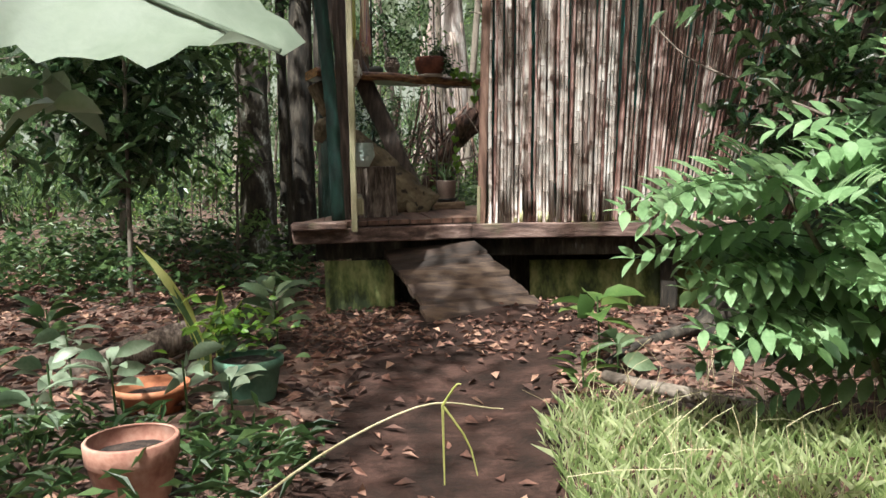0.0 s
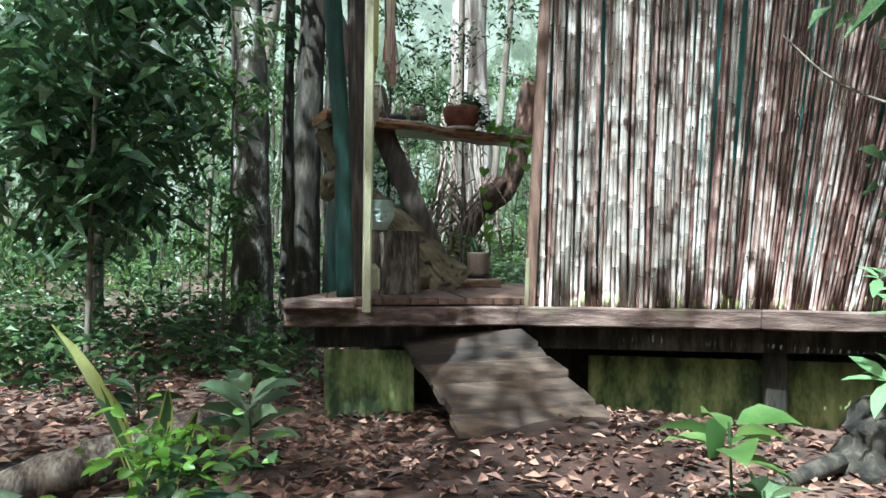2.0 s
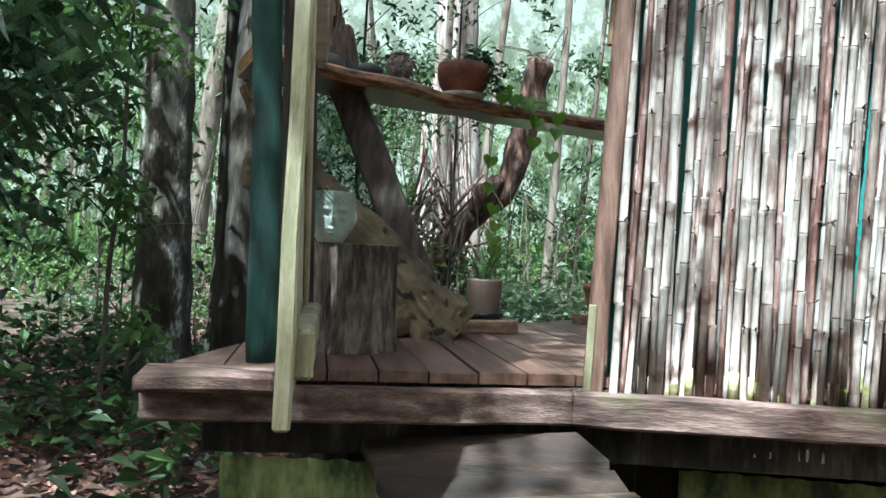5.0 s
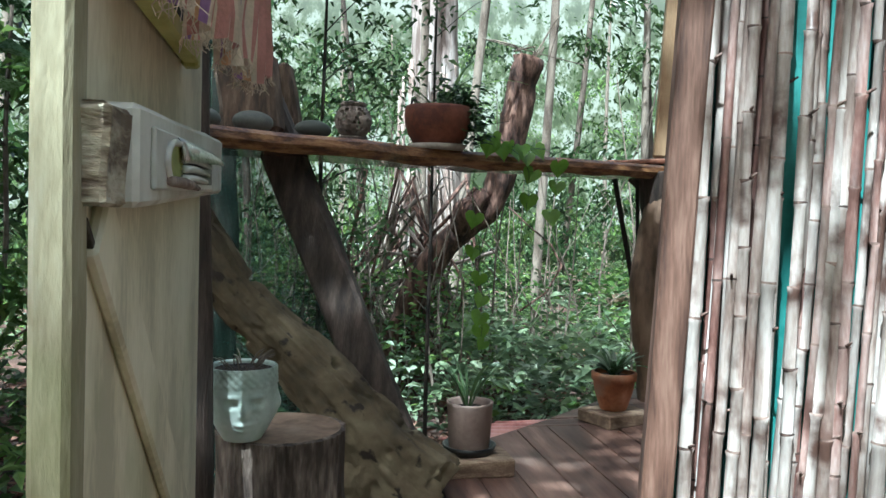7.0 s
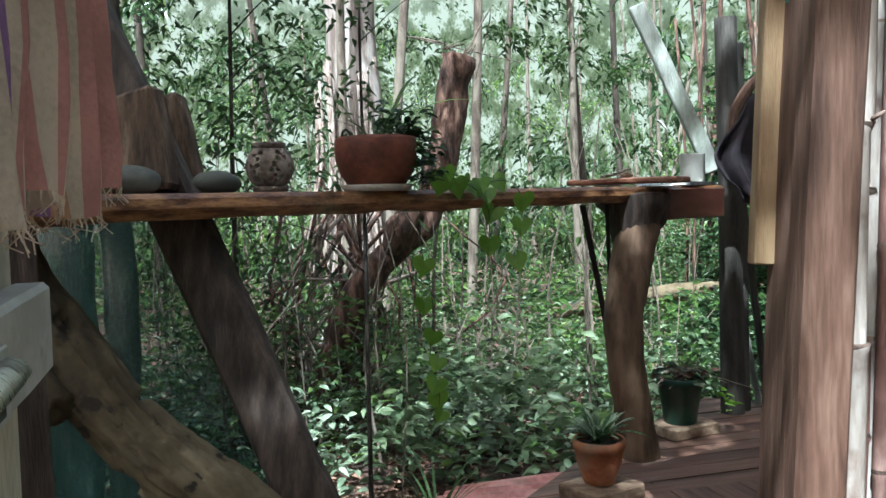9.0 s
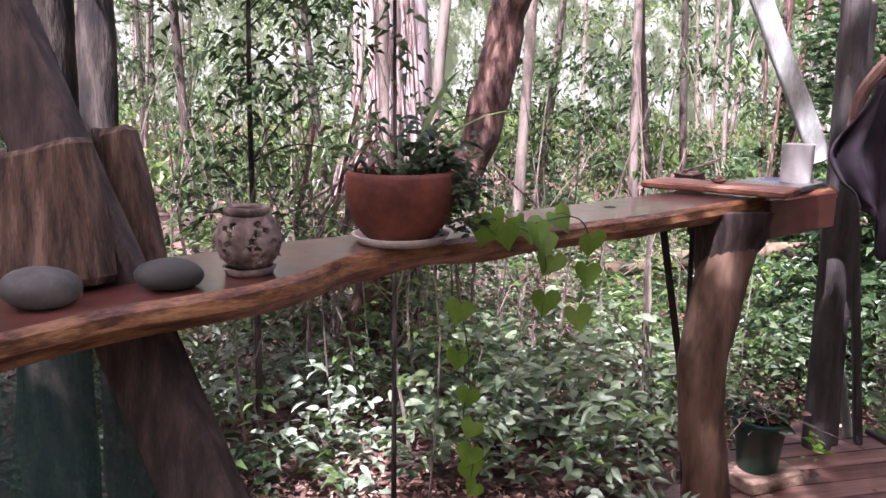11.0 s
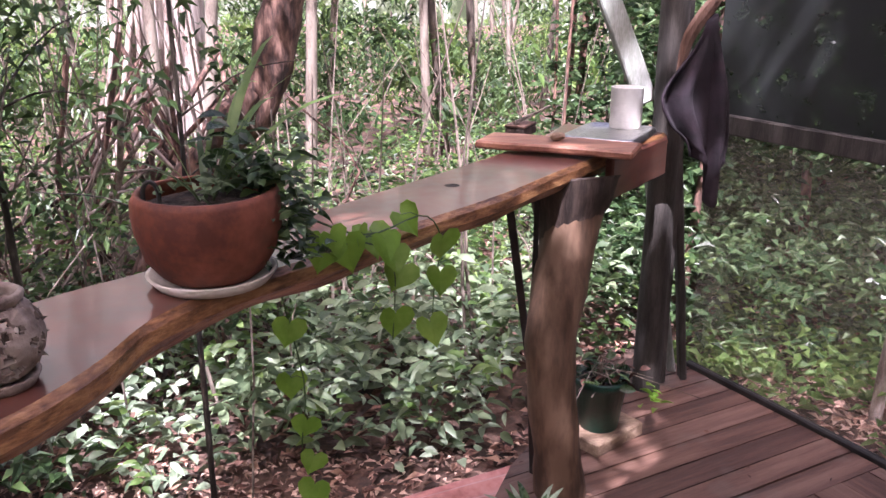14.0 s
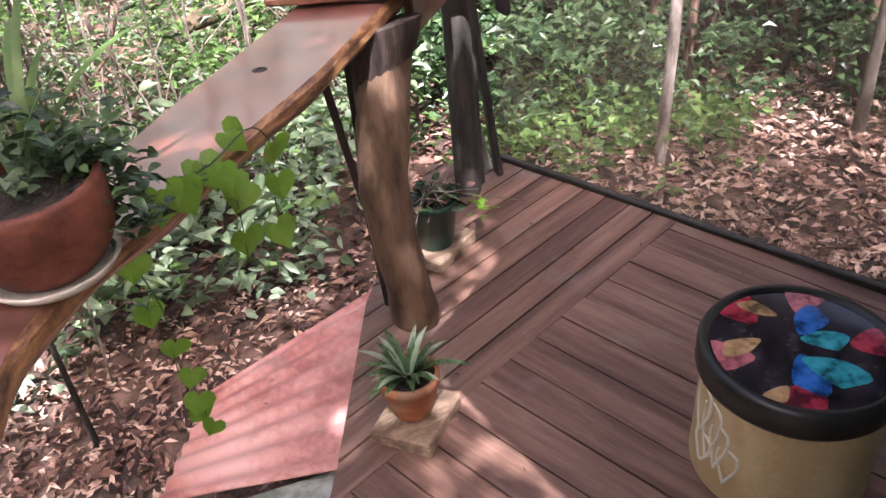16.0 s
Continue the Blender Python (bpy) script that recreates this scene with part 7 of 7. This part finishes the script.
for a in anchors:
    line = spline([(p + 0.13, q, r * 1.06) for p, q, r in a], 16)
    raw("stem", *tube(line, [0.014, 0.006], 6, 0.1, 12), twig_mat, shrub)
    for i in range(4, 16, 1):
        for q in range(2):
            ang = rng.uniform(2.4, 3.9) if q == 0 else rng.uniform(3.6, 5.4)
            rib = pinnate(line[i], (math.cos(ang), 0.6 * math.sin(ang), rng.uniform(0.05, 0.5)), rng.uniform(0.36, 0.54), 8, 0.135, leaf_frond if rng.random() < 0.8 else leaf_mid, shrub)
            raw("rib", *tube(rib, [0.003, 0.001], 4), leaf_mid, shrub)
rib = pinnate((1.68, 3.08, 0.9), (-1.0, -0.1, 0.22), 0.4, 9, 0.08, leaf_frond, shrub)
raw("rib", *tube(rib, [0.003, 0.001], 4), leaf_mid, shrub)
small_leaves(420, (2.5, 3.7, 0.8), (0.22, 0.25, 0.45), 0.09, leaf_deep, shrub, "inner_foliage")
twig = thing("bare_twig", (2.3, 4.4, 1.0), "bare arching twig crossing before the bamboo wall", "twig")
raw("twig", *tube(spline([(2.45, 4.0, 1.0), (2.1, 4.3, 1.22), (1.7, 4.6, 1.46), (1.5, 4.7, 1.68)], 14), [0.008, 0.004], 6, 0.1, 12), twig_mat, twig)
tree("side_tree", (3.1, 4.7), 6.0, 0.07, (-0.2, 0), bark_dark, "leafy tree shading the bamboo wall", leaf_deep, crown_at=[(2.05, 4.6, 1.6), (2.25, 4.5, 1.2), (1.95, 4.65, 2.0), (2.4, 4.5, 0.8), (2.6, 4.5, 1.7), (2.5, 4.4, 2.3), (2.9, 4.4, 1.4), (2.8, 4.6, 2.8), (2.3, 4.2, 2.7), (3.2, 4.4, 2.0), (3.2, 4.5, 0.9)], crown_r=0.75, leaves=2800, size=0.12)

x, y = rng.uniform(0.0, 2.0, 34), rng.uniform(5.8, 8.2, 34)
v, f = leaf_cloud(np.stack([x, y, np.full(34, D + 0.004)], -1), rand_way(34, 0.0, 0.1), rng.uniform(0.012, 0.03, 34), rng.uniform(0.006, 0.014, 34), fold=0.2, droop=0.05)
tagged(raw("leaf_crumbs", v, f, litter_mat), "scattered dry leaf crumbs on the deck boards", "leaf litter", kind="stuff")

# great pale leaf hanging close to the start of the path
big = thing("giant_leaf", (0.62, 1.02, 1.12), "huge ragged pale leaf hanging over the path", "leaf")
v, f = [], []
nl, nw = 26, 9
for i in range(nl):
    t = i / (nl - 1)
    half = 0.15 * math.sin(math.pi * min(1, 0.25 + 0.72 * t)) ** 0.8 * (1 - 0.55 * smooth_step(0.8, 1, t))
    for j in range(nw):
        s = j / (nw - 1) * 2 - 1
        rag = 1 + (0.12 * noise.noise(Vector((t * 9, s * 3, 0))) if abs(s) > 0.8 else 0)
        v.append((0.55 + 0.4 * t, 1.0 + 0.05 * s + 0.012 * noise.noise(Vector((t * 9, s * 4, 2))), 1.237 - 0.18 * t + half * s * rag * 0.62 + 0.012 * abs(s) + 0.004 * math.sin(t * 60) * abs(s)))
f = [[i * nw + j, i * nw + j + 1, (i + 1) * nw + j + 1, (i + 1) * nw + j] for i in range(nl - 1) for j in range(nw - 1)]
raw("blade", v, f, leaf_big, big, smooth=True)
raw("midrib", *tube(spline([(0.4, 1.0, 1.3), (0.7, 0.997, 1.17), (0.95, 0.995, 1.06)], 12), [0.005, 0.002], 6), leaf_big, big)
raw("stalk", *tube(spline([(0.4, 1.0, 1.3), (0.1, 1.05, 1.15), (-0.15, 1.1, 0.05)], 12), [0.008, 0.012], 6), leaf_mid, big)
small = thing("leafy_stem", (0.3, 1.6, 0.05), "thin stem with a few pale pointed leaves", "plant")
raw("stem", *tube(spline([(0.1, 1.05, 0.0), (0.5, 1.03, 0.8), (0.72, 1.02, 1.02)], 12), [0.006, 0.003], 6), leaf_mid, small)
small_leaves(7, (0.728, 1.03, 1.035), (0.016, 0.02, 0.01), 0.06, leaf_silver, small, "leaves", True, -0.6, 0.2)
